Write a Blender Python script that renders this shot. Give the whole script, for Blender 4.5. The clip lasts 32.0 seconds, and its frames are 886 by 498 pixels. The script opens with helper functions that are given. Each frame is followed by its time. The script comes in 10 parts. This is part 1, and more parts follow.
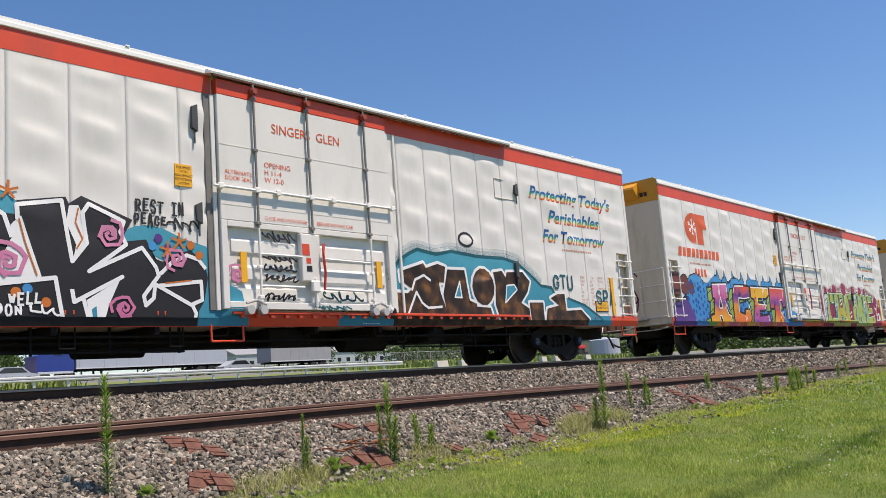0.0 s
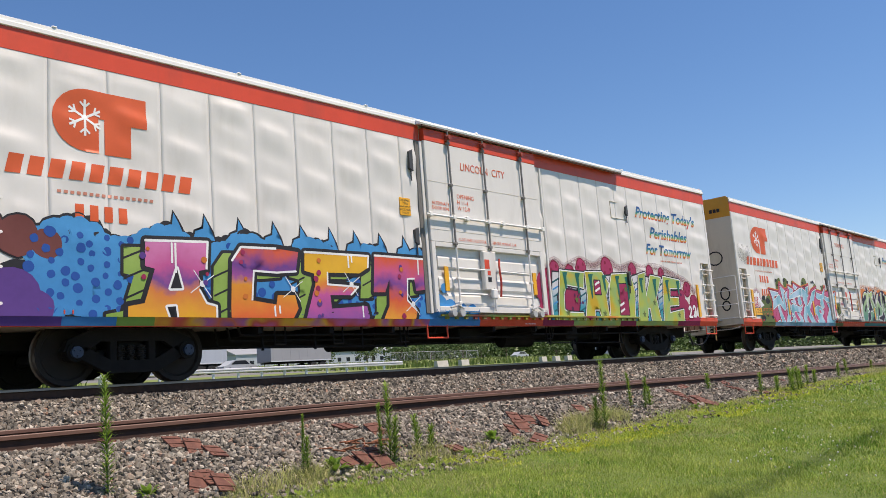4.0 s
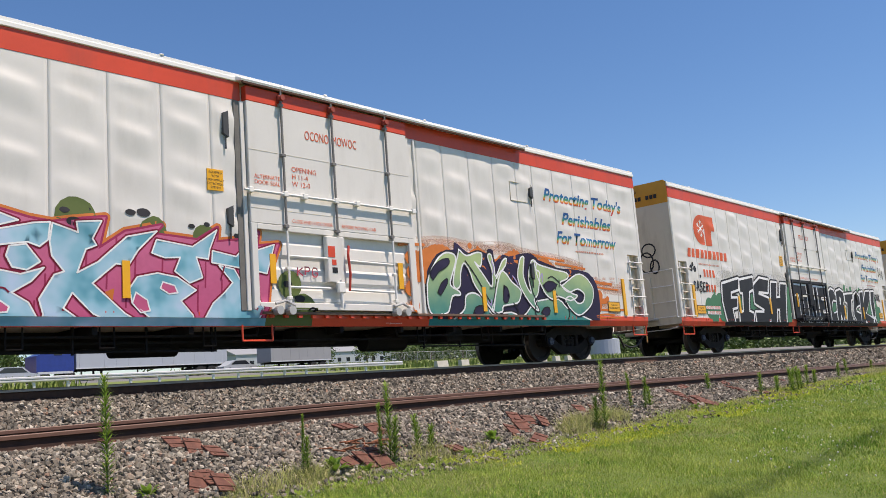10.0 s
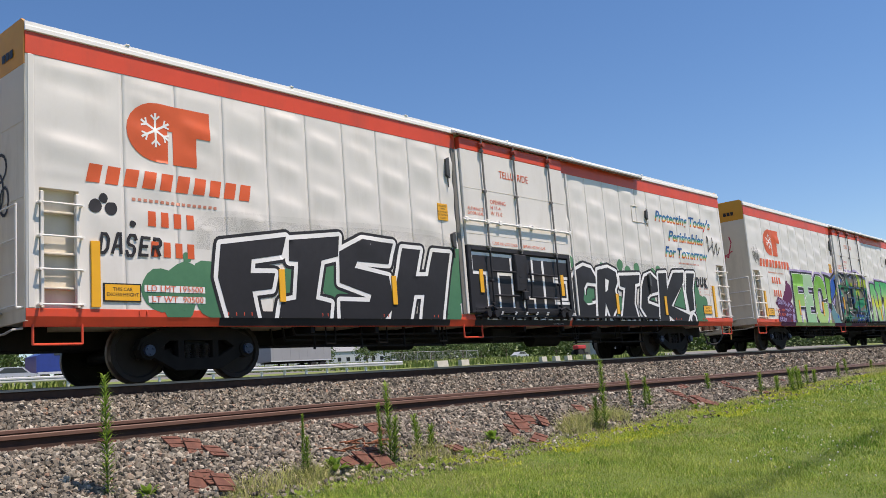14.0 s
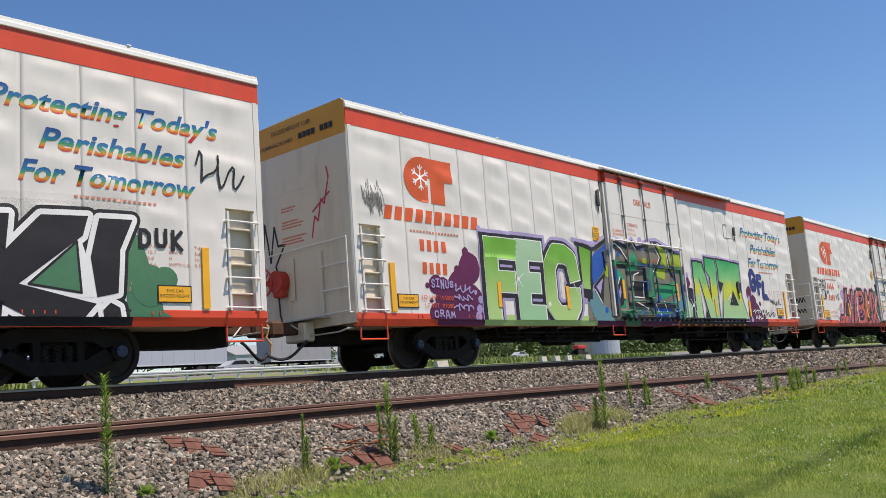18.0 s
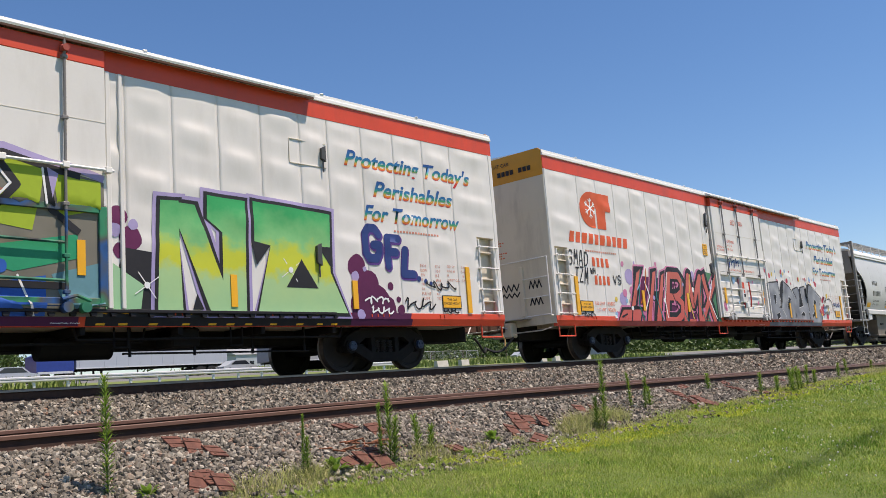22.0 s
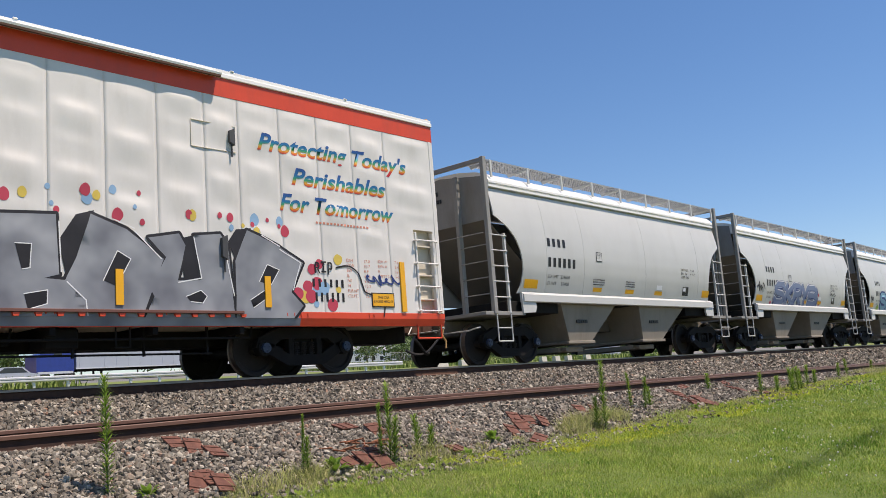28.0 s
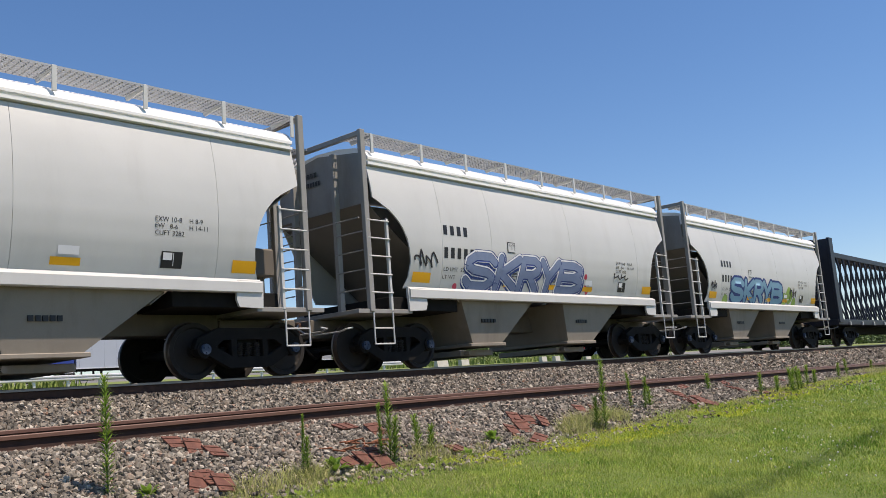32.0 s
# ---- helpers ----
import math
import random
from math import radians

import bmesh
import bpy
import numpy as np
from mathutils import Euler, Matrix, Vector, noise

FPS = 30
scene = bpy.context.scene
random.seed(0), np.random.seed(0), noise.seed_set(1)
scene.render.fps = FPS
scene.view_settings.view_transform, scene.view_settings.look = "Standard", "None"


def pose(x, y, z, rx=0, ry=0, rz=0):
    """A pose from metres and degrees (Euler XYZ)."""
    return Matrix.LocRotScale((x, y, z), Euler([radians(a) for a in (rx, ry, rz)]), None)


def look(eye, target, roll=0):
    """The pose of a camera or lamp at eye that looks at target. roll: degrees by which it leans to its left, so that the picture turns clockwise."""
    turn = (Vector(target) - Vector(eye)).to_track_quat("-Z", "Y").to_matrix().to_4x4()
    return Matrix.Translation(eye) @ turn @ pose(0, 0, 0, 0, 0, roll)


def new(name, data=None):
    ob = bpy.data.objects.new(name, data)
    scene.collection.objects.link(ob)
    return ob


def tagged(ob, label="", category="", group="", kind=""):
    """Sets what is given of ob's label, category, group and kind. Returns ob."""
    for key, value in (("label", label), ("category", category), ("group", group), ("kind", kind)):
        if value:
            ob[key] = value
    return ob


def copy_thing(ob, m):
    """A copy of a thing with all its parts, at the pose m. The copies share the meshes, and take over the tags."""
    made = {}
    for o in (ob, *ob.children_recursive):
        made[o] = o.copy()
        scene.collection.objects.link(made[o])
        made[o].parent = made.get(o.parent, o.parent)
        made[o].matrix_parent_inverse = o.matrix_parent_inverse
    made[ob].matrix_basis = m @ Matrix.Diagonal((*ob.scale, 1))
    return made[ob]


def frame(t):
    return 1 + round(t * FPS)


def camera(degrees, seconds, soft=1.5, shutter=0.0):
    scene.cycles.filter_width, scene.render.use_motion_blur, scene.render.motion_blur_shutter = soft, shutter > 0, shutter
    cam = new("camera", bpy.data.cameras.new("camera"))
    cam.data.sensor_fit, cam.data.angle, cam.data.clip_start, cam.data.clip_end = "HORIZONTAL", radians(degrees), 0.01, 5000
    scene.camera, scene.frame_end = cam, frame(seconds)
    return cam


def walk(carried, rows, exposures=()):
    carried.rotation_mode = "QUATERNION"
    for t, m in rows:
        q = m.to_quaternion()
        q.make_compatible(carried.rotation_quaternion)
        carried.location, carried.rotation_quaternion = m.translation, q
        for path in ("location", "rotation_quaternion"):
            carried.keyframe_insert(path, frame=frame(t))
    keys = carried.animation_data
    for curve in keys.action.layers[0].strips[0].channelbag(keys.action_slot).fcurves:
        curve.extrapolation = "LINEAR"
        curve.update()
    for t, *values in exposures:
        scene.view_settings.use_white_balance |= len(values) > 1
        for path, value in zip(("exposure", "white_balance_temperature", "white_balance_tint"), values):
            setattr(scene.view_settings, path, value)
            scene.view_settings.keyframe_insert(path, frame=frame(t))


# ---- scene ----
# ---- the camera: it stands still beside the line ----
cam = camera(53.09, 32.0, soft=0.5)
EYE = Vector((0.0, 0.0, -0.42))
YAW, PITCH, ROLL = radians(48.008), radians(8.83), -4.441
AHEAD = Vector((math.sin(YAW) * math.cos(PITCH), math.cos(YAW) * math.cos(PITCH), math.sin(PITCH)))
walk(cam, [(0.0, look(EYE, EYE + AHEAD, ROLL)), (32.0, look(EYE, EYE + AHEAD, ROLL))], exposures=[(0.0, 0.33, 6700, 18), (3.0, 0.31, 6700, 18), (7.0, 0.27, 6700, 18), (32.0, 0.27, 6700, 18)])

# ---- sky and sun: a clear summer noon ----
SUN = Vector((0.20, -0.35, 0.915)).normalized()
world = bpy.data.worlds.new("sky")
scene.world = world
world.use_nodes = True
wn = world.node_tree
sky = wn.nodes.new("ShaderNodeTexSky")
sky.sky_type = "NISHITA"
sky.sun_disc = False
sky.sun_elevation = math.asin(SUN.z)
sky.sun_rotation = math.atan2(SUN.x, SUN.y)
sky.altitude = 50
sky.air_density, sky.dust_density, sky.ozone_density = 1.0, 0.15, 4.0
tone = wn.nodes.new("ShaderNodeHueSaturation")
tone.inputs["Saturation"].default_value = 1.16
wn.links.new(sky.outputs[0], tone.inputs["Color"])
wn.links.new(tone.outputs[0], wn.nodes["Background"].inputs[0])
wn.nodes["Background"].inputs[1].default_value = 0.110
sun = new("sun", bpy.data.lights.new("sun", "SUN"))
sun.data.energy, sun.data.angle, sun.data.color = 5.0, radians(0.53), (1.0, 0.90, 0.745)
sun.matrix_world = look(SUN * 60, (0, 0, 0))

# ---- the train's way: a wide curve and a slow loss of speed ----
BEND = 0.00041
LINE = 13.415          # middle of the main track, from the camera
UNIT = 4.6


# small changes of pace on the way: seconds, metres ahead of the even slowing
PACE = [(0, 0.711), (3.5, 0.336), (7, 0.183), (10.5, 0.120), (14, 0.078), (17.5, -0.004), (21, -0.190), (24.5, -0.225), (28, -0.377), (32, -0.481)]


def ahead(t):
    n = len(PACE) - 1
    i = 0
    while i < n - 1 and t > PACE[i + 1][0]:
        i += 1

    def grade(k):
        (a, va), (b, vb) = PACE[max(k - 1, 0)], PACE[min(k + 1, n)]
        return (vb - va) / (b - a)
    (a, va), (b, vb) = PACE[i], PACE[i + 1]
    h = b - a
    u = (t - a) / h
    return va * (2 * u ** 3 - 3 * u * u + 1) + grade(i) * h * (u ** 3 - 2 * u * u + u) + vb * (3 * u * u - 2 * u ** 3) + grade(i + 1) * h * (u ** 3 - u * u)


def gone(t):
    u = t - 14.0
    return UNIT * (u - 0.00243 * u * u) + ahead(t)


def on_line(start, length, t):
    """Where the front end of a car of that length stands."""
    mid = start + length / 2 - gone(t)
    turn = math.atan(2 * BEND * mid)
    return (pose(mid, LINE + BEND * mid * mid, 0, 0, 0, math.degrees(turn)) @ Matrix.Translation((-length / 2, 0, 0)))


# ---- materials ----
def tree_of(name):
    m = bpy.data.materials.new(name)
    m.use_nodes = True
    return m, m.node_tree, m.node_tree.nodes["Principled BSDF"]


def link(t, a, b):
    t.links.new(a, b)


def ramp(t, fac, stops):
    r = t.nodes.new("ShaderNodeValToRGB")
    els = r.color_ramp.elements
    while len(els) < len(stops):
        els.new(0.5)
    for e, (p, c) in zip(els, stops):
        e.position, e.color = p, (*c, 1)
    link(t, fac, r.inputs[0])
    return r.outputs[0]


def noise_tex(t, scale, detail=5, rough=0.6, stretch=None, space="Object"):
    co = t.nodes.new("ShaderNodeTexCoord").outputs[space]
    if stretch:
        mp = t.nodes.new("ShaderNodeMapping")
        mp.inputs["Scale"].default_value = stretch
        link(t, co, mp.inputs[0])
        co = mp.outputs[0]
    n = t.nodes.new("ShaderNodeTexNoise")
    n.inputs["Scale"].default_value, n.inputs["Detail"].default_value, n.inputs["Roughness"].default_value = scale, detail, rough
    link(t, co, n.inputs["Vector"])
    return n.outputs[0]


def mixc(t, fac, a, b, mode="MIX"):
    m = t.nodes.new("ShaderNodeMix")
    m.data_type, m.blend_type = "RGBA", mode
    for s, v in ((m.inputs[0], fac), (m.inputs[6], a), (m.inputs[7], b)):
        if isinstance(v, (int, float)):
            s.default_value = v
        elif isinstance(v, tuple):
            s.default_value = (*v, 1)
        else:
            link(t, v, s)
    return m.outputs[2]


def bump(t, b, height, strength, distance=0.01):
    n = t.nodes.new("ShaderNodeBump")
    n.inputs["Strength"].default_value, n.inputs["Distance"].default_value = strength, distance
    link(t, height, n.inputs["Height"])
    link(t, n.outputs[0], b.inputs["Normal"])


def mat(name, color, rough=0.5, metal=0.0, vary=0.12, scale=3.0, grain=40.0, relief=0.15, dirt=None, dirt_amount=0.0, stretch=None, gloss=0.5):
    """Paint, metal or stone: two scales of change in tone, a fine relief, and streaks of dirt."""
    m, t, b = tree_of(name)
    big = noise_tex(t, scale, 4, 0.6, stretch)
    fine = noise_tex(t, grain, 6, 0.7)
    lo = tuple(c * (1 - vary) for c in color)
    hi = tuple(min(1, c * (1 + vary)) for c in color)
    col = ramp(t, big, [(0.3, lo), (0.7, hi)])
    col = mixc(t, 0.25, col, ramp(t, fine, [(0.3, lo), (0.7, hi)]))
    if dirt:
        streak = noise_tex(t, 1.1, 8, 0.62, (2.0, 2.0, 0.5))
        col = mixc(t, ramp(t, streak, [(0.50, (0, 0, 0)), (0.85, (dirt_amount,) * 3)]), col, dirt)
    link(t, col, b.inputs["Base Color"])
    b.inputs["Roughness"].default_value = rough
    b.inputs["Metallic"].default_value = metal
    b.inputs["Specular IOR Level"].default_value = gloss
    if relief:
        bump(t, b, fine, relief, 0.004)
    return m


GRIME = (0.22, 0.18, 0.13)
WHITE = mat("white_car_paint", (0.695, 0.682, 0.652), 0.40, vary=0.05, scale=0.8, grain=25, relief=0.05, dirt=(0.40, 0.36, 0.30), dirt_amount=0.35)
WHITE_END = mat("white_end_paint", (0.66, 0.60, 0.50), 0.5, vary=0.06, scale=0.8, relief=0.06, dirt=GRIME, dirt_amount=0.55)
ROOF = mat("roof_white", (0.82, 0.82, 0.80), 0.4, vary=0.03, relief=0.05)
RED = mat("orange_red_paint", (0.66, 0.066, 0.022), 0.45, vary=0.10, scale=1.2, relief=0.05, dirt=(0.20, 0.06, 0.04), dirt_amount=0.4)
RED_LOGO = mat("orange_red_lettering", (0.64, 0.10, 0.022), 0.5, vary=0.08, relief=0.0)
RED_DATA = mat("faded_red_lettering", (0.56, 0.22, 0.15), 0.55, vary=0.1, relief=0.0)
AMBER = mat("amber_paint", (0.66, 0.30, 0.022), 0.5, vary=0.08, relief=0.03, dirt=GRIME, dirt_amount=0.3)
YELLOW = mat("reflective_yellow", (0.80, 0.40, 0.01), 0.4, vary=0.06, relief=0.02)
BLACK = mat("black_paint", (0.012, 0.012, 0.014), 0.5, vary=0.2, relief=0.05)
UNDER = mat("underframe_black", (0.009, 0.0085, 0.008), 0.85, vary=0.35, scale=6, relief=0.3, dirt=(0.035, 0.026, 0.018), dirt_amount=0.4, gloss=0.25)
WHEEL = mat("wheel_steel", (0.014, 0.011, 0.009), 0.8, 0.0, vary=0.3, scale=5, relief=0.2)
TREAD = mat("polished_tread", (0.16, 0.13, 0.11), 0.45, 0.7, vary=0.1, relief=0.02)
RUST = mat("rust", (0.20, 0.075, 0.035), 0.85, vary=0.35, scale=9, grain=90, relief=0.5)
RUST_DARK = mat("dark_rust", (0.075, 0.034, 0.020), 0.85, vary=0.35, scale=9, grain=90, relief=0.4)
STEEL = mat("grey_steel", (0.46, 0.46, 0.45), 0.45, 0.2, vary=0.1, relief=0.1)
HANDLE_WHITE = mat("white_rail_paint", (0.78, 0.77, 0.74), 0.45, vary=0.05, relief=0.05)
PALE = mat("pale_grey_car_paint", (0.54, 0.55, 0.535), 0.4, vary=0.05, scale=0.7, relief=0.04, dirt=(0.34, 0.33, 0.30), dirt_amount=0.25)
# dusty end paint, also darkened because the car ends face away from the sun
PALE_WORN_SHADE = mat("shaded_dusty_end_paint", (0.27, 0.265, 0.25), 0.55, vary=0.12, scale=1.5, relief=0.08, dirt=(0.14, 0.12, 0.095), dirt_amount=0.6)
# hopper slopes, bays and sills: dusty pale paint with shade put in the colour
PALE_UNDER = mat("shaded_dusty_hopper_paint", (0.13, 0.112, 0.09), 0.7, vary=0.10, scale=1.3, relief=0.1, dirt=GRIME, dirt_amount=0.6)
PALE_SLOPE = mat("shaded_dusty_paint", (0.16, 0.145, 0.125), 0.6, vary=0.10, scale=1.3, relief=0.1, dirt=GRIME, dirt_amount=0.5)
BAY = mat("shaded_dusty_tan_paint", (0.25, 0.222, 0.18), 0.65, vary=0.12, scale=1.2, relief=0.1, dirt=(0.10, 0.075, 0.05), dirt_amount=0.6)
NAVY = mat("near_black_blue_paint", (0.012, 0.015, 0.026), 0.5, vary=0.25, scale=2, relief=0.1)
CAPBLUE = mat("blue_bearing_cap", (0.022, 0.04, 0.08), 0.5, vary=0.2, relief=0.1)
CATCH = mat("dark_catch_steel", (0.06, 0.06, 0.06), 0.5, vary=0.2, relief=0.1)
# dark grey of the narrow strip left of the door
SEAL = mat("dark_grey_strip", (0.15, 0.145, 0.135), 0.7, vary=0.25, scale=4, relief=0.1)
ROD_GREY = mat("dark_grey_rod_paint", (0.19, 0.18, 0.17), 0.5, vary=0.2, scale=5, relief=0.1)
BRAKE_DULL = mat("dull_red_paint", (0.30, 0.05, 0.03), 0.6, vary=0.2, relief=0.1)
BRAKE_RED = mat("red_wheel_paint", (0.50, 0.045, 0.025), 0.5, vary=0.12, relief=0.08)


# ---- building helpers ----
def part(name, bm, material, parent=None, label="", smooth=False):
    me = bpy.data.meshes.new(name)
    bm.normal_update()
    bm.to_mesh(me)
    bm.free()
    for m in (material if isinstance(material, (list, tuple)) else (material,)):
        me.materials.append(m)
    if smooth:
        me.shade_smooth()
    ob = new(name, me)
    if parent:
        ob.parent = parent
    if label:
        tagged(ob, label)
    return ob


def thing(name, label, category, group="", kind=""):
    return tagged(new(name), label, category, group, kind)


def box(bm, x0, x1, y0, y1, z0, z1, bevel=0.0, m=None, mi=0):
    g = bmesh.ops.create_cube(bm, size=1)
    mx = Matrix.Translation(((x0 + x1) / 2, (y0 + y1) / 2, (z0 + z1) / 2)) @ Matrix.Diagonal((abs(x1 - x0), abs(y1 - y0), abs(z1 - z0), 1))
    bmesh.ops.transform(bm, matrix=(m @ mx if m else mx), verts=g["verts"])
    faces = {f for v in g["verts"] for f in v.link_faces}
    for f in faces:
        f.material_index = mi
    if bevel:
        edges = list({e for v in g["verts"] for e in v.link_edges})
        bmesh.ops.bevel(bm, geom=edges, offset=bevel, segments=1, affect="EDGES", profile=0.5)
    return bm


def rod(bm, a, b, r, n=8, r2=None, mi=0, ends=True):
    a, b = Vector(a), Vector(b)
    d = b - a
    m = Matrix.Translation((a + b) / 2) @ d.to_track_quat("Z", "Y").to_matrix().to_4x4()
    g = bmesh.ops.create_cone(bm, cap_ends=ends, segments=n, radius1=r, radius2=r if r2 is None else r2, depth=d.length, matrix=m)
    for f in {f for v in g["verts"] for f in v.link_faces}:
        f.material_index = mi
    return bm


def pipe(bm, pts, r, n=7):
    for a, b in zip(pts, pts[1:]):
        rod(bm, a, b, r, n)
    return bm


def poly(bm, pts, depth=None, mi=0):
    """A flat outline, or a prism along the vector depth."""
    vs = [bm.verts.new(p) for p in pts]
    f = bm.faces.new(vs)
    f.material_index = mi
    if depth:
        g = bmesh.ops.extrude_face_region(bm, geom=[f])
        vs2 = [e for e in g["geom"] if isinstance(e, bmesh.types.BMVert)]
        bmesh.ops.translate(bm, verts=vs2, vec=depth)
        for v in vs2:
            for ff in v.link_faces:
                ff.material_index = mi
    return bm


def fresh():
    return bmesh.new()


def solid(bm):
    bmesh.ops.recalc_face_normals(bm, faces=bm.faces)
    return bm


def from_arrays(name, verts, faces, material, parent=None, label=""):
    me = bpy.data.meshes.new(name)
    me.from_pydata(verts, [], faces)
    me.update()
    for m in (material if isinstance(material, (list, tuple)) else (material,)):
        me.materials.append(m)
    ob = new(name, me)
    if parent:
        ob.parent = parent
    if label:
        tagged(ob, label)
    return ob


# ---- lie of the land ----
def smooth_step(a, b, v):
    u = min(1.0, max(0.0, (v - a) / (b - a)))
    return u * u * (3 - 2 * u)


def lerp_at(v, knots):
    for (a, za), (b, zb) in zip(knots, knots[1:]):
        if v <= b:
            return za + (zb - za) * max(0.0, (v - a) / (b - a))
    return knots[-1][1]


def siding_top(x):
    return -0.552 - 0.0090 * max(0.0, min(x, 45) - 9.0)


def toe(x):
    return lerp_at(x, [(-60, -1.19), (4, -1.19), (11, -1.14), (16, -1.0), (24, -0.90), (60, -0.95)])


def land(x, y):
    s = y - BEND * x * x if x < 150 else y - BEND * 150 * 150 - 0.06 * (x - 150)
    bed = siding_top(x) - 0.185
    return lerp_at(s, [(-40, toe(x) - 1.4), (0, toe(x) - 0.62), (6.5, toe(x)), (7.75, bed - 0.06), (8.0, bed), (10.5, bed + 0.02), (11.9, -0.235), (15.6, -0.25),
                       (18.0, -0.08), (24.0, 0.16), (48.0, 1.08), (52.0, 1.24), (80.0, 2.70), (115.0, 4.8), (250.0, 11.0), (1500, 44.0)])
# ---- refrigerator boxcar: measures of its side ----
L_BOX = 22.2
BOX_Y = -1.45
DOOR_X0, DOOR_X1 = 9.12, 13.0
DOOR_Y = -1.55
SEAMS_L = [0.0, 1.43] + [1.43 + 0.877 * k for k in range(1, 8)] + [8.45, DOOR_X0 + 0.02]
SEAMS_R = [DOOR_X1 - 0.02, 13.35, 14.15, 15.0, 15.85, 16.7, 17.35, 18.2, 19.05, 19.9, 20.75, L_BOX]


def dent(x, z, seams):
    """The quilted bulge of a side sheet between its seams."""
    i = 0
    for k in range(len(seams) - 1):
        if seams[k] <= x + 1e-6:
            i = k
    a, b = seams[i], seams[i + 1]
    u = (x - a) / (b - a)
    across = min(1.0, 1.35 * max(0.0, math.sin(math.pi * min(1, max(0, u)))) ** 1.6)
    rows = 0.0
    for k in range(6):
        cz = 1.75 + k * 0.56 + 0.10 * math.sin(i * 2.3 + k * 1.7) - 0.16 * (u - 0.5) * (1.0 if x < 11 else 0.5) + (0.20 if i % 2 else 0.0)
        d = z - cz
        rows += (0.75 + 0.40 * math.sin(i * 1.9 + k * 2.6)) * math.exp(-(d / (0.115 if d > 0 else 0.29)) ** 2)
    wav = noise.noise(Vector((x * 0.9, 3.1, z * 1.3))) * 0.9 + noise.noise(Vector((x * 2.0, 7.7, z * 2.8))) * 0.35
    amp = 0.024 * smooth_step(1.5, 2.8, z) + 0.006
    edge = smooth_step(4.59, 4.42, z) * smooth_step(1.03, 1.25, z)
    hole = smooth_step(1.02, 0.86, x) * smooth_step(3.0, 2.8, z) + smooth_step(21.2, 21.35, x) * smooth_step(3.0, 2.8, z)
    return amp * edge * (1 - hole) * (across * rows + 0.45 * wav)


def side_y(x, z):
    """The face of the side at a place on it: sheets, door or sill."""
    if z < 0.925:
        return BOX_Y - 0.006 + 0.041 * (0.925 - z) / 0.135
    if z < 1.035:
        return BOX_Y - 0.006
    if DOOR_X0 <= x <= DOOR_X1:
        return DOOR_Y if z > 2.45 or z < 1.15 else DOOR_Y + 0.05
    return BOX_Y - dent(x, z, SEAMS_L if x < 11 else SEAMS_R)


FACE = [side_y]


def cling(bm, lift=0.004, x=0.0, z=0.0, cell=0.12):
    """Lays a flat drawing in the plane y = 0 on the side of the car, fine enough to follow it."""
    xs, zs = [v.co.x for v in bm.verts], [v.co.z for v in bm.verts]
    if cell and xs:
        for lo, hi, no in ((min(xs), max(xs), (1, 0, 0)), (min(zs), max(zs), (0, 0, 1))):
            k = math.ceil((lo + 1e-4) / cell)
            while k * cell < hi - 1e-4:
                bmesh.ops.bisect_plane(bm, geom=bm.verts[:] + bm.edges[:] + bm.faces[:], plane_co=Vector(no) * (k * cell), plane_no=no)
                k += 1
    for v in bm.verts:
        v.co.y += FACE[0](v.co.x + x, v.co.z + z) - lift
    for f in bm.faces:
        f.smooth = True
    return bm

# ---- lettering ----
def text_mesh(name, body, size, bold=0.0, shear=0.0, spacing=1.0, line=1.0, align="LEFT"):
    """Lettering as a thin flat mesh in the plane y = 0, its baseline at z = 0."""
    cu = bpy.data.curves.new(name, "FONT")
    cu.body, cu.size, cu.offset, cu.shear, cu.space_character, cu.space_line, cu.align_x = body, size, bold, shear, spacing, line, align
    cu.resolution_u = 3
    ob = new("lettering", cu)
    bpy.context.view_layer.update()
    me = bpy.data.meshes.new_from_object(ob.evaluated_get(bpy.context.evaluated_depsgraph_get()))
    me.transform(Matrix.Rotation(radians(90), 4, "X"))
    me.name = name
    bpy.data.objects.remove(ob)
    bpy.data.curves.remove(cu)
    return me


def lettering(name, parent, body, x, z, size, material, y=None, width=None, label="", turn=None, **kw):
    me = text_mesh(name, body, size, **kw)
    if width:
        xs = [v.co.x for v in me.vertices]
        me.transform(Matrix.Diagonal((width / (max(xs) - min(xs)), 1, 1, 1)))
    me.materials.clear()
    me.materials.append(material)
    if y is None:
        for v in me.vertices:
            v.co.y = FACE[0](v.co.x + x, v.co.z + z) - 0.005
        y = 0.0
    ob = new(name, me)
    ob.parent = parent
    ob.matrix_local = Matrix.Translation((x, y, z)) @ (turn or Matrix())
    if label:
        tagged(ob, label)
    return ob


def bars(name, parent, x0, x1, z0, z1, count, material, slant=0.0, gap=0.22, label=""):
    """A row of plain letter-sized bars: large ones are parts of their own, small print stays one part."""
    step = (x1 - x0) / count
    s = slant * (z1 - z0)
    runs = [[i] for i in range(count)] if z1 - z0 > 0.12 else [range(count)]
    for run in runs:
        bm = fresh()
        for i in run:
            a, b = x0 + i * step, x0 + (i + 1 - gap) * step
            poly(bm, [(a, 0, z0), (b, 0, z0), (b + s, 0, z1), (a + s, 0, z1)])
        part(name[:-1] if len(runs) > 1 else name, cling(bm, 0.006, cell=0.05), material, parent, label)


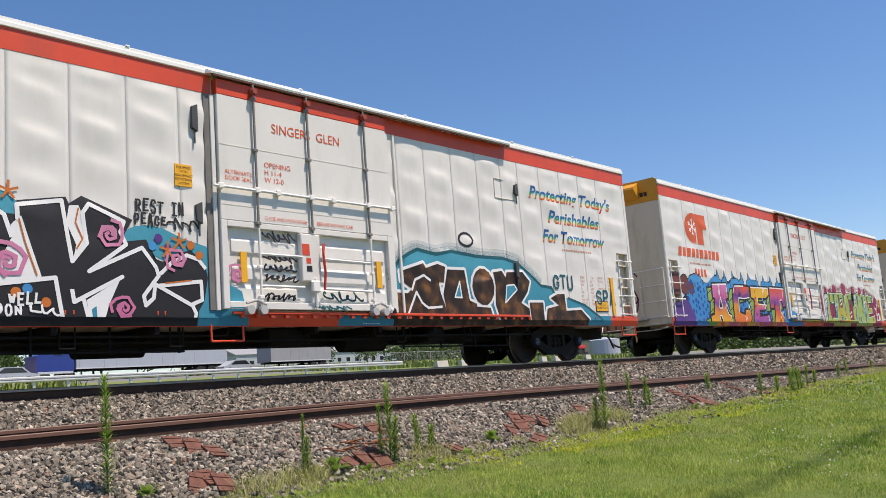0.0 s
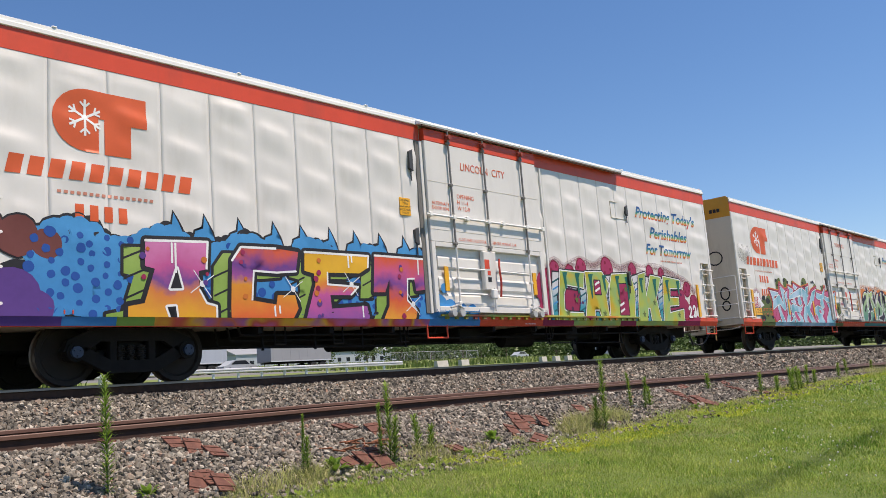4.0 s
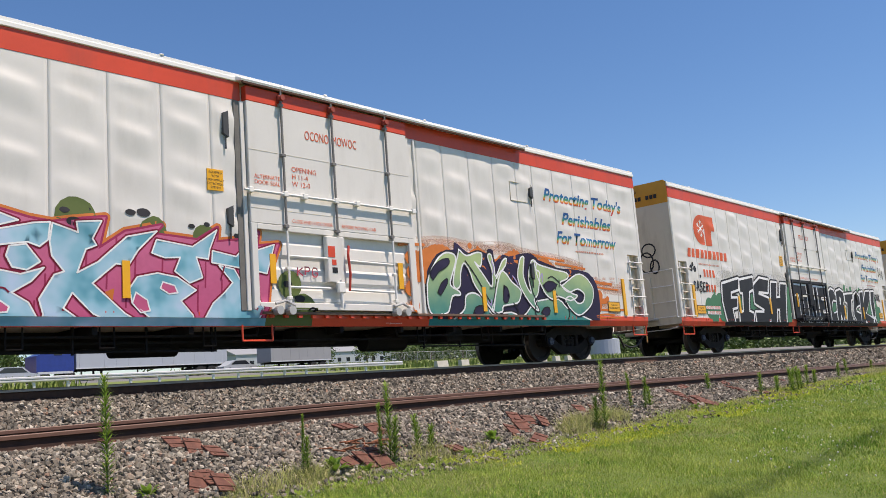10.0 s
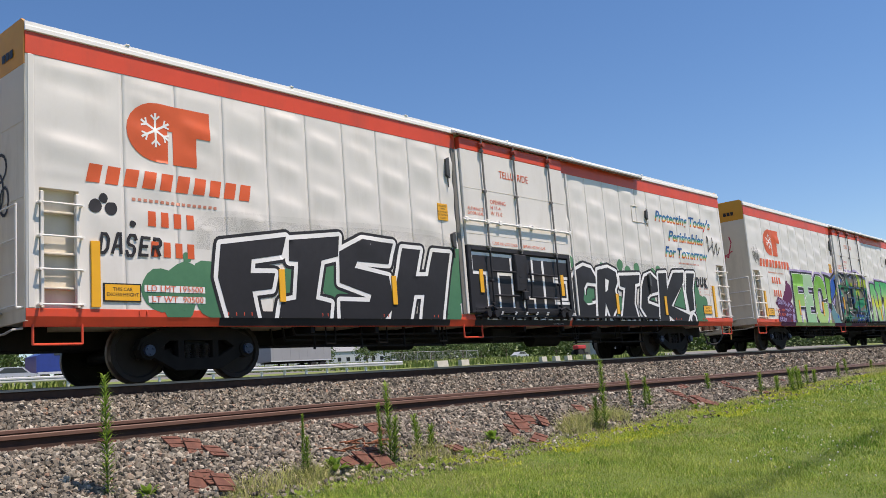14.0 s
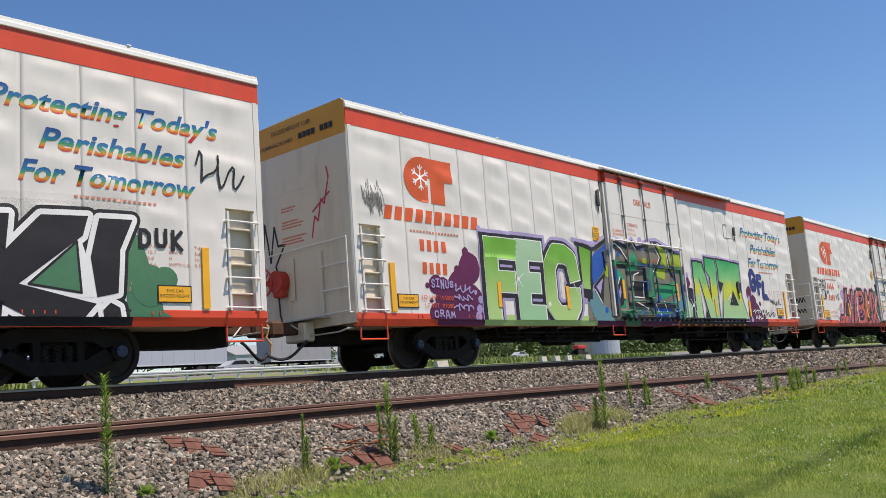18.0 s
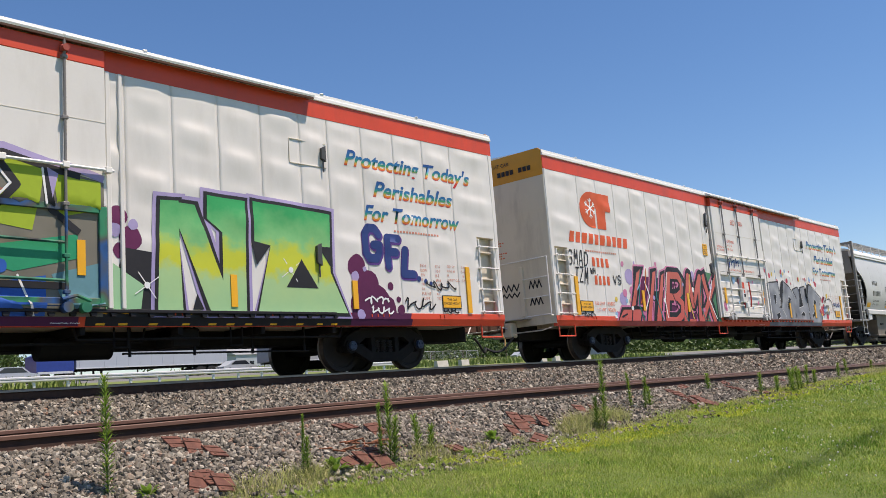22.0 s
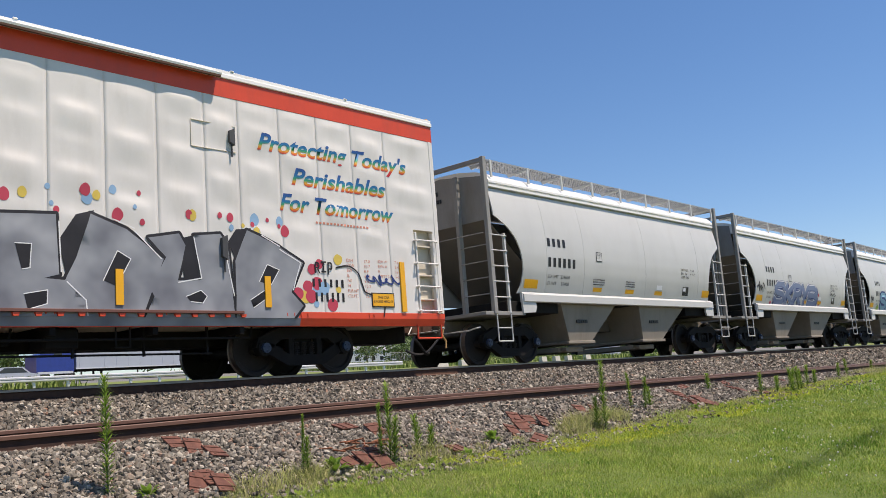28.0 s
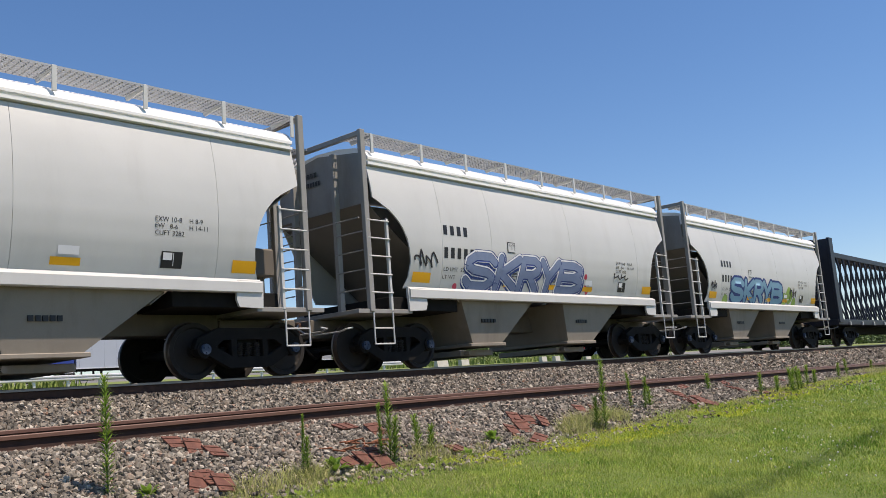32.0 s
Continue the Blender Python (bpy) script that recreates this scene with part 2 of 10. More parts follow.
def rainbow():
    m, t, b = tree_of("rainbow_lettering")
    co = t.nodes.new("ShaderNodeTexCoord").outputs["Object"]
    sep = t.nodes.new("ShaderNodeSeparateXYZ")
    link(t, co, sep.inputs[0])
    mr = t.nodes.new("ShaderNodeMapRange")
    mr.inputs[1].default_value, mr.inputs[2].default_value = -0.10, 0.34
    link(t, sep.outputs[2], mr.inputs[0])
    link(t, ramp(t, mr.outputs[0], [(0.0, (0.46, 0.012, 0.02)), (0.22, (0.52, 0.03, 0.02)), (0.33, (0.66, 0.30, 0.02)), (0.44, (0.03, 0.30, 0.12)), (0.58, (0.01, 0.15, 0.34)), (1.0, (0.015, 0.035, 0.24))]), b.inputs["Base Color"])
    b.inputs["Roughness"].default_value = 0.5
    return m


RAINBOW = rainbow()

# ---- running gear ----
AXLE_Z = 0.457


def wheel_bm():
    bm = fresh()
    for s in (-1, 1):
        y = s * 0.76
        prof = [(0.0, -0.09), (0.11, -0.09), (0.12, -0.03), (0.36, -0.025), (0.385, -0.065), (0.452, -0.065), (0.457, -0.06), (0.459, 0.045), (0.484, 0.058), (0.484, 0.075), (0.45, 0.08), (0.38, 0.07), (0.36, 0.03), (0.13, 0.05), (0.12, 0.10), (0.0, 0.10)]
        n = 28
        rings = []
        for r, h in prof:
            if r == 0:
                rings.append([bm.verts.new((0, y - s * h * -1 if s < 0 else y - h, 0))])
            else:
                rings.append([bm.verts.new((r * math.cos(k * 2 * math.pi / n), y + h * (1 if s < 0 else -1), r * math.sin(k * 2 * math.pi / n))) for k in range(n)])
        for i, (a, b) in enumerate(zip(rings, rings[1:])):
            for k in range(n):
                k2 = (k + 1) % n
                vs = [a[k % len(a)], a[k2 % len(a)], b[k2 % len(b)], b[k % len(b)]]
                vs = list(dict.fromkeys(vs))
                f = bm.faces.new(vs)
                f.material_index = 1 if i in (6, 7) else 0
    rod(bm, (0, -0.98, 0), (0, 0.98, 0), 0.085, 14)
    return solid(bm)




def side_frame_bm(y):
    bm = fresh()
    d = (0, 0.13, 0)
    y0 = y - 0.065
    for pts in ([(-1.06, 0.47), (-1.0, 0.63), (-0.60, 0.80), (0.60, 0.80), (1.0, 0.63), (1.06, 0.47), (0.76, 0.44), (0.50, 0.61), (-0.50, 0.61), (-0.76, 0.44)],
                [(-0.84, 0.38), (-0.40, 0.15), (0.40, 0.15), (0.84, 0.38), (0.74, 0.54), (0.34, 0.33), (-0.34, 0.33), (-0.74, 0.54)]):
        poly(bm, [(x, y0, z) for x, z in pts], d)
    for s in (-1, 1):
        box(bm, s * 0.31 - 0.055, s * 0.31 + 0.055, y0 + 0.004, y0 + 0.126, 0.30, 0.66, 0.01)
        rod(bm, (s * 0.89, y0 - 0.03, AXLE_Z), (s * 0.89, y0 + 0.12, AXLE_Z), 0.135, 16)
    return solid(bm)


def spring_bm(cx, y):
    """A coil that winds round an inner one."""
    bm = fresh()
    run = [(cx + 0.068 * math.cos(a), y + 0.068 * math.sin(a), 0.335 + 0.215 * k / 48) for k, a in ((k, k * 0.82) for k in range(49))]
    pipe(bm, run, 0.011, 5)
    rod(bm, (cx, y, 0.33), (cx, y, 0.56), 0.05, 10)
    return bm


def truck(car, x, label, cap=CAPBLUE):
    """One bogie of a car: bolster > side frames, spring packs, bearing caps, wheelsets. Gives its wheelsets."""
    bm = fresh()
    box(bm, -0.2, 0.2, -0.98, 0.98, 0.53, 0.70, 0.02)
    box(bm, -0.32, 0.32, -0.35, 0.35, 0.60, 0.80, 0.03)
    for s in (-1, 1):
        box(bm, s * 0.42 - 0.06, s * 0.42 + 0.06, -0.9, 0.9, 0.40, 0.50, 0.01)
    base = part("truck_bolster", solid(bm), UNDER, car, label)
    base.location = (x, 0, 0)
    for y in (-1.02, 1.02):
        part("side_frame", side_frame_bm(y), UNDER, base)
    for cx in (-0.17, 0.0, 0.17):
        part("coil_spring", spring_bm(cx, -0.99), WHEEL, base, "dark steel coil spring")
    for s in (-1, 1):
        bm = fresh()
        rod(bm, (s * 0.89, -1.17, AXLE_Z), (s * 0.89, -1.115, AXLE_Z), 0.085, 16)
        for k in range(3):
            a = k * 2.09 + 0.5
            rod(bm, (s * 0.89 + 0.05 * math.cos(a), -1.19, AXLE_Z + 0.05 * math.sin(a)), (s * 0.89 + 0.05 * math.cos(a), -1.165, AXLE_Z + 0.05 * math.sin(a)), 0.016, 6)
        part("bearing_cap", bm, cap, base, "worn blue bearing cap")
    for s in (-1, 1):
        w = part("wheelset", wheel_bm(), (WHEEL, TREAD), base, "dark steel wheels with polished treads on an axle")
        w.location = (s * 0.89, 0, AXLE_Z)
    return base


def side_panel_bm(a, b, z0, z1, seams, hole=None):
    bm = fresh()
    nx, nz = max(2, round((b - a) / 0.06)), max(2, round((z1 - z0) / 0.045))
    xs = [a + 0.0012 + (b - a - 0.0024) * i / nx for i in range(nx + 1)]
    zs = [z0 + (z1 - z0) * j / nz for j in range(nz + 1)]
    if hole:
        xs = sorted(set([x for x in xs if min(abs(x - hole[0]), abs(x - hole[1])) > 0.02] + [hole[0], hole[1]]))
        zs = sorted(set([z for z in zs if abs(z - hole[3]) > 0.02] + [hole[3]]))
    g = [[bm.verts.new((x, BOX_Y - dent(x, z, seams), z)) for z in zs] for x in xs]
    for i in range(len(xs) - 1):
        for j in range(len(zs) - 1):
            if hole and xs[i] >= hole[0] - 1e-6 and xs[i + 1] <= hole[1] + 1e-6 and zs[j + 1] <= hole[3] + 1e-6:
                continue
            bm.faces.new((g[i][j], g[i + 1][j], g[i + 1][j + 1], g[i][j + 1]))
    # rolled lips at the two seams
    for i, s in ((0, -1), (len(xs) - 1, 1)):
        lip = [bm.verts.new((xs[i] + s * 0.001, BOX_Y + 0.012, z)) for z in zs]
        for j in range(len(zs) - 1):
            vs = (g[i][j], g[i][j + 1], lip[j + 1], lip[j])
            bm.faces.new(vs if s < 0 else vs[::-1])
    for v in list(bm.verts):
        if not v.link_faces:
            bm.verts.remove(v)
    return bm


def corner_ladder(car, x0, x1, flip):
    """The recessed side ladder at a car's corner, with its grab bars."""
    bm = fresh()
    z0, z1, d = 1.04, 2.70, 0.13
    y = BOX_Y
    for pts in ([(x0, y, z0), (x0, y + d, z0), (x0, y + d, z1), (x0, y, z1)], [(x1, y, z0), (x1, y, z1), (x1, y + d, z1), (x1, y + d, z0)],
                [(x0, y, z1), (x0, y + d, z1), (x1, y + d, z1), (x1, y, z1)], [(x0, y + d, z0), (x1, y + d, z0), (x1, y + d, z1), (x0, y + d, z1)]):
        poly(bm, pts)
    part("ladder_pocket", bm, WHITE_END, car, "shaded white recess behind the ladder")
    for z in (1.30, 1.78, 2.36):
        bm = fresh()
        box(bm, x0 + 0.05, x1 - 0.05, y + 0.02, y + d, z, z + 0.03, 0.006)
        part("ladder_step", bm, WHITE_END, car)
    bm = fresh()
    for xx in (x0 + 0.01, x1 - 0.05):
        box(bm, xx, xx + 0.045, y - 0.03, y + 0.05, z0, z1 - 0.05, 0.006)
    part("ladder_stile", bm, WHITE, car)
    for z in (1.08, 1.56, 2.02, 2.48):
        bm = fresh()
        pipe(bm, [(x0 - 0.02, y, z), (x0 - 0.02, y - 0.09, z), (x1 + 0.02, y - 0.09, z), (x1 + 0.02, y, z)], 0.014)
        for xx in (x0 - 0.02, x1 + 0.02):
            rod(bm, (xx, y - 0.105, z), (xx, y + 0.0, z), 0.022, 8)
        part("ladder_rung", bm, HANDLE_WHITE, car, "white painted steel rung")


def stirrup(car, x0, x1, z, material, y=BOX_Y + 0.03):
    bm = fresh()
    pipe(bm, [(x0, y, 0.82), (x0, y, z), (x1, y, z), (x1, y, 0.82)], 0.018)
    part("stirrup_step", bm, material, car, "bent steel sill step")


def coupler(car, x, s):
    bm = fresh()
    box(bm, min(x, x + s * 0.75), max(x, x + s * 0.75), -0.11, 0.11, 0.76, 0.98, 0.02)
    box(bm, min(x + s * 0.62, x + s * 0.98), max(x + s * 0.62, x + s * 0.98), -0.19, 0.10, 0.72, 1.02, 0.05)
    box(bm, min(x + s * 0.80, x + s * 1.0), max(x + s * 0.80, x + s * 1.0), 0.06, 0.2, 0.74, 1.00, 0.04)
    part("coupler", bm, RUST_DARK, car, "rusty cast steel coupler")
    bm = fresh()
    pts = [(x + s * (0.25 + 0.75 * k / 9), -0.32 + 0.3 * (k / 9) ** 2, 0.62 - 0.32 * math.sin(math.pi * k / 12) ** 1.3) for k in range(10)]
    pipe(bm, pts, 0.028, 7)
    part("air_hose", bm, BLACK, car, "black rubber air hose")
    bm = fresh()
    pipe(bm, [(x - s * 0.02, -1.3, 0.78), (x + s * 0.12, -1.3, 0.76), (x + s * 0.14, -1.1, 0.72), (x + s * 0.14, -0.25, 0.72), (x + s * 0.45, -0.1, 0.95)], 0.016)
    part("uncoupling_lever", bm, STEEL, car, "bent steel uncoupling lever")


ORANGE_LEVER = mat("tan_lever", (0.55, 0.33, 0.12), 0.6, vary=0.15, relief=0.1)


def boxcar():
    car = thing("refrigerator_boxcar", "white insulated refrigerator boxcar with orange-red bands and painted graffiti", "freight car", "boxcars of the train")
    for seams in (SEAMS_L, SEAMS_R):
        for a, b in zip(seams, seams[1:]):
            hole = (0.18, 0.74, 1.04, 2.70) if a == 0.0 else (21.46, 22.02, 1.04, 2.70) if b == L_BOX else None
            part("side_sheet", side_panel_bm(a, b, 1.035, 4.59, seams, hole), WHITE, car, smooth=True)
    # core with ends, far wall and floor
    bm = fresh()
    box(bm, 0.80, L_BOX - 0.80, BOX_Y + 0.03, 1.45, 0.82, 4.93)
    box(bm, 0.012, 0.80, BOX_Y + 0.15, 1.45, 1.0, 4.93)
    box(bm, L_BOX - 0.80, L_BOX - 0.012, BOX_Y + 0.15, 1.45, 1.0, 4.93)
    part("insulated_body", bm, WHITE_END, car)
    for x0, x1 in ((0.0, 0.02), (L_BOX - 0.02, L_BOX)):
        bm = fresh()
        box(bm, x0 - 0.01, x1 + 0.01, BOX_Y + 0.01, 1.45, 0.86, 4.44, 0.004)
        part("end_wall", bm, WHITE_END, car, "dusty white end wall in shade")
        bm = fresh()
        poly(bm, [(x0 - 0.012, y, z) for y, z in ((BOX_Y + 0.01, 4.44), (1.46, 4.44), (1.46, 4.92), (1.40, 5.02), (1.28, 5.10), (-1.36, 5.12), (-1.44, 5.05), (BOX_Y + 0.01, 4.95))], (x1 - x0 + 0.024, 0, 0))
        part("end_band", solid(bm), AMBER, car, "amber painted band along the top of the end")
        for z in (1.04, 2.55, 3.62):
            bm = fresh()
            box(bm, x0 - 0.016, x1 + 0.016, BOX_Y + 0.03, 1.43, z, z + 0.012)
            part("end_seam", bm, WHITE_END, car)
    # roof and its edge
    bm = fresh()
    prof = [(BOX_Y - 0.015, 4.915), (BOX_Y - 0.03, 4.925), (BOX_Y - 0.03, 4.985), (BOX_Y - 0.01, 5.00), (BOX_Y - 0.01, 5.055), (BOX_Y + 0.05, 5.085), (0, 5.16), (1.40, 5.085), (1.47, 5.02), (1.47, 4.915)]
    poly(bm, [(-0.005, y, z) for y, z in prof], (L_BOX + 0.01, 0, 0))
    part("roof", solid(bm), ROOF, car, "bright white steel roof")
    for k in range(7):
        bm = fresh()
        x = 1.5 + k * 3.1 + 0.4 * math.sin(k * 3)
        box(bm, x, x + 0.07, BOX_Y - 0.025, BOX_Y + 0.03, 5.06, 5.085, 0.008)
        part("roof_lug", bm, ROOF, car)
    # bands
    for x0, x1 in ((0.0, DOOR_X0 - 0.05), (DOOR_X1 + 0.02, L_BOX)):
        bm = fresh()
        box(bm, x0, x1, BOX_Y - 0.006, BOX_Y + 0.04, 4.59, 4.915, 0.003)
        part("top_band", bm, RED, car, "orange-red painted upper band")
    bm = fresh()
    poly(bm, [(0, y, z) for y, z in ((BOX_Y, 1.035), (BOX_Y - 0.006, 1.03), (BOX_Y - 0.006, 0.925), (BOX_Y + 0.035, 0.79), (BOX_Y + 0.10, 0.79), (BOX_Y + 0.10, 1.035))], (L_BOX, 0, 0))
    part("side_sill", solid(bm), RED, car, "orange-red painted side sill")
    for x in (1.62, 1.74, 3.15, 3.3, 3.45, 3.6, 5.1, 5.22, 6.6, 6.72, 8.0, 8.12, 14.1, 14.22, 15.8, 15.92, 18.2, 18.35, 18.5, 18.65, 20.1, 20.22):
        bm = fresh()
        box(bm, x, x + 0.022, BOX_Y - 0.022, BOX_Y, 0.955, 1.015, 0.005)
        part("tie_down_lug", bm, RED, car)
    # corner posts
    for x in (0.03, L_BOX - 0.12):
        bm = fresh()
        box(bm, x, x + 0.085, BOX_Y - 0.012, BOX_Y + 0.03, 1.04, 4.59, 0.006)
        part("corner_post", bm, WHITE, car)
    corner_ladder(car, 0.18, 0.74, False)
    corner_ladder(car, 21.46, 22.02, True)
    stirrup(car, 0.10, 0.78, 0.55, RED)
    stirrup(car, 21.42, 22.10, 0.55, RED)
    stirrup(car, 8.95, 9.55, 0.56, RED)
    # plug door
    bm = fresh()
    box(bm, DOOR_X0, DOOR_X1, DOOR_Y, BOX_Y + 0.04, 2.50, 4.60, 0.01)
    part("door_upper_panel", bm, WHITE, car, "flat white plug door panel")
    bm = fresh()
    box(bm, DOOR_X0, DOOR_X1, DOOR_Y - 0.004, BOX_Y + 0.04, 4.60, 4.86, 0.008)
    part("door_band", bm, RED, car, "orange-red band across the door")
    bm = fresh()
    box(bm, DOOR_X0 + 0.12, DOOR_X1 - 0.12, DOOR_Y + 0.09, BOX_Y + 0.04, 1.10, 2.50)
    part("door_lower_panel", solid(bm), WHITE, car, "white lower door panel set back in its frame")
    for z in (1.28, 1.62, 2.06):
        bm = fresh()
        poly(bm, [(DOOR_X0 + 0.22, y, zz) for y, zz in ((DOOR_Y + 0.095, z - 0.13), (DOOR_Y + 0.062, z - 0.06), (DOOR_Y + 0.062, z + 0.12), (DOOR_Y + 0.095, z + 0.19))], (DOOR_X1 - DOOR_X0 - 0.44, 0, 0))
        part("door_rib", solid(bm), WHITE, car, "pressed rib of the lower door panel")
    for x0, x1, z0, z1 in ((DOOR_X0, DOOR_X0 + 0.12, 1.06, 2.5), (DOOR_X1 - 0.12, DOOR_X1, 1.06, 2.5), (DOOR_X0 + 0.12, DOOR_X1 - 0.12, 1.06, 1.18), (DOOR_X0 + 0.12, DOOR_X1 - 0.12, 2.40, 2.497)):
        bm = fresh()
        box(bm, x0, x1, DOOR_Y, BOX_Y + 0.05, z0, z1, 0.008)
        part("door_frame_bar", bm, WHITE, car)
    # side jambs beside the door
    for x0, x1 in ((DOOR_X0 - 0.10, DOOR_X0 - 0.02), (DOOR_X1 + 0.03, DOOR_X1 + 0.10), (DOOR_X1 + 0.24, DOOR_X1 + 0.30)):
        bm = fresh()
        box(bm, x0, x1, BOX_Y - 0.05, BOX_Y + 0.03, 1.04, 4.58, 0.008)
        part("door_jamb", bm, WHITE, car)
    # dark grey strip along the left edge of the door
    bm = fresh()
    box(bm, DOOR_X0 - 0.21, DOOR_X0 - 0.105, BOX_Y - 0.030, BOX_Y + 0.03, 1.04, 4.58, 0.006)
    part("door_seal", bm, SEAL, car, "dark grey strip beside the door")
    for z in (3.02, 3.75):
        bm = fresh()
        box(bm, DOOR_X0 + 0.01, DOOR_X1 - 0.01, DOOR_Y - 0.004, DOOR_Y + 0.01, z - (0.0 if z > 3.5 else 0.27), z + 0.008 - (0.0 if z > 3.5 else 0.27))
        part("door_seam", bm, WHITE_END, car)
    bm = fresh()
    rod(bm, (DOOR_X0 - 0.15, DOOR_Y - 0.06, 3.03), (DOOR_X1 + 0.08, DOOR_Y - 0.06, 3.03), 0.024, 8)
    for x in (9.1, 9.82, 10.25, 10.98, 11.5, 12.37, 13.0):
        box(bm, x - 0.05, x + 0.05, DOOR_Y - 0.09, DOOR_Y, 2.99, 3.08, 0.008)
    part("lock_bar", bm, HANDLE_WHITE, car, "horizontal white locking bar")
    for z in (1.97, 1.44):
        bm = fresh()
        rod(bm, (9.85, DOOR_Y - 0.03, z), (10.75, DOOR_Y - 0.03, z), 0.022, 8)
        rod(bm, (11.2, DOOR_Y - 0.03, z - 0.01), (12.37, DOOR_Y - 0.03, z - 0.03), 0.022, 8)
        part("lock_arm", bm, HANDLE_WHITE, car)
    for x, top in ((9.82, 4.95), (10.98, 4.9), (12.37, 4.95)):
        bm = fresh()
        rod(bm, (x, DOOR_Y - 0.05, 2.4), (x, DOOR_Y - 0.05, top), 0.022, 8)
        for z in (2.48, 3.72, 4.62):
            box(bm, x - 0.045, x + 0.045, DOOR_Y - 0.075, DOOR_Y, z - 0.028, z + 0.028, 0.008)
        if x != 10.98:
            low = fresh()
            rod(low, (x, DOOR_Y - 0.05, 1.1), (x, DOOR_Y - 0.05, 2.4), 0.022, 8)
            for z in (1.25, 1.75):
                box(low, x - 0.045, x + 0.045, DOOR_Y - 0.075, DOOR_Y, z - 0.028, z + 0.028, 0.008)
            part("lower_door_rod", low, HANDLE_WHITE, car)
        part("door_rod", bm, ROD_GREY, car, "vertical door operating rod with brackets")
        bm = fresh()
        box(bm, x - 0.055, x + 0.055, DOOR_Y - 0.07, DOOR_Y + 0.02, 4.69, 4.79, 0.012)
        rod(bm, (x, DOOR_Y - 0.12, 4.74), (x, DOOR_Y - 0.02, 4.74), 0.05, 10)
        part("door_hanger", bm, BRAKE_DULL, car, "dull red door hanger")
    bm = fresh()
    box(bm, 10.70, 11.13, DOOR_Y - 0.05, DOOR_Y + 0.06, 1.55, 2.38, 0.015)
    part("lock_box", bm, WHITE, car, "white lock box")
    for x0, x1, z0, z1, m_ in ((10.72, 10.88, 2.0, 2.2, RED), (10.80, 10.90, 1.86, 1.96, RED), (10.80, 10.92, 1.72, 1.82, BLACK)):
        bm = fresh()
        box(bm, x0, x1, DOOR_Y - 0.055, DOOR_Y - 0.04, z0, z1)
        part("lock_label", bm, m_, car)
    bm = fresh()
    pipe(bm, [(11.17, DOOR_Y - 0.10, 2.22), (11.13, DOOR_Y - 0.12, 2.05), (11.16, DOOR_Y - 0.12, 1.7), (11.14, DOOR_Y - 0.10, 1.40)], 0.024)
    part("lock_lever", bm, BRAKE_RED, car, "red door lever")
    bm = fresh()
    pipe(bm, [(10.98, DOOR_Y - 0.06, 1.6), (10.98, DOOR_Y - 0.06, 1.1)], 0.025)
    box(bm, 10.88, 11.06, DOOR_Y - 0.10, DOOR_Y - 0.02, 1.36, 1.56, 0.02)
    part("lock_shaft", bm, HANDLE_WHITE, car)
    for x in (9.55, 12.62):
        bm = fresh()
        box(bm, x - 0.06, x + 0.06, DOOR_Y + 0.025, DOOR_Y + 0.045, 1.5, 2.0)
        part("reflector", bm, YELLOW, car, "yellow reflective strip")
    for x in (9.7, 12.5):
        bm = fresh()
        for dx in (-0.13, 0.13):
            rod(bm, (x + dx, DOOR_Y - 0.10, 1.04), (x + dx, DOOR_Y + 0.05, 1.04), 0.075, 12)
        pipe(bm, [(x - 0.2, DOOR_Y - 0.06, 1.15), (x, DOOR_Y - 0.08, 1.20), (x + 0.2, DOOR_Y - 0.06, 1.13)], 0.025)
        part("door_roller", bm, STEEL, car, "grey door roller carriage")
    # track hood above and sill track below the door
    bm = fresh()
    poly(bm, [(DOOR_X0 - 0.14, y, z) for y, z in ((BOX_Y, 4.93), (BOX_Y - 0.17, 4.90), (BOX_Y - 0.18, 4.935), (BOX_Y - 0.05, 5.0), (BOX_Y, 5.0))], (16.98 - DOOR_X0 + 0.14, 0, 0))
    part("door_track_hood", solid(bm), ROOF, car, "white hood over the door track")
    bm = fresh()
    box(bm, DOOR_X0 - 0.10, 16.96, BOX_Y - 0.17, BOX_Y - 0.13, 4.865, 4.905)
    part("door_track", bm, RUST_DARK, car)
    bm = fresh()
    box(bm, 9.3, 17.3, BOX_Y - 0.075, BOX_Y, 0.985, 1.03, 0.005)
    part("lower_door_track", bm, RED, car, "painted lower door track on brackets")
    for k in range(27):
        bm = fresh()
        x = 9.45 + k * 0.30
        poly(bm, [(x, BOX_Y - 0.006, 0.98), (x + 0.10, BOX_Y - 0.006, 0.98), (x + 0.085, BOX_Y - 0.006, 0.93), (x + 0.015, BOX_Y - 0.006, 0.93)], (0, -0.055, 0))
        part("track_bracket", solid(bm), RED, car)
    # latches on the sheets
    for x, z0, z1 in ((8.72, 3.85, 4.35), (8.75, 2.35, 2.75), (17.2, 3.72, 4.06), (16.98, 1.80, 2.25)):
        bm = fresh()
        poly(bm, [(x - 0.05, BOX_Y - 0.01, z0 + 0.1), (x + 0.05, BOX_Y - 0.01, z0 + 0.05), (x + 0.05, BOX_Y - 0.01, z1), (x - 0.05, BOX_Y - 0.01, z1 - 0.05)], (0, -0.07, 0))
        rod(bm, (x, BOX_Y - 0.05, z0 - 0.15), (x, BOX_Y - 0.05, z0 + 0.1), 0.015, 6)
        part("door_catch", solid(bm), CATCH, car, "dark steel door catch")
    bm = fresh()
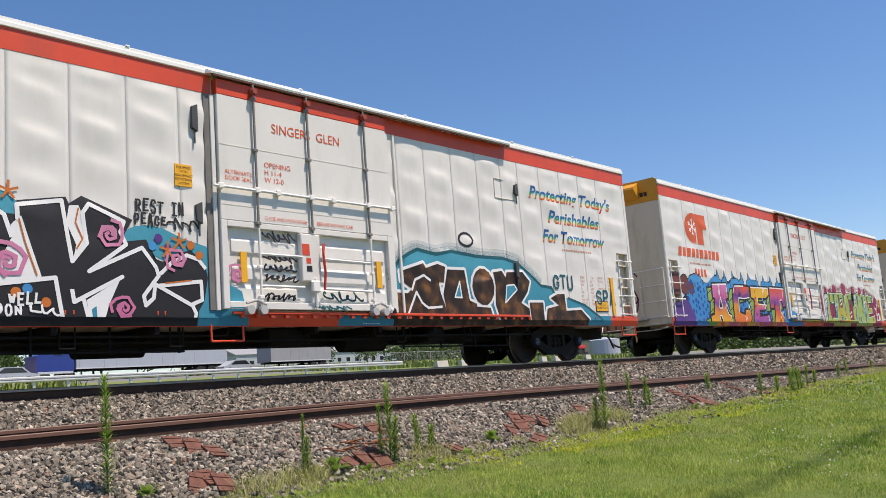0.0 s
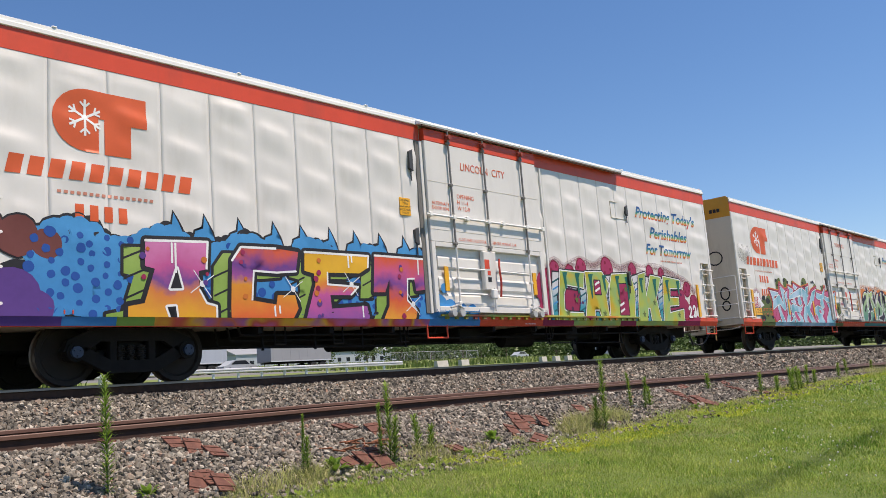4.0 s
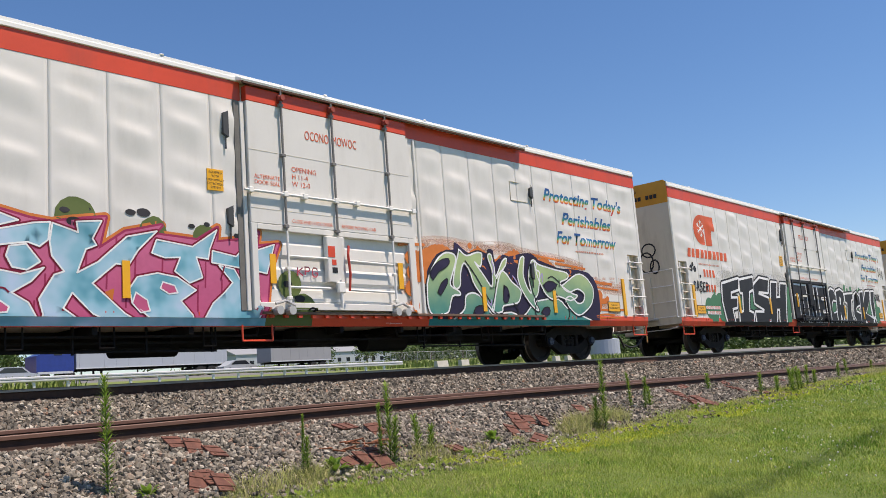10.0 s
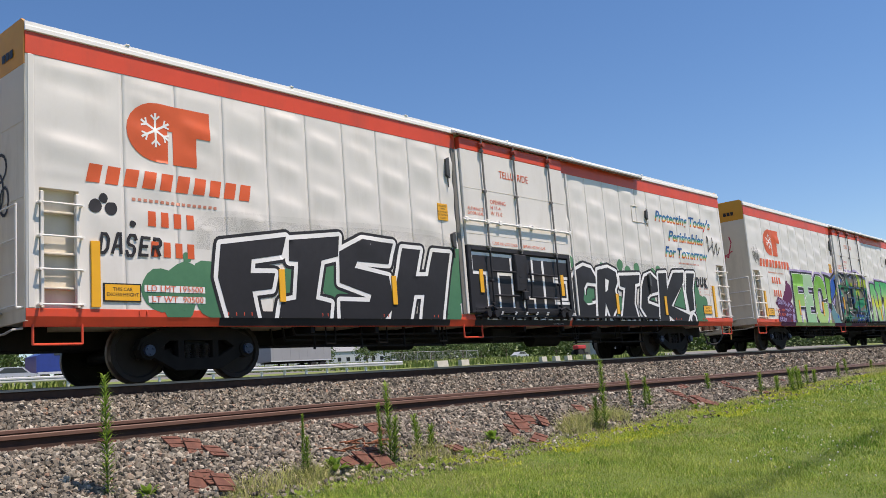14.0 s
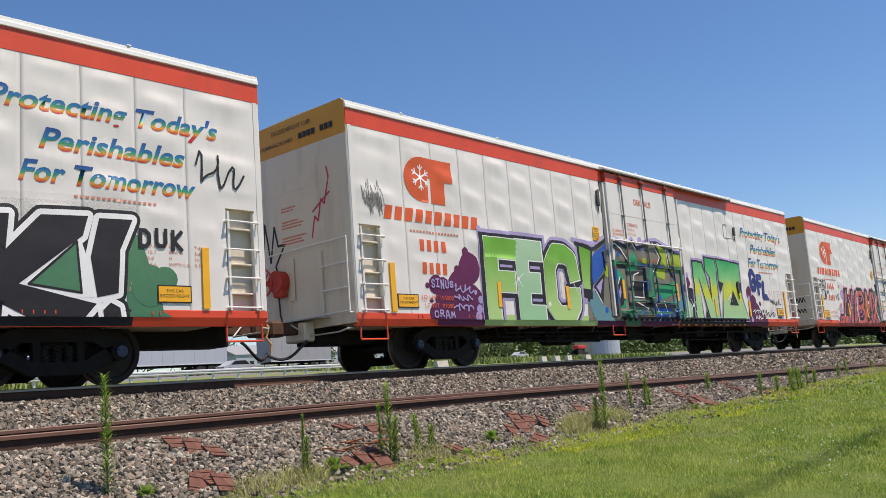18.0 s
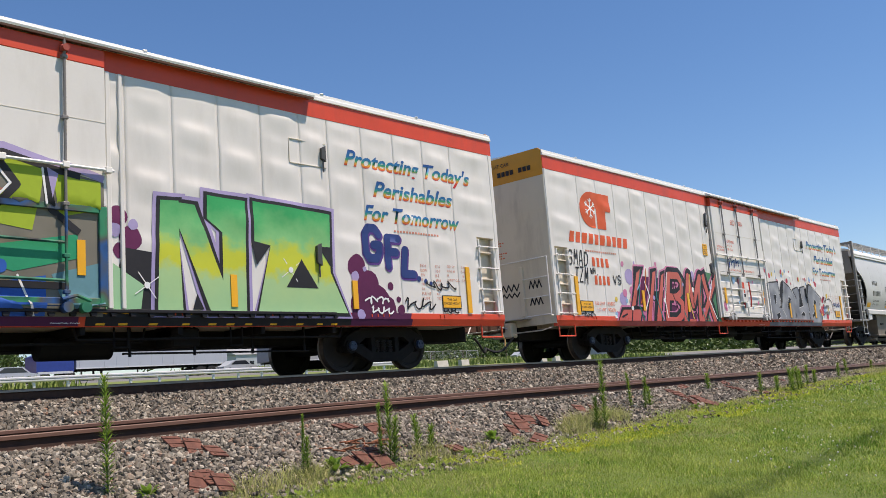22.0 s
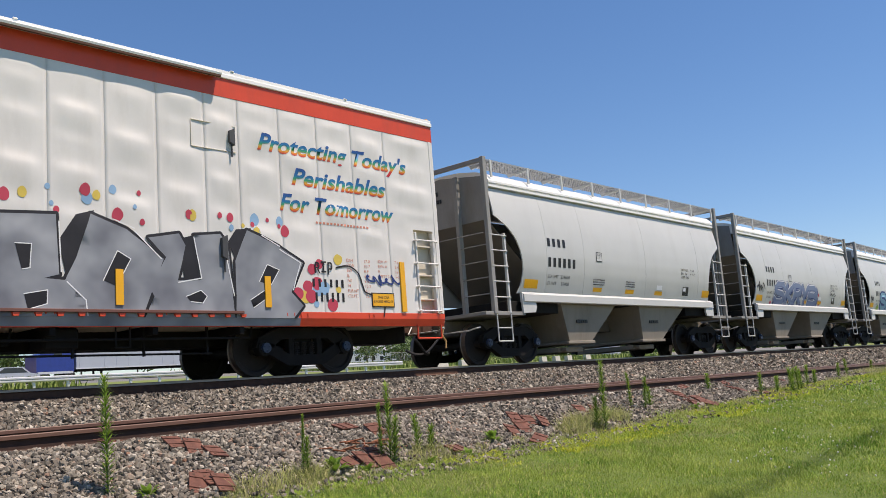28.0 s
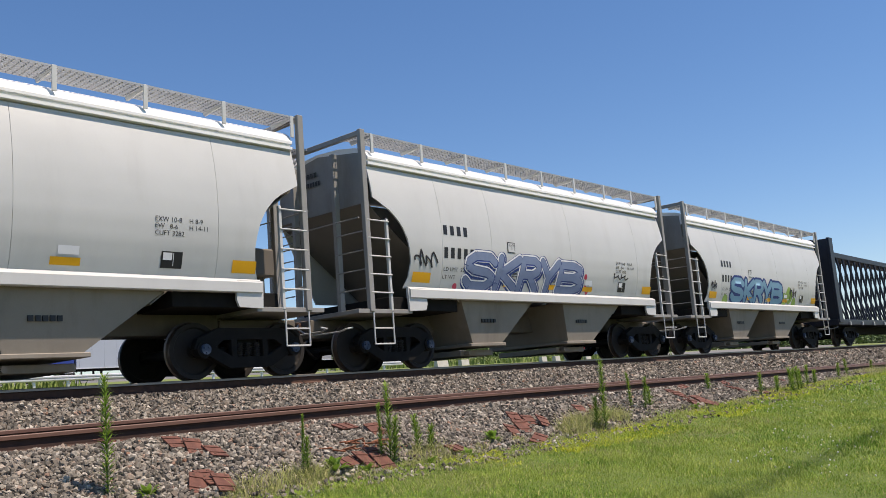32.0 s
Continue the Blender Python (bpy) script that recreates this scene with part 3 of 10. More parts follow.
    for x0, x1, z0, z1 in ((16.45, 17.3, 4.10, 4.108), (16.45, 17.3, 3.66, 3.668), (16.45, 16.458, 3.66, 4.1)):
        box(bm, x0, x1, BOX_Y - 0.022, BOX_Y, z0, z1)
    part("hatch_outline", bm, WHITE_END, car)
    # markings
    for x0, x1, z0, z1 in ((0.90, 1.03, 1.06, 2.0), (4.19, 4.31, 1.2, 1.75), (6.87, 6.99, 1.2, 1.75), (15.12, 15.24, 1.1, 1.62), (17.76, 17.88, 1.1, 1.62), (20.98, 21.10, 1.06, 2.02)):
        bm = fresh()
        box(bm, x0, x1, BOX_Y - 0.034, BOX_Y, z0, z1)
        part("reflector", bm, YELLOW, car, "yellow reflective strip")
    for x0, z0 in ((1.10, 1.16), (20.22, 1.16)):
        bm = fresh()
        box(bm, x0 - 0.02, x0 + 0.56, BOX_Y - 0.016, BOX_Y, z0 - 0.02, z0 + 0.25)
        part("notice_border", bm, BLACK, car)
        bm = fresh()
        box(bm, x0, x0 + 0.54, BOX_Y - 0.019, BOX_Y, z0, z0 + 0.23)
        part("notice_plate", bm, YELLOW, car, "yellow notice plate with black lettering")
        lettering("notice_lettering", car, "THIS CAR\nEXCESS HEIGHT", x0 + 0.27, z0 + 0.14, 0.07, BLACK, y=BOX_Y - 0.021, align="CENTER", line=1.1)
    bm = fresh()
    box(bm, 8.36, 8.66, BOX_Y - 0.024, BOX_Y, 2.98, 3.33)
    part("notice_plate", bm, YELLOW, car, "small yellow notice plate")
    lettering("notice_lettering", car, "EQUIPPED\nWITH\nHIGH IMPACT\nDETECTION\nSYSTEM", 8.51, 3.26, 0.055, BLACK, y=BOX_Y - 0.027, align="CENTER", line=1.15)
    y = 0
    # the emblem: a rounded block with a stem, and a six-armed star
    bm = fresh()
    arc = [(2.06 + 0.50 * math.cos(radians(a)), y, 3.765 + 0.465 * math.sin(radians(a))) for a in range(90, 271, 15)]
    poly(bm, arc + [(2.24, y, 3.30), (2.24, y, 3.30 + 0.52), (2.33, y, 3.82), (2.33, y, 3.29), (2.74, y, 3.29), (2.74, y, 3.77), (3.0, y, 3.77), (3.0, y, 4.23)])
    bmesh.ops.translate(bm, verts=bm.verts, vec=(-0.07, 0, 0))
    part("emblem", cling(bm, 0.006, cell=0.05), RED_LOGO, car, "orange-red rounded emblem")
    bm = fresh()
    for k in range(6):
        a = radians(30 + 60 * k)
        dx, dz = math.cos(a), math.sin(a)
        for p0, p1, w_ in ((0.0, 0.27, 0.018),):
            poly(bm, [(2.03 + dx * p0 - dz * w_, 0, 3.80 + dz * p0 + dx * w_), (2.03 + dx * p0 + dz * w_, 0, 3.80 + dz * p0 - dx * w_), (2.03 + dx * p1 + dz * w_, 0, 3.80 + dz * p1 - dx * w_), (2.03 + dx * p1 - dz * w_, 0, 3.80 + dz * p1 + dx * w_)])
        for s in (-1, 1):
            b_ = a + s * radians(45)
            ex, ez = math.cos(b_), math.sin(b_)
            cx, cz = 2.03 + dx * 0.16, 3.80 + dz * 0.16
            poly(bm, [(cx - ez * 0.014, 0, cz + ex * 0.014), (cx + ez * 0.014, 0, cz - ex * 0.014), (cx + ex * 0.10 + ez * 0.014, 0, cz + ez * 0.10 - ex * 0.014), (cx + ex * 0.10 - ez * 0.014, 0, cz + ez * 0.10 + ex * 0.014)])
    bmesh.ops.translate(bm, verts=bm.verts, vec=(-0.07, 0, 0))
    part("emblem_star", cling(bm, 0.010, cell=0.05), ROOF, car, "white six-armed star on the emblem")
    bars("name_bars", car, 0.84, 3.74, 2.86, 3.13, 10, RED_LOGO, 0.2, 0.3, "bold slanted orange-red bar")
    bars("small_bars", car, 1.55, 3.05, 2.655, 2.70, 16, RED_DATA, 0.0, 0.4)
    bars("mark_bars", car, 1.80, 2.68, 2.29, 2.52, 4, RED_LOGO, 0.0, 0.42)
    bars("number_bars", car, 1.84, 2.67, 1.83, 2.06, 4, RED_LOGO, 0.0, 0.42)
    for body, x, z, wd, sz in (("Protecting Today's", 17.72, 3.80, 3.62, 0.42), ("Perishables", 18.42, 3.27, 2.3, 0.42), ("For Tomorrow", 18.15, 2.79, 2.75, 0.42)):
        ob = lettering("slogan_lettering", car, body, x, z, sz, RAINBOW, None, wd, "rainbow-coloured slogan lettering", bold=0.010, shear=0.28)
    bars("address_bars", car, 18.95, 20.25, 2.61, 2.65, 16, RED_DATA, 0.0, 0.4)
    for k, (a_, b_) in enumerate((("EXH", "17-0"), ("EXW", "10-7"), ("EW", "8-9"), ("IL", "68-6"), ("IW", "9-0"), ("IH", "12-2"), ("FLR HT", "4-1"), ("CU.FT.", "7572"))):
        lettering("data_lettering", car, a_, 19.62, 1.96 - k * 0.093, 0.085, RED_DATA)
        lettering("data_lettering", car, b_, 20.05, 1.96 - k * 0.093, 0.085, RED_DATA)
    for k, (a_, b_) in enumerate((("EXH W", "7-4"), ("EXW H", "5-4"), ("H", "16-10"), ("EMPTY C.G.", "5-5"))):
        lettering("data_lettering", car, a_, 20.41, 1.98 - k * 0.093, 0.075, RED_DATA)
        lettering("data_lettering", car, b_, 20.86, 1.98 - k * 0.093, 0.080, RED_DATA)
    yd = DOOR_Y - 0.006
    lettering("door_lettering", car, "OPENING\nH 11-4\nW 12-0", 10.02, 3.47, 0.13, RED_LOGO, y=yd, line=1.0)
    lettering("door_lettering", car, "ALTERNATE\nDOOR SEAL", 9.22, 3.27, 0.10, RED_LOGO, y=yd, line=1.0)
    lettering("door_lettering", car, "CLOSE AND LOCK DOOR", 9.98, 2.56, 0.09, RED_LOGO, y=yd - 0.002, width=0.92)
    lettering("door_lettering", car, "BEFORE MOVING CAR", 11.12, 2.56, 0.09, RED_LOGO, y=yd - 0.002, width=0.86)
    lettering("sill_lettering", car, "RELEASE ROD", 12.2, 0.83, 0.07, ROOF, y=BOX_Y - 0.012 + 0.02, turn=pose(0, 0, 0, -17))
    # end: handbrake, grab irons, running plate
    bm = fresh()
    n = 20
    c = Vector((-0.30, 0.86, 1.86))
    for k in range(n):
        a, b = k * 2 * math.pi / n, (k + 1) * 2 * math.pi / n
        rod(bm, c + Vector((0, 0.27 * math.cos(a), 0.27 * math.sin(a))), c + Vector((0, 0.27 * math.cos(b), 0.27 * math.sin(b))), 0.02, 6)
    for k in range(6):
        a = k * math.pi / 3 + 0.2
        rod(bm, c, c + Vector((0, 0.27 * math.cos(a), 0.27 * math.sin(a))), 0.016, 6)
    rod(bm, c - Vector((0.03, 0, 0)), c + Vector((0.24, 0, 0)), 0.05, 10)
    part("brake_wheel", bm, BRAKE_RED, car, "red painted handbrake wheel")
    bm = fresh()
    rod(bm, (-0.22, 0.60, 1.86), (-0.02, 0.60, 1.86), 0.22, 14)
    box(bm, -0.2, -0.02, 0.45, 0.72, 1.55, 1.85, 0.03)
    part("brake_housing", bm, BRAKE_RED, car, "red handbrake housing")
    bm = fresh()
    pipe(bm, [(-0.12, 0.62, 1.6), (-0.13, 0.58, 1.2), (-0.12, 0.5, 0.95)], 0.018)
    part("brake_chain", bm, RUST_DARK, car)
    bm = fresh()
    box(bm, -0.05, -0.02, 0.22, 0.36, 1.45, 2.28, 0.01)
    part("end_bracket", bm, WHITE_END, car)
    bm = fresh()
    box(bm, -0.06, -0.01, -0.62, -0.50, 1.1, 2.3, 0.01)
    part("end_bracket", bm, WHITE_END, car)
    bm = fresh()
    pipe(bm, [(-0.01, 0.9, 2.42), (-0.10, 0.9, 2.42), (-0.10, -1.38, 2.45), (-0.10, -1.38, 1.05), (-0.01, -1.38, 1.05)], 0.015)
    for z in (1.08, 1.52, 1.98):
        pipe(bm, [(-0.10, -1.38, z), (-0.10, -0.62, z), (-0.01, -0.62, z)], 0.013)
    part("end_grab_iron", bm, HANDLE_WHITE, car, "white grab irons on the end")
    bm = fresh()
    box(bm, -0.06, -0.02, 1.38, 1.50, 1.0, 2.45, 0.01)
    for z in (1.3, 1.75, 2.2):
        rod(bm, (-0.10, 0.95, z), (-0.10, 1.45, z), 0.013, 6)
    part("far_end_ladder", bm, HANDLE_WHITE, car)
    bm = fresh()
    box(bm, -0.30, -0.02, -0.75, 0.75, 1.02, 1.05, 0.006)
    part("crossover_step", bm, STEEL, car, "grey crossover plate")
    bm = fresh()
    box(bm, -0.28, -0.02, -0.30, 0.30, 0.62, 0.98, 0.03)
    part("draft_housing", bm, WHITE_END, car)
    for r, (zz, nn) in enumerate(((3.30, 6), (3.24, 5), (3.02, 7), (2.96, 9), (2.90, 8), (2.70, 10), (2.64, 8), (2.58, 9))):
        bm = fresh()
        for k in range(nn):
            box(bm, -0.0145, -0.0125, 0.55 - k * 0.075 - 0.05, 0.55 - k * 0.075, zz, zz + 0.03)
        part("end_data_bars", bm, RED_LOGO, car)
    for zz, sz, body, yy in ((4.86, 0.13, "EXCESS HEIGHT CAR", 0.75), (4.62, 0.12, "NO RUNNING BOARD", 1.30)):
        lettering("end_lettering", car, body, -0.0275, zz, sz, BLACK, y=yy, turn=pose(0, 0, 0, 0, 0, -90))
    bm = fresh()
    for k in range(8):
        if k != 4:
            box(bm, -0.026, -0.024, -0.10 - k * 0.13 - 0.10, -0.10 - k * 0.13, 4.62, 4.74)
    part("end_number_bars", bm, BLACK, car)
    # underframe
    bm = fresh()
    box(bm, 0.0, L_BOX, -0.30, 0.30, 0.55, 0.90, 0.01)
    part("centre_sill", bm, UNDER, car, "black centre sill")
    for k in range(9):
        x = 4.9 + k * 1.55
        bm = fresh()
        box(bm, x, x + 0.08, -1.38, 1.38, 0.68, 0.85)
        part("cross_bearer", bm, UNDER, car)
    # brake rods slung low between the trucks
    for yy, z, x0, x1 in ((-1.2, 0.46, 5.0, 8.6), (-1.16, 0.42, 13.4, 16.9)):
        bm = fresh()
        rod(bm, (x0, yy, z), (x1, yy, z - 0.03), 0.016, 6)
        part("brake_rod", bm, UNDER, car)
        for q in range(4):
            x = x0 + 0.1 + q * (x1 - x0 - 0.2) / 3
            bm = fresh()
            box(bm, x, x + 0.03, yy - 0.02, yy + 0.02, z - 0.05, 0.82)
            part("rod_hanger", bm, UNDER, car)
    for x, yy, r in ((7.2, -0.45, 0.15), (12.4, -0.55, 0.17)):
        bm = fresh()
        rod(bm, (x, yy, 0.55), (x + 1.1, yy, 0.55), r, 14)
        part("air_tank", bm, UNDER, car, "black air reservoir")
    bm = fresh()
    box(bm, 10.4, 11.3, -1.0, -0.6, 0.50, 0.80, 0.03)
    part("brake_valve", bm, UNDER, car)
    bm = fresh()
    box(bm, 14.2, 14.7, -1.2, -0.7, 0.5, 0.8, 0.03)
    part("brake_valve", bm, UNDER, car)
    for yy, z, x0, x1 in ((-1.25, 0.66, 4.6, 9.4), (-1.10, 0.58, 4.5, 13.8), (-0.9, 0.50, 4.4, 8.0), (-1.28, 0.62, 12.6, 17.6)):
        bm = fresh()
        pipe(bm, [(x0, yy, 0.80), (x0 + 0.05, yy, z), (x1 - 0.05, yy, z), (x1, yy, 0.80)], 0.02, 6)
        part("brake_pipe", bm, UNDER, car)
    for x in (5.3, 6.6, 8.3, 13.2, 15.2):
        bm = fresh()
        pipe(bm, [(x, -1.3, 0.80), (x, -1.3, 0.50), (x + 0.22, -1.3, 0.50), (x + 0.22, -1.3, 0.80)], 0.014, 6)
        part("pipe_hanger", bm, UNDER, car)
    coupler(car, 0.0, -1)
    coupler(car, L_BOX, 1)
    bm = fresh()
    pipe(bm, [(L_BOX + 0.05, -1.25, 0.85), (L_BOX + 0.16, -1.25, 0.80), (L_BOX + 0.10, -1.25, 0.62), (L_BOX + 0.20, -1.25, 0.50), (L_BOX + 0.19, -1.25, 0.36)], 0.02)
    part("uncoupling_handle", bm, ORANGE_LEVER, car, "tan painted uncoupling handle")
    truck(car, 2.85, "black truck bolster with side frames")
    truck(car, L_BOX - 3.32, "black truck bolster with side frames")
    return car


CARS = []


def trim(x):
    """Where a place on the boxcar's drawing lies on the car, which is a little shorter than drawn."""
    return lerp_at(x, [(-5, -5), (0, 0), (9, 8.985), (13, 12.94), (22.2, 22.04), (27, 26.84)])


def trim_car(car, done):
    for o in car.children:
        x0 = o.location.x
        o.location.x = trim(x0)
        me = o.data
        if o.children or me.name in done:
            continue
        done.add(me.name)
        co = np.empty(len(me.vertices) * 3, dtype=np.float32)
        me.vertices.foreach_get("co", co)
        co[0::3] = np.interp(co[0::3] + x0, [-5, 0, 9, 13, 22.2, 27], [-5, 0, 8.985, 12.94, 22.04, 26.84]) - o.location.x
        me.vertices.foreach_set("co", co)
        me.update()


STARTS = [-14.569 + 5.2182 * k for k in range(6)]
first_car = boxcar()
BOXCARS = [first_car] + [copy_thing(first_car, Matrix()) for _ in STARTS[1:]]
for c_, s_ in zip(BOXCARS, STARTS):
    CARS.append((c_, s_ * UNIT, trim(L_BOX)))
for c_, body in zip(BOXCARS, ("SINGERS  GLEN", "LINCOLN  CITY", "OCONO  MOWOC", "TELLU  RIDE", "DEK   ALB", "ELD   ORA")):
    wd = {13: 1.55, 12: 1.25, 11: 1.1, 9: 0.96}[len(body)]
    lettering("door_name", c_, body, 10.98 - wd / 2, 4.10, 0.24, RED_LOGO, y=DOOR_Y - 0.006, width=wd)
# ---- sprayed pieces on the cars ----
def spray(name, low, high=None, z0=0.9, z1=2.4, mottle=0.18, stops=None):
    """Spray paint: it fades from one tone to another up the wall, with a cloudy hand."""
    m, t, b = tree_of(name)
    high = high or low
    co = t.nodes.new("ShaderNodeTexCoord").outputs["Object"]
    sep = t.nodes.new("ShaderNodeSeparateXYZ")
    link(t, co, sep.inputs[0])
    n = noise_tex(t, 2.3, 4, 0.6)
    add = t.nodes.new("ShaderNodeMath")
    add.operation = "MULTIPLY_ADD"
    link(t, n, add.inputs[0])
    add.inputs[1].default_value = (z1 - z0) * 0.5
    link(t, sep.outputs[2], add.inputs[2])
    mr = t.nodes.new("ShaderNodeMapRange")
    mr.inputs[1].default_value, mr.inputs[2].default_value = z0 + (z1 - z0) * 0.25, z1 + (z1 - z0) * 0.25
    link(t, add.outputs[0], mr.inputs[0])
    col = ramp(t, mr.outputs[0], stops or [(0.0, low), (1.0, high)])
    col = mixc(t, ramp(t, noise_tex(t, 9.0, 5, 0.7), [(0.35, (0, 0, 0)), (0.75, (mottle,) * 3)]), col, tuple(c * 0.45 for c in low))
    link(t, col, b.inputs["Base Color"])
    b.inputs["Roughness"].default_value = 0.6
    b.inputs["Specular IOR Level"].default_value = 0.3
    return m


def patchy(name, colors, scale=1.3):
    """Spray paint in clouds of several hues."""
    m, t, b = tree_of(name)
    k = len(colors)
    n = noise_tex(t, scale, 2, 0.4)
    col = ramp(t, n, [(0.30 + 0.42 * i / (k - 1), c) for i, c in enumerate(colors)])
    link(t, col, b.inputs["Base Color"])
    b.inputs["Roughness"].default_value = 0.6
    b.inputs["Specular IOR Level"].default_value = 0.3
    return m


def mist(name, color, amount):
    """The speckled overspray at the edge of a piece."""
    m, t, b = tree_of(name)
    b.inputs["Base Color"].default_value = (*color, 1)
    b.inputs["Roughness"].default_value = 0.6
    n = noise_tex(t, 90.0, 3, 0.7)
    link(t, ramp(t, n, [(0.40, (0.0, 0.0, 0.0)), (0.62, (amount,) * 3)]), b.inputs["Alpha"])
    return m


M_TEAL = mist("teal_overspray", (0.004, 0.20, 0.28), 0.34)
M_BLACK = mist("black_overspray", (0.014, 0.014, 0.018), 0.13)
M_ORANGE = mist("orange_overspray", (0.58, 0.18, 0.03), 0.45)
M_CRIMSON = mist("crimson_overspray", (0.24, 0.01, 0.05), 0.5)
M_PINK = mist("pink_overspray", (0.50, 0.06, 0.18), 0.35)
S_BLACK = spray("sprayed_black", (0.014, 0.014, 0.018), (0.03, 0.03, 0.036), mottle=0.3)
S_WHITE = spray("sprayed_white", (0.72, 0.74, 0.76), (0.80, 0.81, 0.82), mottle=0.08)
S_TURQ = spray("sprayed_turquoise", (0.03, 0.22, 0.33), (0.06, 0.33, 0.45))
S_TEAL_DK = spray("sprayed_dark_teal", (0.012, 0.10, 0.13))
S_PINK = spray("sprayed_pink", (0.52, 0.15, 0.30), (0.62, 0.25, 0.40))
S_MAGENTA = spray("sprayed_magenta", (0.27, 0.018, 0.07), (0.36, 0.035, 0.11))
S_ORANGE = spray("sprayed_orange", (0.55, 0.16, 0.03))
S_BROWN = patchy("sprayed_brown", [(0.016, 0.011, 0.010), (0.030, 0.018, 0.013), (0.07, 0.036, 0.019), (0.20, 0.09, 0.03)], 3.6)
S_BLUE = spray("sprayed_sky_blue", (0.035, 0.21, 0.50), (0.06, 0.30, 0.62))
S_DOT = spray("sprayed_dot_blue", (0.015, 0.08, 0.34))
S_HAT = spray("sprayed_maroon_brown", (0.16, 0.05, 0.045))
S_PURPLE = spray("sprayed_purple", (0.10, 0.045, 0.23))
S_CANDY = patchy("sprayed_candy", [(0.55, 0.12, 0.32), (0.60, 0.09, 0.05), (0.72, 0.36, 0.03), (0.45, 0.12, 0.30), (0.62, 0.14, 0.06), (0.20, 0.08, 0.32)], 1.5)
S_CANDY_A = spray("sprayed_pink_to_yellow", (0.6, 0.3, 0.03), stops=[(0.0, (0.66, 0.34, 0.02)), (0.35, (0.62, 0.20, 0.05)), (0.5, (0.16, 0.06, 0.26)), (0.65, (0.50, 0.09, 0.28)), (1.0, (0.60, 0.20, 0.42))], z0=0.9, z1=2.1, mottle=0.1)
S_CANDY_C = spray("sprayed_orange_to_purple", (0.6, 0.14, 0.03), stops=[(0.0, (0.64, 0.13, 0.03)), (0.4, (0.66, 0.28, 0.03)), (0.55, (0.30, 0.08, 0.30)), (0.75, (0.14, 0.05, 0.25)), (1.0, (0.60, 0.10, 0.05))], z0=0.9, z1=2.1, mottle=0.1)
S_CANDY_E = spray("sprayed_yellow_and_purple", (0.5, 0.2, 0.1), stops=[(0.0, (0.20, 0.07, 0.30)), (0.35, (0.50, 0.09, 0.30)), (0.5, (0.66, 0.20, 0.04)), (0.7, (0.72, 0.42, 0.03)), (1.0, (0.70, 0.38, 0.03))], z0=0.9, z1=2.1, mottle=0.1)
S_CANDY_T = spray("sprayed_red_and_pink", (0.6, 0.1, 0.05), stops=[(0.0, (0.66, 0.30, 0.03)), (0.35, (0.62, 0.10, 0.04)), (0.55, (0.18, 0.06, 0.28)), (0.75, (0.52, 0.09, 0.22)), (1.0, (0.64, 0.10, 0.04))], z0=0.9, z1=2.1, mottle=0.1)
S_LIME = spray("sprayed_lime", (0.20, 0.34, 0.06), (0.32, 0.45, 0.12))
S_LIMEPATCH = patchy("sprayed_lime_and_yellow", [(0.50, 0.33, 0.02), (0.36, 0.43, 0.08), (0.26, 0.41, 0.14), (0.52, 0.36, 0.03)], 1.9)
S_STRIPE = spray("sprayed_pale_shade", (0.04, 0.27, 0.36), (0.62, 0.62, 0.64), 1.25, 1.75)
S_DKGREEN = spray("sprayed_dark_green", (0.01, 0.13, 0.10))
S_OLIVE = spray("sprayed_olive", (0.11, 0.15, 0.045))
S_ICE = patchy("sprayed_ice_blue", [(0.10, 0.32, 0.42), (0.22, 0.46, 0.58), (0.34, 0.53, 0.66), (0.42, 0.55, 0.72)], 2.4)
S_SEA = spray("sprayed_green_to_teal", (0.015, 0.20, 0.20), (0.40, 0.52, 0.25), 0.9, 2.1, 0.1)
S_VIOLET = spray("sprayed_dark_violet", (0.022, 0.017, 0.045), (0.03, 0.022, 0.065))
S_AMBER = spray("sprayed_burnt_orange", (0.60, 0.155, 0.025), (0.64, 0.20, 0.05))
S_FOREST = spray("sprayed_forest_green", (0.05, 0.17, 0.095), (0.09, 0.24, 0.13))
S_GREEN = spray("sprayed_fresh_green", (0.36, 0.55, 0.20), (0.14, 0.38, 0.045), 1.3, 2.5, 0.06)
S_MINT = spray("sprayed_mint", (0.26, 0.50, 0.28), (0.34, 0.52, 0.34), mottle=0.05)
S_LAV = spray("sprayed_lavender", (0.33, 0.28, 0.52), (0.40, 0.34, 0.58))
S_PLUM = spray("sprayed_plum", (0.085, 0.014, 0.06), (0.14, 0.022, 0.09))
S_NA = spray("sprayed_green_yellow", (0.22, 0.48, 0.22), stops=[(0.0, (0.30, 0.52, 0.27)), (0.32, (0.36, 0.55, 0.26)), (0.42, (0.52, 0.56, 0.04)), (0.55, (0.50, 0.56, 0.05)), (0.68, (0.20, 0.50, 0.20)), (1.0, (0.03, 0.36, 0.12))], z0=1.0, z1=2.8, mottle=0.05)
S_OLIVEGREY = patchy("sprayed_olive_grey", [(0.13, 0.125, 0.10), (0.19, 0.18, 0.145), (0.15, 0.15, 0.13)], 1.4)
S_EMERALD = spray("sprayed_emerald", (0.01, 0.25, 0.12), (0.02, 0.32, 0.16))
S_PINK_DEEP = spray("sprayed_deep_pink", (0.48, 0.085, 0.20), (0.58, 0.15, 0.28))
S_CRIMSON = spray("sprayed_crimson", (0.20, 0.008, 0.035))
S_ICE_DK = spray("sprayed_sea_blue", (0.10, 0.24, 0.28), (0.14, 0.30, 0.36))
S_YELGREEN = spray("sprayed_yellow_green", (0.33, 0.45, 0.03))
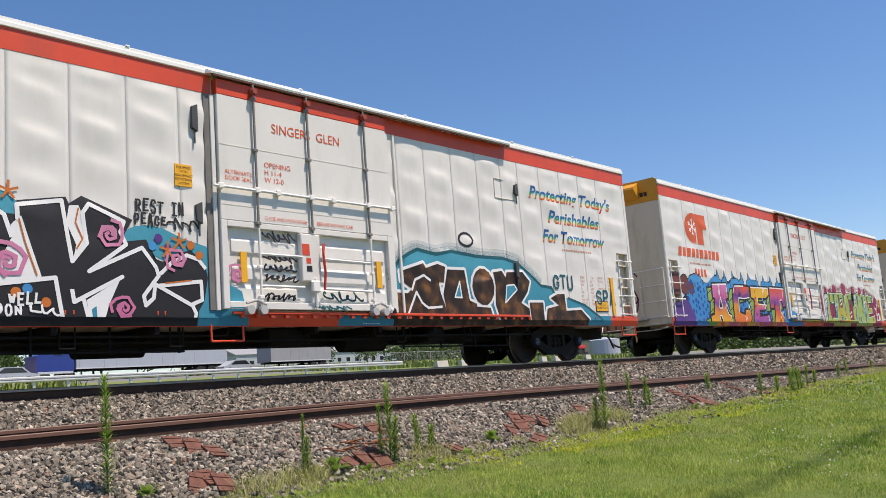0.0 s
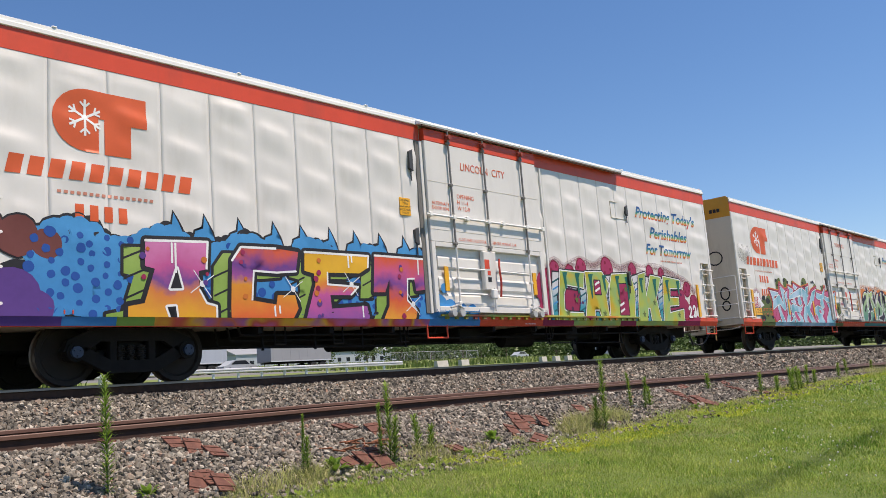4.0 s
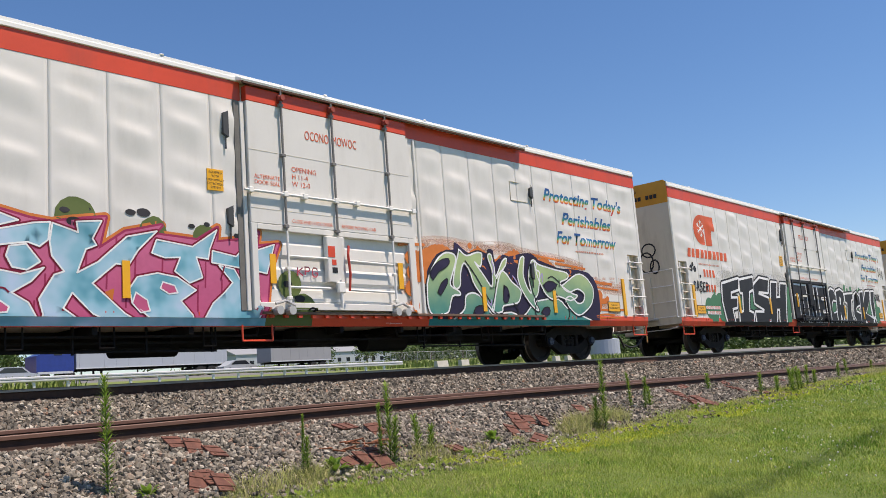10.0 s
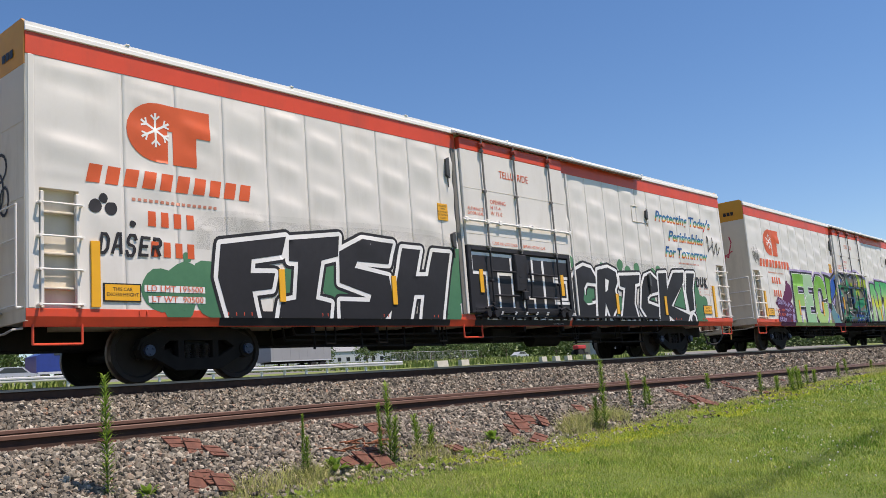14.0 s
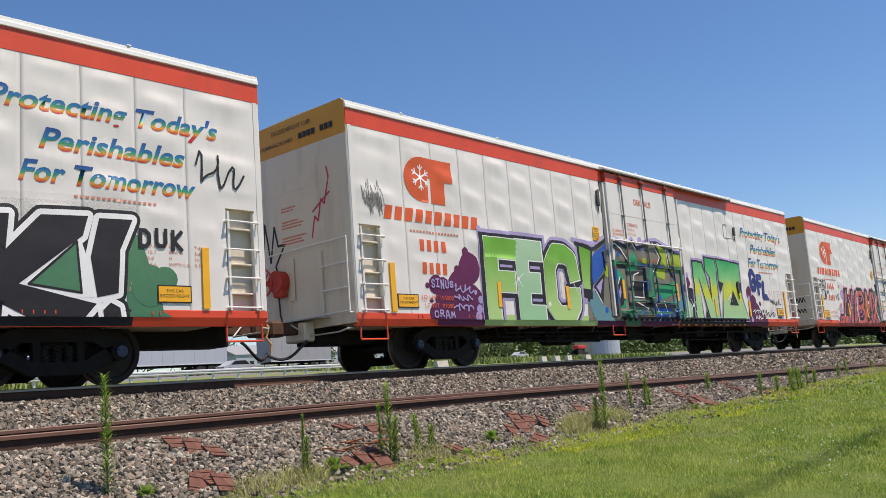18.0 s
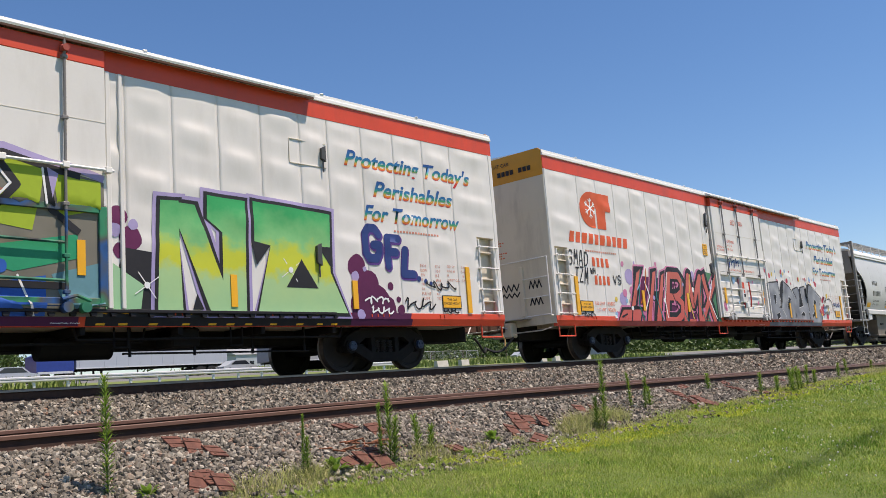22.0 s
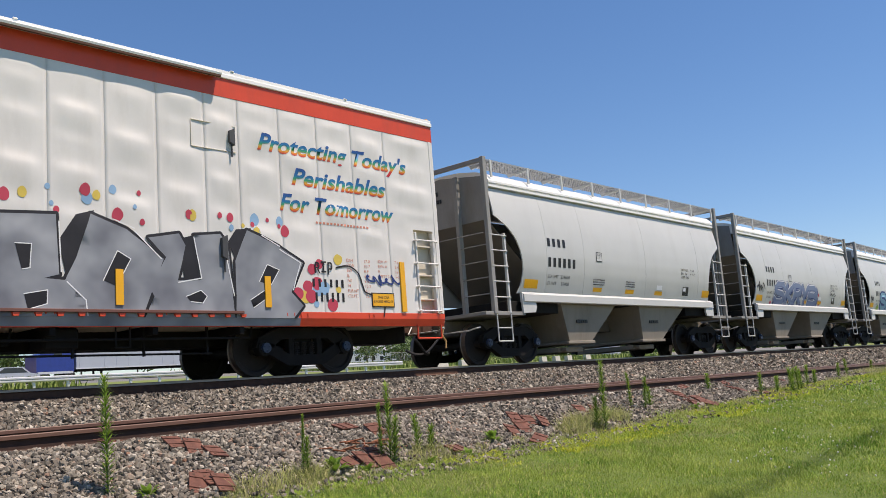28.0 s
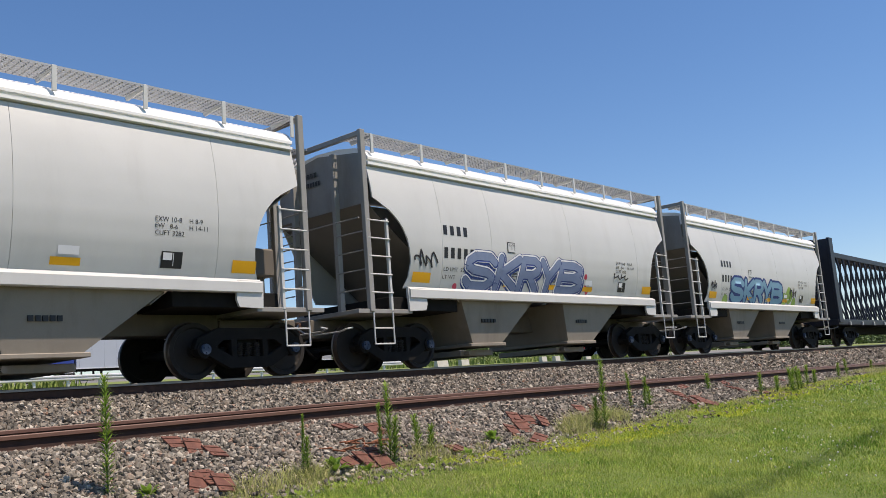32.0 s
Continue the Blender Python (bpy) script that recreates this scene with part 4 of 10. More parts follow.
S_COBALT = spray("sprayed_cobalt", (0.02, 0.10, 0.42))
S_SALMON = spray("sprayed_salmon", (0.50, 0.10, 0.085), (0.58, 0.16, 0.13))
S_DKTEAL = spray("sprayed_sea_green", (0.01, 0.17, 0.16))
S_RAILDUST = spray("sprayed_dull_red_grey", (0.16, 0.075, 0.06))
S_TEALDUST = spray("sprayed_teal_red", (0.16, 0.10, 0.07), (0.10, 0.16, 0.14))
S_NAVY = spray("sprayed_navy", (0.025, 0.05, 0.19))
S_SILVER = patchy("sprayed_silver", [(0.15, 0.16, 0.19), (0.24, 0.26, 0.29), (0.34, 0.36, 0.39)], 1.9)
S_ROSE = spray("sprayed_rose_red", (0.50, 0.06, 0.10))
S_PALEBLUE = spray("sprayed_pale_blue", (0.25, 0.42, 0.62))
S_LEMON = spray("sprayed_lemon", (0.66, 0.50, 0.10))

GLYPHS = {
    "A": "0,0 .36,1 .64,1 1,0;.2,.34 .8,.34", "B": ".08,0 .08,1 .6,1 .86,.86 .86,.64 .6,.52 .08,.52;.6,.52 .95,.38 .95,.14 .65,0 .08,0",
    "C": ".95,.72 .9,.92 .65,1 .3,1 .06,.8 .06,.2 .3,0 .7,0 .95,.2 .95,.3", "D": ".08,0 .08,1 .55,1 .92,.75 .92,.25 .55,0 .08,0",
    "E": ".95,1 .08,1 .08,0 .95,0;.08,.5 .75,.5", "F": "1,1 .08,1 .08,0;.08,.5 .8,.5", "G": ".95,.8 .7,1 .3,1 .06,.8 .06,.2 .3,0 .75,0 .95,.2 .95,.45 .6,.45",
    "H": ".08,0 .08,1;.92,0 .92,1;.08,.5 .92,.5", "I": ".5,0 .5,1;.05,1 .95,1;.05,0 .95,0", "K": ".1,0 .1,1;.95,1 .2,.48 .95,0", "L": ".25,1 .05,0 1,0",
    "M": ".05,0 .15,1 .5,.35 .85,1 .95,0", "N": ".08,0 .08,1 .92,0 .92,1", "O": ".3,0 .06,.25 .06,.75 .3,1 .7,1 .94,.75 .94,.25 .7,0 .3,0",
    "P": ".08,0 .08,1 .7,1 .92,.8 .92,.6 .7,.45 .08,.45", "R": ".08,0 .08,1 .65,1 .9,.85 .9,.62 .65,.48 .08,.48;.45,.48 .95,0",
    "S": ".94,.82 .75,1 .25,1 .06,.82 .06,.65 .25,.53 .75,.46 .94,.33 .94,.18 .75,0 .25,0 .06,.18", "T": ".5,0 .5,1;0,1 1,1", "U": ".06,1 .06,.2 .3,0 .7,0 .94,.2 .94,1",
    "V": "0,1 .5,0 1,1", "W": "0,1 .25,0 .5,.7 .75,0 1,1", "X": ".05,0 .95,1;.05,1 .95,0", "Y": ".5,0 .5,.45 .05,1;.5,.45 .95,1", "Z": ".05,1 .95,1 .05,0 .95,0",
    "!": ".55,1 .5,.38;.48,.06 .46,0", "2": ".08,.8 .3,1 .7,1 .92,.8 .85,.55 .08,0 .95,0", ".": ".5,0 .55,.05", "i": ".5,0 .5,1",
}


def strokes(ch):
    return [[tuple(float(v) for v in p.split(",")) for p in s.split()] for s in GLYPHS[ch].split(";")]


def bar(bm, a, b, w, tick, square=0.5, square2=None):
    square2 = square if square2 is None else square2
    (ax, az), (bx, bz) = a, b
    d = math.hypot(bx - ax, bz - az) or 1e-6
    ux, uz = (bx - ax) / d, (bz - az) / d
    ax, az, bx, bz = ax - ux * w * square, az - uz * w * square, bx + ux * w * square2, bz + uz * w * square2
    px, pz = -uz * w / 2, ux * w / 2
    poly(bm, [(ax + px, tick, az + pz), (ax - px, tick, az - pz), (bx - px, tick, bz - pz), (bx + px, tick, bz + pz)])


def disc(bm, x, z, r, tick=0.0, n=14, wob=0.0, seed=0, sx=1.0):
    poly(bm, [(x + sx * r * (1 + wob * noise.noise(Vector((seed + math.cos(a), math.sin(a), x)))) * math.cos(a), tick, z + r * (1 + wob * noise.noise(Vector((seed + math.cos(a), math.sin(a), z)))) * math.sin(a)) for a in (k * 2 * math.pi / n for k in range(n))])


def draw(bm, ch, x0, x1, z0, z1, w, extra=0.0, lean=0.0, rnd=False, dx=0.0, dz=0.0, tick0=0.0):
    """One letter in strokes of width w that fill the cell; extra widens every stroke."""
    h, k = w / 2, 0
    for line in strokes(ch):
        pts = [(x0 + h + (x1 - x0 - w) * u + lean * (v - 0.5) * (z1 - z0) + dx, z0 + h + (z1 - z0 - w) * v + dz) for u, v in line]
        ends = [0.5] * len(pts)
        for i in range(1, len(pts) - 1):
            a1 = math.atan2(pts[i][1] - pts[i - 1][1], pts[i][0] - pts[i - 1][0])
            a2 = math.atan2(pts[i + 1][1] - pts[i][1], pts[i + 1][0] - pts[i][0])
            turn = abs((a2 - a1 + math.pi) % (2 * math.pi) - math.pi)
            if rnd or not 1.35 < turn < 1.8:
                ends[i] = 0.0
                disc(bm, *pts[i], (w + extra) / 2, tick0 - 0.00025 * k, 16)
                k += 1
        if rnd:
            ends[0] = ends[-1] = 0.0
            for p in (pts[0], pts[-1]):
                disc(bm, *p, (w + extra) / 2, tick0 - 0.00025 * k, 16)
                k += 1
        for i, (a, b) in enumerate(zip(pts, pts[1:])):
            bar(bm, a, b, w + extra, tick0 - 0.00025 * k, ends[i], ends[i + 1])
            k += 1


def clip_low(bm, z=0.925):
    bmesh.ops.bisect_plane(bm, geom=bm.verts[:] + bm.edges[:] + bm.faces[:], plane_co=(0, 0, z), plane_no=(0, 0, 1), clear_inner=True)
    return bm


def word(car, letters, w, layers, lean=0.0, rnd=False, label=""):
    """A piece: letters (sign, x0, x1, z0, z1) in layers (extra width, paint, lift, dx, dz) from the wall outwards; the last layer is one part a letter."""
    for n, (extra, paint, lift, dx, dz) in enumerate(layers):
        last = n == len(layers) - 1
        groups = [[l] for l in letters] if last else [letters]
        for g in groups:
            bm = fresh()
            for i, (ch, x0, x1, z0, z1) in enumerate(g):
                draw(bm, ch, x0, x1, z0, z1, w, extra, lean, rnd, dx, dz, -0.004 * (i % 2) * (0 if last else 0.4))
            if len(bm.faces):
                p = paint[(letters.index(g[0])) % len(paint)] if isinstance(paint, list) else paint
                part("graffiti_letter" if last else "graffiti_outline", cling(clip_low(bm), lift), p, car, label if last else "")


def flat(car, paint, lift, items, name="graffiti_patch", label=""):
    """Blobs (x, z, radius) and outlines (a run of places) in one paint."""
    apart = 1 < len(items) <= 30 and name in ("graffiti_patch", "graffiti_dots")
    bm = fresh()
    for k, it in enumerate(items):
        if isinstance(it[0], tuple):
            poly(bm, [(x, -0.0003 * (k % 12), z) for x, z in it])
        else:
            disc(bm, it[0], it[1], it[2], -0.0003 * (k % 12), 16, 0.18, k, it[3] if len(it) > 3 else 1.0)
        if apart:
            part(name.replace("dots", "dot"), cling(clip_low(bm), lift), paint, car, label)
            bm = fresh()
    if not apart:
        part(name, cling(clip_low(bm), lift), paint, car, label)


def cloud(x0, x1, zt, r, seed, low=0.95):
    """Blobs that fill a band from the sill up to a lumpy top edge zt(x)."""
    rnd = random.Random(seed)
    out, x = [], x0
    while x <= x1:
        top = zt(x) if callable(zt) else zt
        out.append((x, top - r * rnd.uniform(0.6, 1.0), r * rnd.uniform(0.85, 1.15)))
        z = top - r * 1.6
        while z > low:
            out.append((x + rnd.uniform(-0.1, 0.1), z, r * 1.15))
            z -= r * 1.1
        x += r * rnd.uniform(0.75, 1.05)
    return out


def line_on(bm, pts, w, tick=0.0):
    k = 0
    for a, b in zip(pts, pts[1:]):
        bar(bm, a, b, w, tick - 0.0002 * (k % 9), 0.3)
        k += 1


def tag(car, paint, x0, x1, z0, z1, seed, w=0.03, loops=5, lift=0.012, name="graffiti_tag"):
    """A quick hand-style tag that cannot be read."""
    rnd = random.Random(seed)
    bm = fresh()
    n = loops * 8
    pts = []
    ph = rnd.uniform(0, 6)
    for i in range(n + 1):
        u = i / n
        pts.append((x0 + (x1 - x0) * (u + 0.07 * math.sin(u * loops * 6.28 * 1.0 + ph)), (z0 + z1) / 2 + (z1 - z0) / 2 * math.sin(u * loops * 6.28 + 0.8 * math.sin(u * 9 + ph)) * (0.65 + 0.35 * math.sin(u * 14 + ph))))
    line_on(bm, pts, w)
    part(name, cling(clip_low(bm, 0.80), lift, cell=0), paint, car)


def thin_word(car, text, x0, x1, z0, z1, paint, w=0.03, lift=0.014, lean=0.0):
    bm = fresh()
    step = (x1 - x0) / len(text)
    for i, ch in enumerate(text):
        if ch != " ":
            draw(bm, ch, x0 + i * step, x0 + (i + 0.86) * step, z0 + 0.02 * math.sin(i * 2.1), z1 + 0.02 * math.sin(i * 1.3), w, 0, lean)
    part("graffiti_writing", cling(bm, lift, cell=0), paint, car)


def sill_paint(car, spans):
    """What the pieces leave on the sill: (x0, x1, paint)."""
    for x0, x1, paint in spans:
        bm = fresh()
        poly(bm, [(x0, 0, 0.80), (x1, 0, 0.80), (x1, 0, 0.925), (x0, 0, 0.925)])
        poly(bm, [(x0 + 0.03, 0, 0.925), (x1 - 0.05, 0, 0.925), (x1 - 0.02, 0, 1.035), (x0, 0, 1.035)])
        part("sill_paint", cling(bm, 0.003, cell=0), paint, car)


def rose(car, x, z, r, seed, paint=None):
    bm = fresh()
    for turn, rr in ((0, r), (2, r * 0.62)):
        pts = []
        for k in range(15):
            a = seed + k * 0.55
            q = rr * (0.18 + 0.82 * k / 14) * (1 + 0.10 * math.sin(k * 2.6 + turn))
            pts.append((x + q * math.cos(a + turn), z + q * 0.95 * math.sin(a + turn)))
        line_on(bm, pts, 0.05 * r / 0.25, -0.001 * turn)
    part("graffiti_rose", cling(clip_low(bm, 0.82), 0.019, cell=0), paint or S_PINK, car, "sprayed pink spiral rose")


def dots(car, paint, x0, x1, z0, z1, count, r0, r1, seed, lift=0.006):
    rnd = random.Random(seed)
    flat(car, paint, lift, [(rnd.uniform(x0, x1), rnd.uniform(z0, z1), rnd.uniform(r0, r1)) for _ in range(count)], "graffiti_dots")


def flare(car, x, z, r):
    bm = fresh()
    for a in (0.6, 2.2):
        bar(bm, (x - r * math.cos(a), z - r * math.sin(a)), (x + r * math.cos(a), z + r * math.sin(a)), 0.014, 0, 0)
    disc(bm, x, z, 0.05, -0.001)
    part("graffiti_star", cling(bm, 0.022, cell=0), S_WHITE, car)


def trace(text):
    return [tuple(float(v) for v in p.split(",")) for p in text.split()]


def fill(car, paint, lift, text, name="graffiti_patch", label=""):
    """One area with a hand-drawn outline."""
    bm = fresh()
    poly(bm, [(x, 0, z) for x, z in trace(text)])
    bm.normal_update()
    bmesh.ops.triangulate(bm, faces=bm.faces[:])
    part(name, cling(clip_low(bm), lift), paint, car, label)


def stroke(car, paint, lift, text, w, name="graffiti_outline", loop=False):
    """One brush line with round joints."""
    bm = fresh()
    pts = trace(text)
    if loop:
        pts.append(pts[0])
    for k, (a, b) in enumerate(zip(pts, pts[1:])):
        bar(bm, a, b, w, -0.00004 * (k % 9), 0.0)
        disc(bm, *a, w / 2, -0.00004 * ((k + 4) % 9) - 0.00002, 12)
    part(name, cling(clip_low(bm), lift), paint, car)


def rounded(text, steps=4):
    """The same run of places as a smooth curve."""
    p = [Vector((x, z)) for x, z in trace(text)]
    p = [p[0] * 2 - p[1]] + p + [p[-1] * 2 - p[-2]]
    out = []
    for a, b, c, d in zip(p, p[1:], p[2:], p[3:]):
        for k in range(steps):
            u = k / steps
            q = 0.5 * (2 * b + (c - a) * u + (2 * a - 5 * b + 4 * c - d) * u * u + (3 * b - a - 3 * c + d) * u ** 3)
            out.append("%.3f,%.3f" % (q.x, q.y))
    return " ".join(out + ["%.3f,%.3f" % (p[-2].x, p[-2].y)])


def ribbon(car, paint, lift, text, w, name):
    """One band of even width without overlaps."""
    pts = [Vector(q) for q in trace(rounded(text, 3))]
    bm = fresh()
    rows = []
    for k, q in enumerate(pts):
        d = (pts[min(k + 1, len(pts) - 1)] - pts[max(k - 1, 0)]).normalized()
        o = Vector((-d.y, d.x)) * w / 2
        rows.append((bm.verts.new((q.x + o.x, 0, q.y + o.y)), bm.verts.new((q.x - o.x, 0, q.y - o.y))))
    for (a, b), (c, d) in zip(rows, rows[1:]):
        bm.faces.new((a, b, d, c))
    part(name, cling(clip_low(bm), lift), paint, car)


def haze(car, paint, text, w, lift=0.0012):
    """Overspray that thins out to both sides of a line."""
    for k, u in enumerate((1.0, 0.55)):
        ribbon(car, paint, lift + 0.0012 * k, text, w * u, "graffiti_haze")


CAR_A, CAR_B, CAR_C, CAR_D, CAR_E, CAR_F = BOXCARS

# first car: black letters with white edges and pink roses; brown letters on turquoise
fill(CAR_A, S_TURQ, 0.005, "5.0,2.6 5.64,2.62 5.81,2.59 5.99,2.46 5.93,2.25 5.0,2.2", label="turquoise sprayed cloud")
fill(CAR_A, S_TURQ, 0.005, "7.40,2.05 7.49,2.18 7.67,2.28 7.9,2.31 8.12,2.28 8.50,2.14 8.89,2.05 9.04,1.70 9.10,1.13 8.95,0.7 8.6,0.7 8.6,1.6 7.85,1.9", label="turquoise sprayed cloud")
fill(CAR_A, S_BLACK, 0.008, "4.2,2.3 5.2,2.56 5.64,2.50 5.81,2.30 5.94,2.30 5.96,2.49 6.63,2.61 6.68,2.52 6.86,2.65 7.64,2.37 7.50,2.13 7.54,2.04 7.85,2.09 8.01,1.80 8.12,1.77 8.37,1.92 8.61,1.97 8.84,1.78 8.90,1.55 8.82,1.18 8.71,1.02 8.68,0.7 4.2,0.7", "graffiti_letter", "black sprayed letters edged in white")
fill(CAR_A, S_WHITE, 0.0115, "6.68,2.49 6.81,2.51 6.86,2.40 6.93,1.97 6.73,1.71 6.78,1.94 6.64,2.25")
fill(CAR_A, S_WHITE, 0.0115, "5.88,2.14 5.98,2.26 6.26,1.47 6.01,1.36 5.64,1.34 5.3,1.33 5.64,1.43 5.90,1.98")
fill(CAR_A, S_WHITE, 0.0115, "6.92,1.16 7.43,1.48 7.25,1.10 7.12,0.69 7.00,0.69")
fill(CAR_A, S_TURQ, 0.014, "6.99,1.03 7.06,1.08 7.08,0.69 7.03,0.69")
for line_ in ("5.97,2.24 5.96,2.43 6.57,2.55 6.72,1.70 6.93,1.97 6.87,2.40 6.96,2.54 7.50,2.33 7.44,2.17 7.53,1.99 6.96,1.57 7.78,1.96 8.00,1.67", "4.6,1.34 5.64,1.34 6.48,1.46 6.61,0.69", "6.26,1.47 5.99,2.27", "5.2,2.44 5.64,2.39 5.80,2.28 5.90,1.98", "7.46,1.51 6.74,1.13 6.71,1.31", "6.88,1.16 6.99,0.69", "7.15,1.15 7.10,0.69",
              "8.00,1.67 8.04,1.55 7.79,1.24 7.82,1.10 7.95,1.21 7.98,1.42 8.58,1.12 8.78,1.20 8.77,1.49 8.05,1.40", "8.08,1.59 8.25,1.75 8.53,1.89 8.74,1.83 8.86,1.69", "8.60,1.12 8.66,0.99 8.62,0.81 8.52,0.7"):
    stroke(CAR_A, S_WHITE, 0.0145, line_, 0.06)
for line_ in ("5.99,2.23 6.07,1.93 6.23,1.48", "6.81,2.46 6.77,2.26 6.87,2.03 6.78,1.88", "8.15,1.44 8.6,1.5"):
    stroke(CAR_A, S_ORANGE, 0.0175, line_, 0.022, "graffiti_line")
for x, z, r, s in ((7.27, 2.12, 0.25, 0), (5.85, 1.65, 0.30, 1.1), (7.48, 1.05, 0.22, 2), (8.36, 1.82, 0.22, 3)):
    rose(CAR_A, x, z, r, s)
rose(CAR_A, 9.42, 1.62, 0.2, 1.5)
for x, z, p in ((8.05, 2.12, S_PURPLE), (8.2, 1.98, S_PURPLE), (7.95, 2.0, S_BLUE), (8.6, 2.05, S_ORANGE), (8.75, 1.9, S_ORANGE), (5.95, 1.25, S_ORANGE), (6.35, 1.12, S_ORANGE), (6.1, 1.3, S_BLUE)):
    flat(CAR_A, p, 0.018, [(x, z, 0.07)])
for x, z in ((5.85, 2.62), (8.40, 2.10), (8.2, 1.95)):
    bm = fresh()
    for a in range(5):
        bar(bm, (x, z), (x + 0.13 * math.cos(a * 1.257 + 0.3), z + 0.13 * math.sin(a * 1.257 + 0.3)), 0.035, -0.0003 * a, 0.2)
    part("graffiti_star", cling(bm, 0.019, cell=0), S_ORANGE, CAR_A)
thin_word(CAR_A, "REST IN", 7.68, 8.52, 2.50, 2.70, S_BLACK, 0.03, 0.012)
thin_word(CAR_A, "PEACE", 7.66, 8.20, 2.30, 2.48, S_BLACK, 0.03, 0.012)
tag(CAR_A, S_BLACK, 8.22, 8.74, 2.26, 2.46, 5, 0.03, 4)
thin_word(CAR_A, "GET WELL", 5.4, 6.30, 1.08, 1.24, S_WHITE, 0.032, 0.020)
thin_word(CAR_A, "SOON", 5.55, 6.05, 0.94, 1.08, S_WHITE, 0.032, 0.020)
tag(CAR_A, S_WHITE, 6.1, 6.55, 0.94, 1.08, 8, 0.03, 3, 0.020)
flat(CAR_A, S_TURQ, 0.004, [((8.9, 0.93), (9.6, 0.93), (9.5, 1.35), (9.15, 1.5), (8.9, 1.8))])
for x0, x1, z0, z1, s in ((9.95, 10.6, 2.2, 2.38, 11), (9.95, 10.62, 1.86, 1.98, 12), (9.95, 10.6, 1.70, 1.82, 13), (9.95, 10.65, 1.53, 1.65, 14), (9.95, 10.6, 1.20, 1.34, 15)):
    tag(CAR_A, S_BLACK, x0, x1, z0, z1, s, 0.03, 6, 0.02)
tag(CAR_A, S_TEAL_DK, 11.2, 12.1, 1.2, 1.4, 16, 0.035, 5, 0.03)
tag(CAR_A, S_TEAL_DK, 11.0, 11.8, 1.05, 1.15, 17, 0.03, 5, 0.02)
fill(CAR_A, S_TURQ, 0.006, "12.9,1.68 13.22,2.06 13.53,2.22 13.78,2.32 14.33,2.25 14.80,2.34 15.61,2.28 16.56,2.29 17.09,2.20 17.54,1.95 17.91,1.72 18.33,1.69 18.47,1.49 19.00,1.45 19.72,1.29 20.34,1.01 20.78,0.7 12.8,0.7", label="turquoise sprayed cloud")
stroke(CAR_A, S_TEAL_DK, 0.008, "12.9,1.68 13.22,2.06 13.53,2.22 13.78,2.32 14.33,2.25 14.80,2.34 15.61,2.28 16.56,2.29 17.09,2.20 17.54,1.95 17.91,1.72 18.33,1.69 18.47,1.49", 0.07)
stroke(CAR_A, S_TEAL_DK, 0.008, "19.00,1.45 19.72,1.29 20.34,1.01 20.5,0.9", 0.06)
haze(CAR_A, M_TEAL, "12.9,1.72 13.22,2.10 13.53,2.26 13.78,2.36 14.33,2.29 14.80,2.38 15.61,2.32 16.56,2.33 17.09,2.24 17.54,1.99 17.91,1.76", 0.30)
for line_ in ("13.23,1.85 13.90,2.04 13.98,1.95 14.34,2.05 14.57,2.00 14.50,1.67 14.34,1.68 14.38,1.45 14.50,1.18 14.63,0.7 12.85,0.7 12.94,1.44 13.42,1.43 13.54,1.52 13.24,1.67", "14.63,1.95 15.17,1.96 15.28,1.32 15.51,1.26 15.51,0.7 14.60,0.7 14.46,1.44", "15.50,1.20 15.96,1.18 16.15,0.7 15.47,0.7",
              "16.14,1.96 16.45,2.00 16.58,1.86 16.63,1.98 17.22,2.01 17.47,1.80 17.35,1.56 17.08,1.31 17.37,1.18 17.38,0.7 16.37,0.7 16.15,1.25 16.19,1.66", " ".join("%.2f,%.2f" % (15.77 + 0.37 * math.cos(a * 0.45), 1.63 + 0.40 * math.sin(a * 0.45)) for a in range(14)), "17.40,1.32 17.93,1.33 17.92,0.7 17.42,0.7", "18.25,1.44 18.53,1.54 18.84,1.55 18.86,1.15 19.51,1.18 19.84,0.95 19.84,0.7 17.91,0.7 18.08,1.19 18.57,1.27"):
    stroke(CAR_A, S_WHITE, 0.0115, line_, 0.12, loop=True)
    fill(CAR_A, S_BROWN, 0.0165, line_, "graffiti_letter", "brown mottled sprayed letter edged in white")
for line_ in ("13.54,1.5 13.64,1.70 13.90,1.80 14.1,1.70", "13.35,0.95 13.5,1.2 13.66,1.46 13.8,1.25 13.98,1.15 14.4,1.18"):
    stroke(CAR_A, S_WHITE, 0.0195, line_, 0.05)
for line_ in ("14.81,1.38 14.99,1.71 15.03,1.38", "16.50,1.30 16.59,1.68 16.86,1.71 16.96,1.60"):
    fill(CAR_A, S_TURQ, 0.0195, line_, "graffiti_letter")
    stroke(CAR_A, S_WHITE, 0.021, line_, 0.035, loop=True)
bm = fresh()
line_on(bm, [(15.3 + 0.22 * math.cos(a * 0.45), 2.62 + 0.14 * math.sin(a * 0.45)) for a in range(15)], 0.05)
part("graffiti_ring", cling(bm, 0.006, cell=0), S_BLACK, CAR_A, "grey sprayed ring")
thin_word(CAR_A, "GTU", 18.4, 19.3, 1.66, 2.0, S_TEAL_DK, 0.05)
thin_word(CAR_A, "SPA", 20.25, 21.2, 1.32, 1.68, S_TEAL_DK, 0.05)
sill_paint(CAR_A, [(3.5, 8.7, S_BLACK), (8.7, 9.65, S_TURQ), (11.6, 13.0, S_TURQ), (13.0, 19.8, S_BROWN), (19.8, 20.9, S_TURQ)])

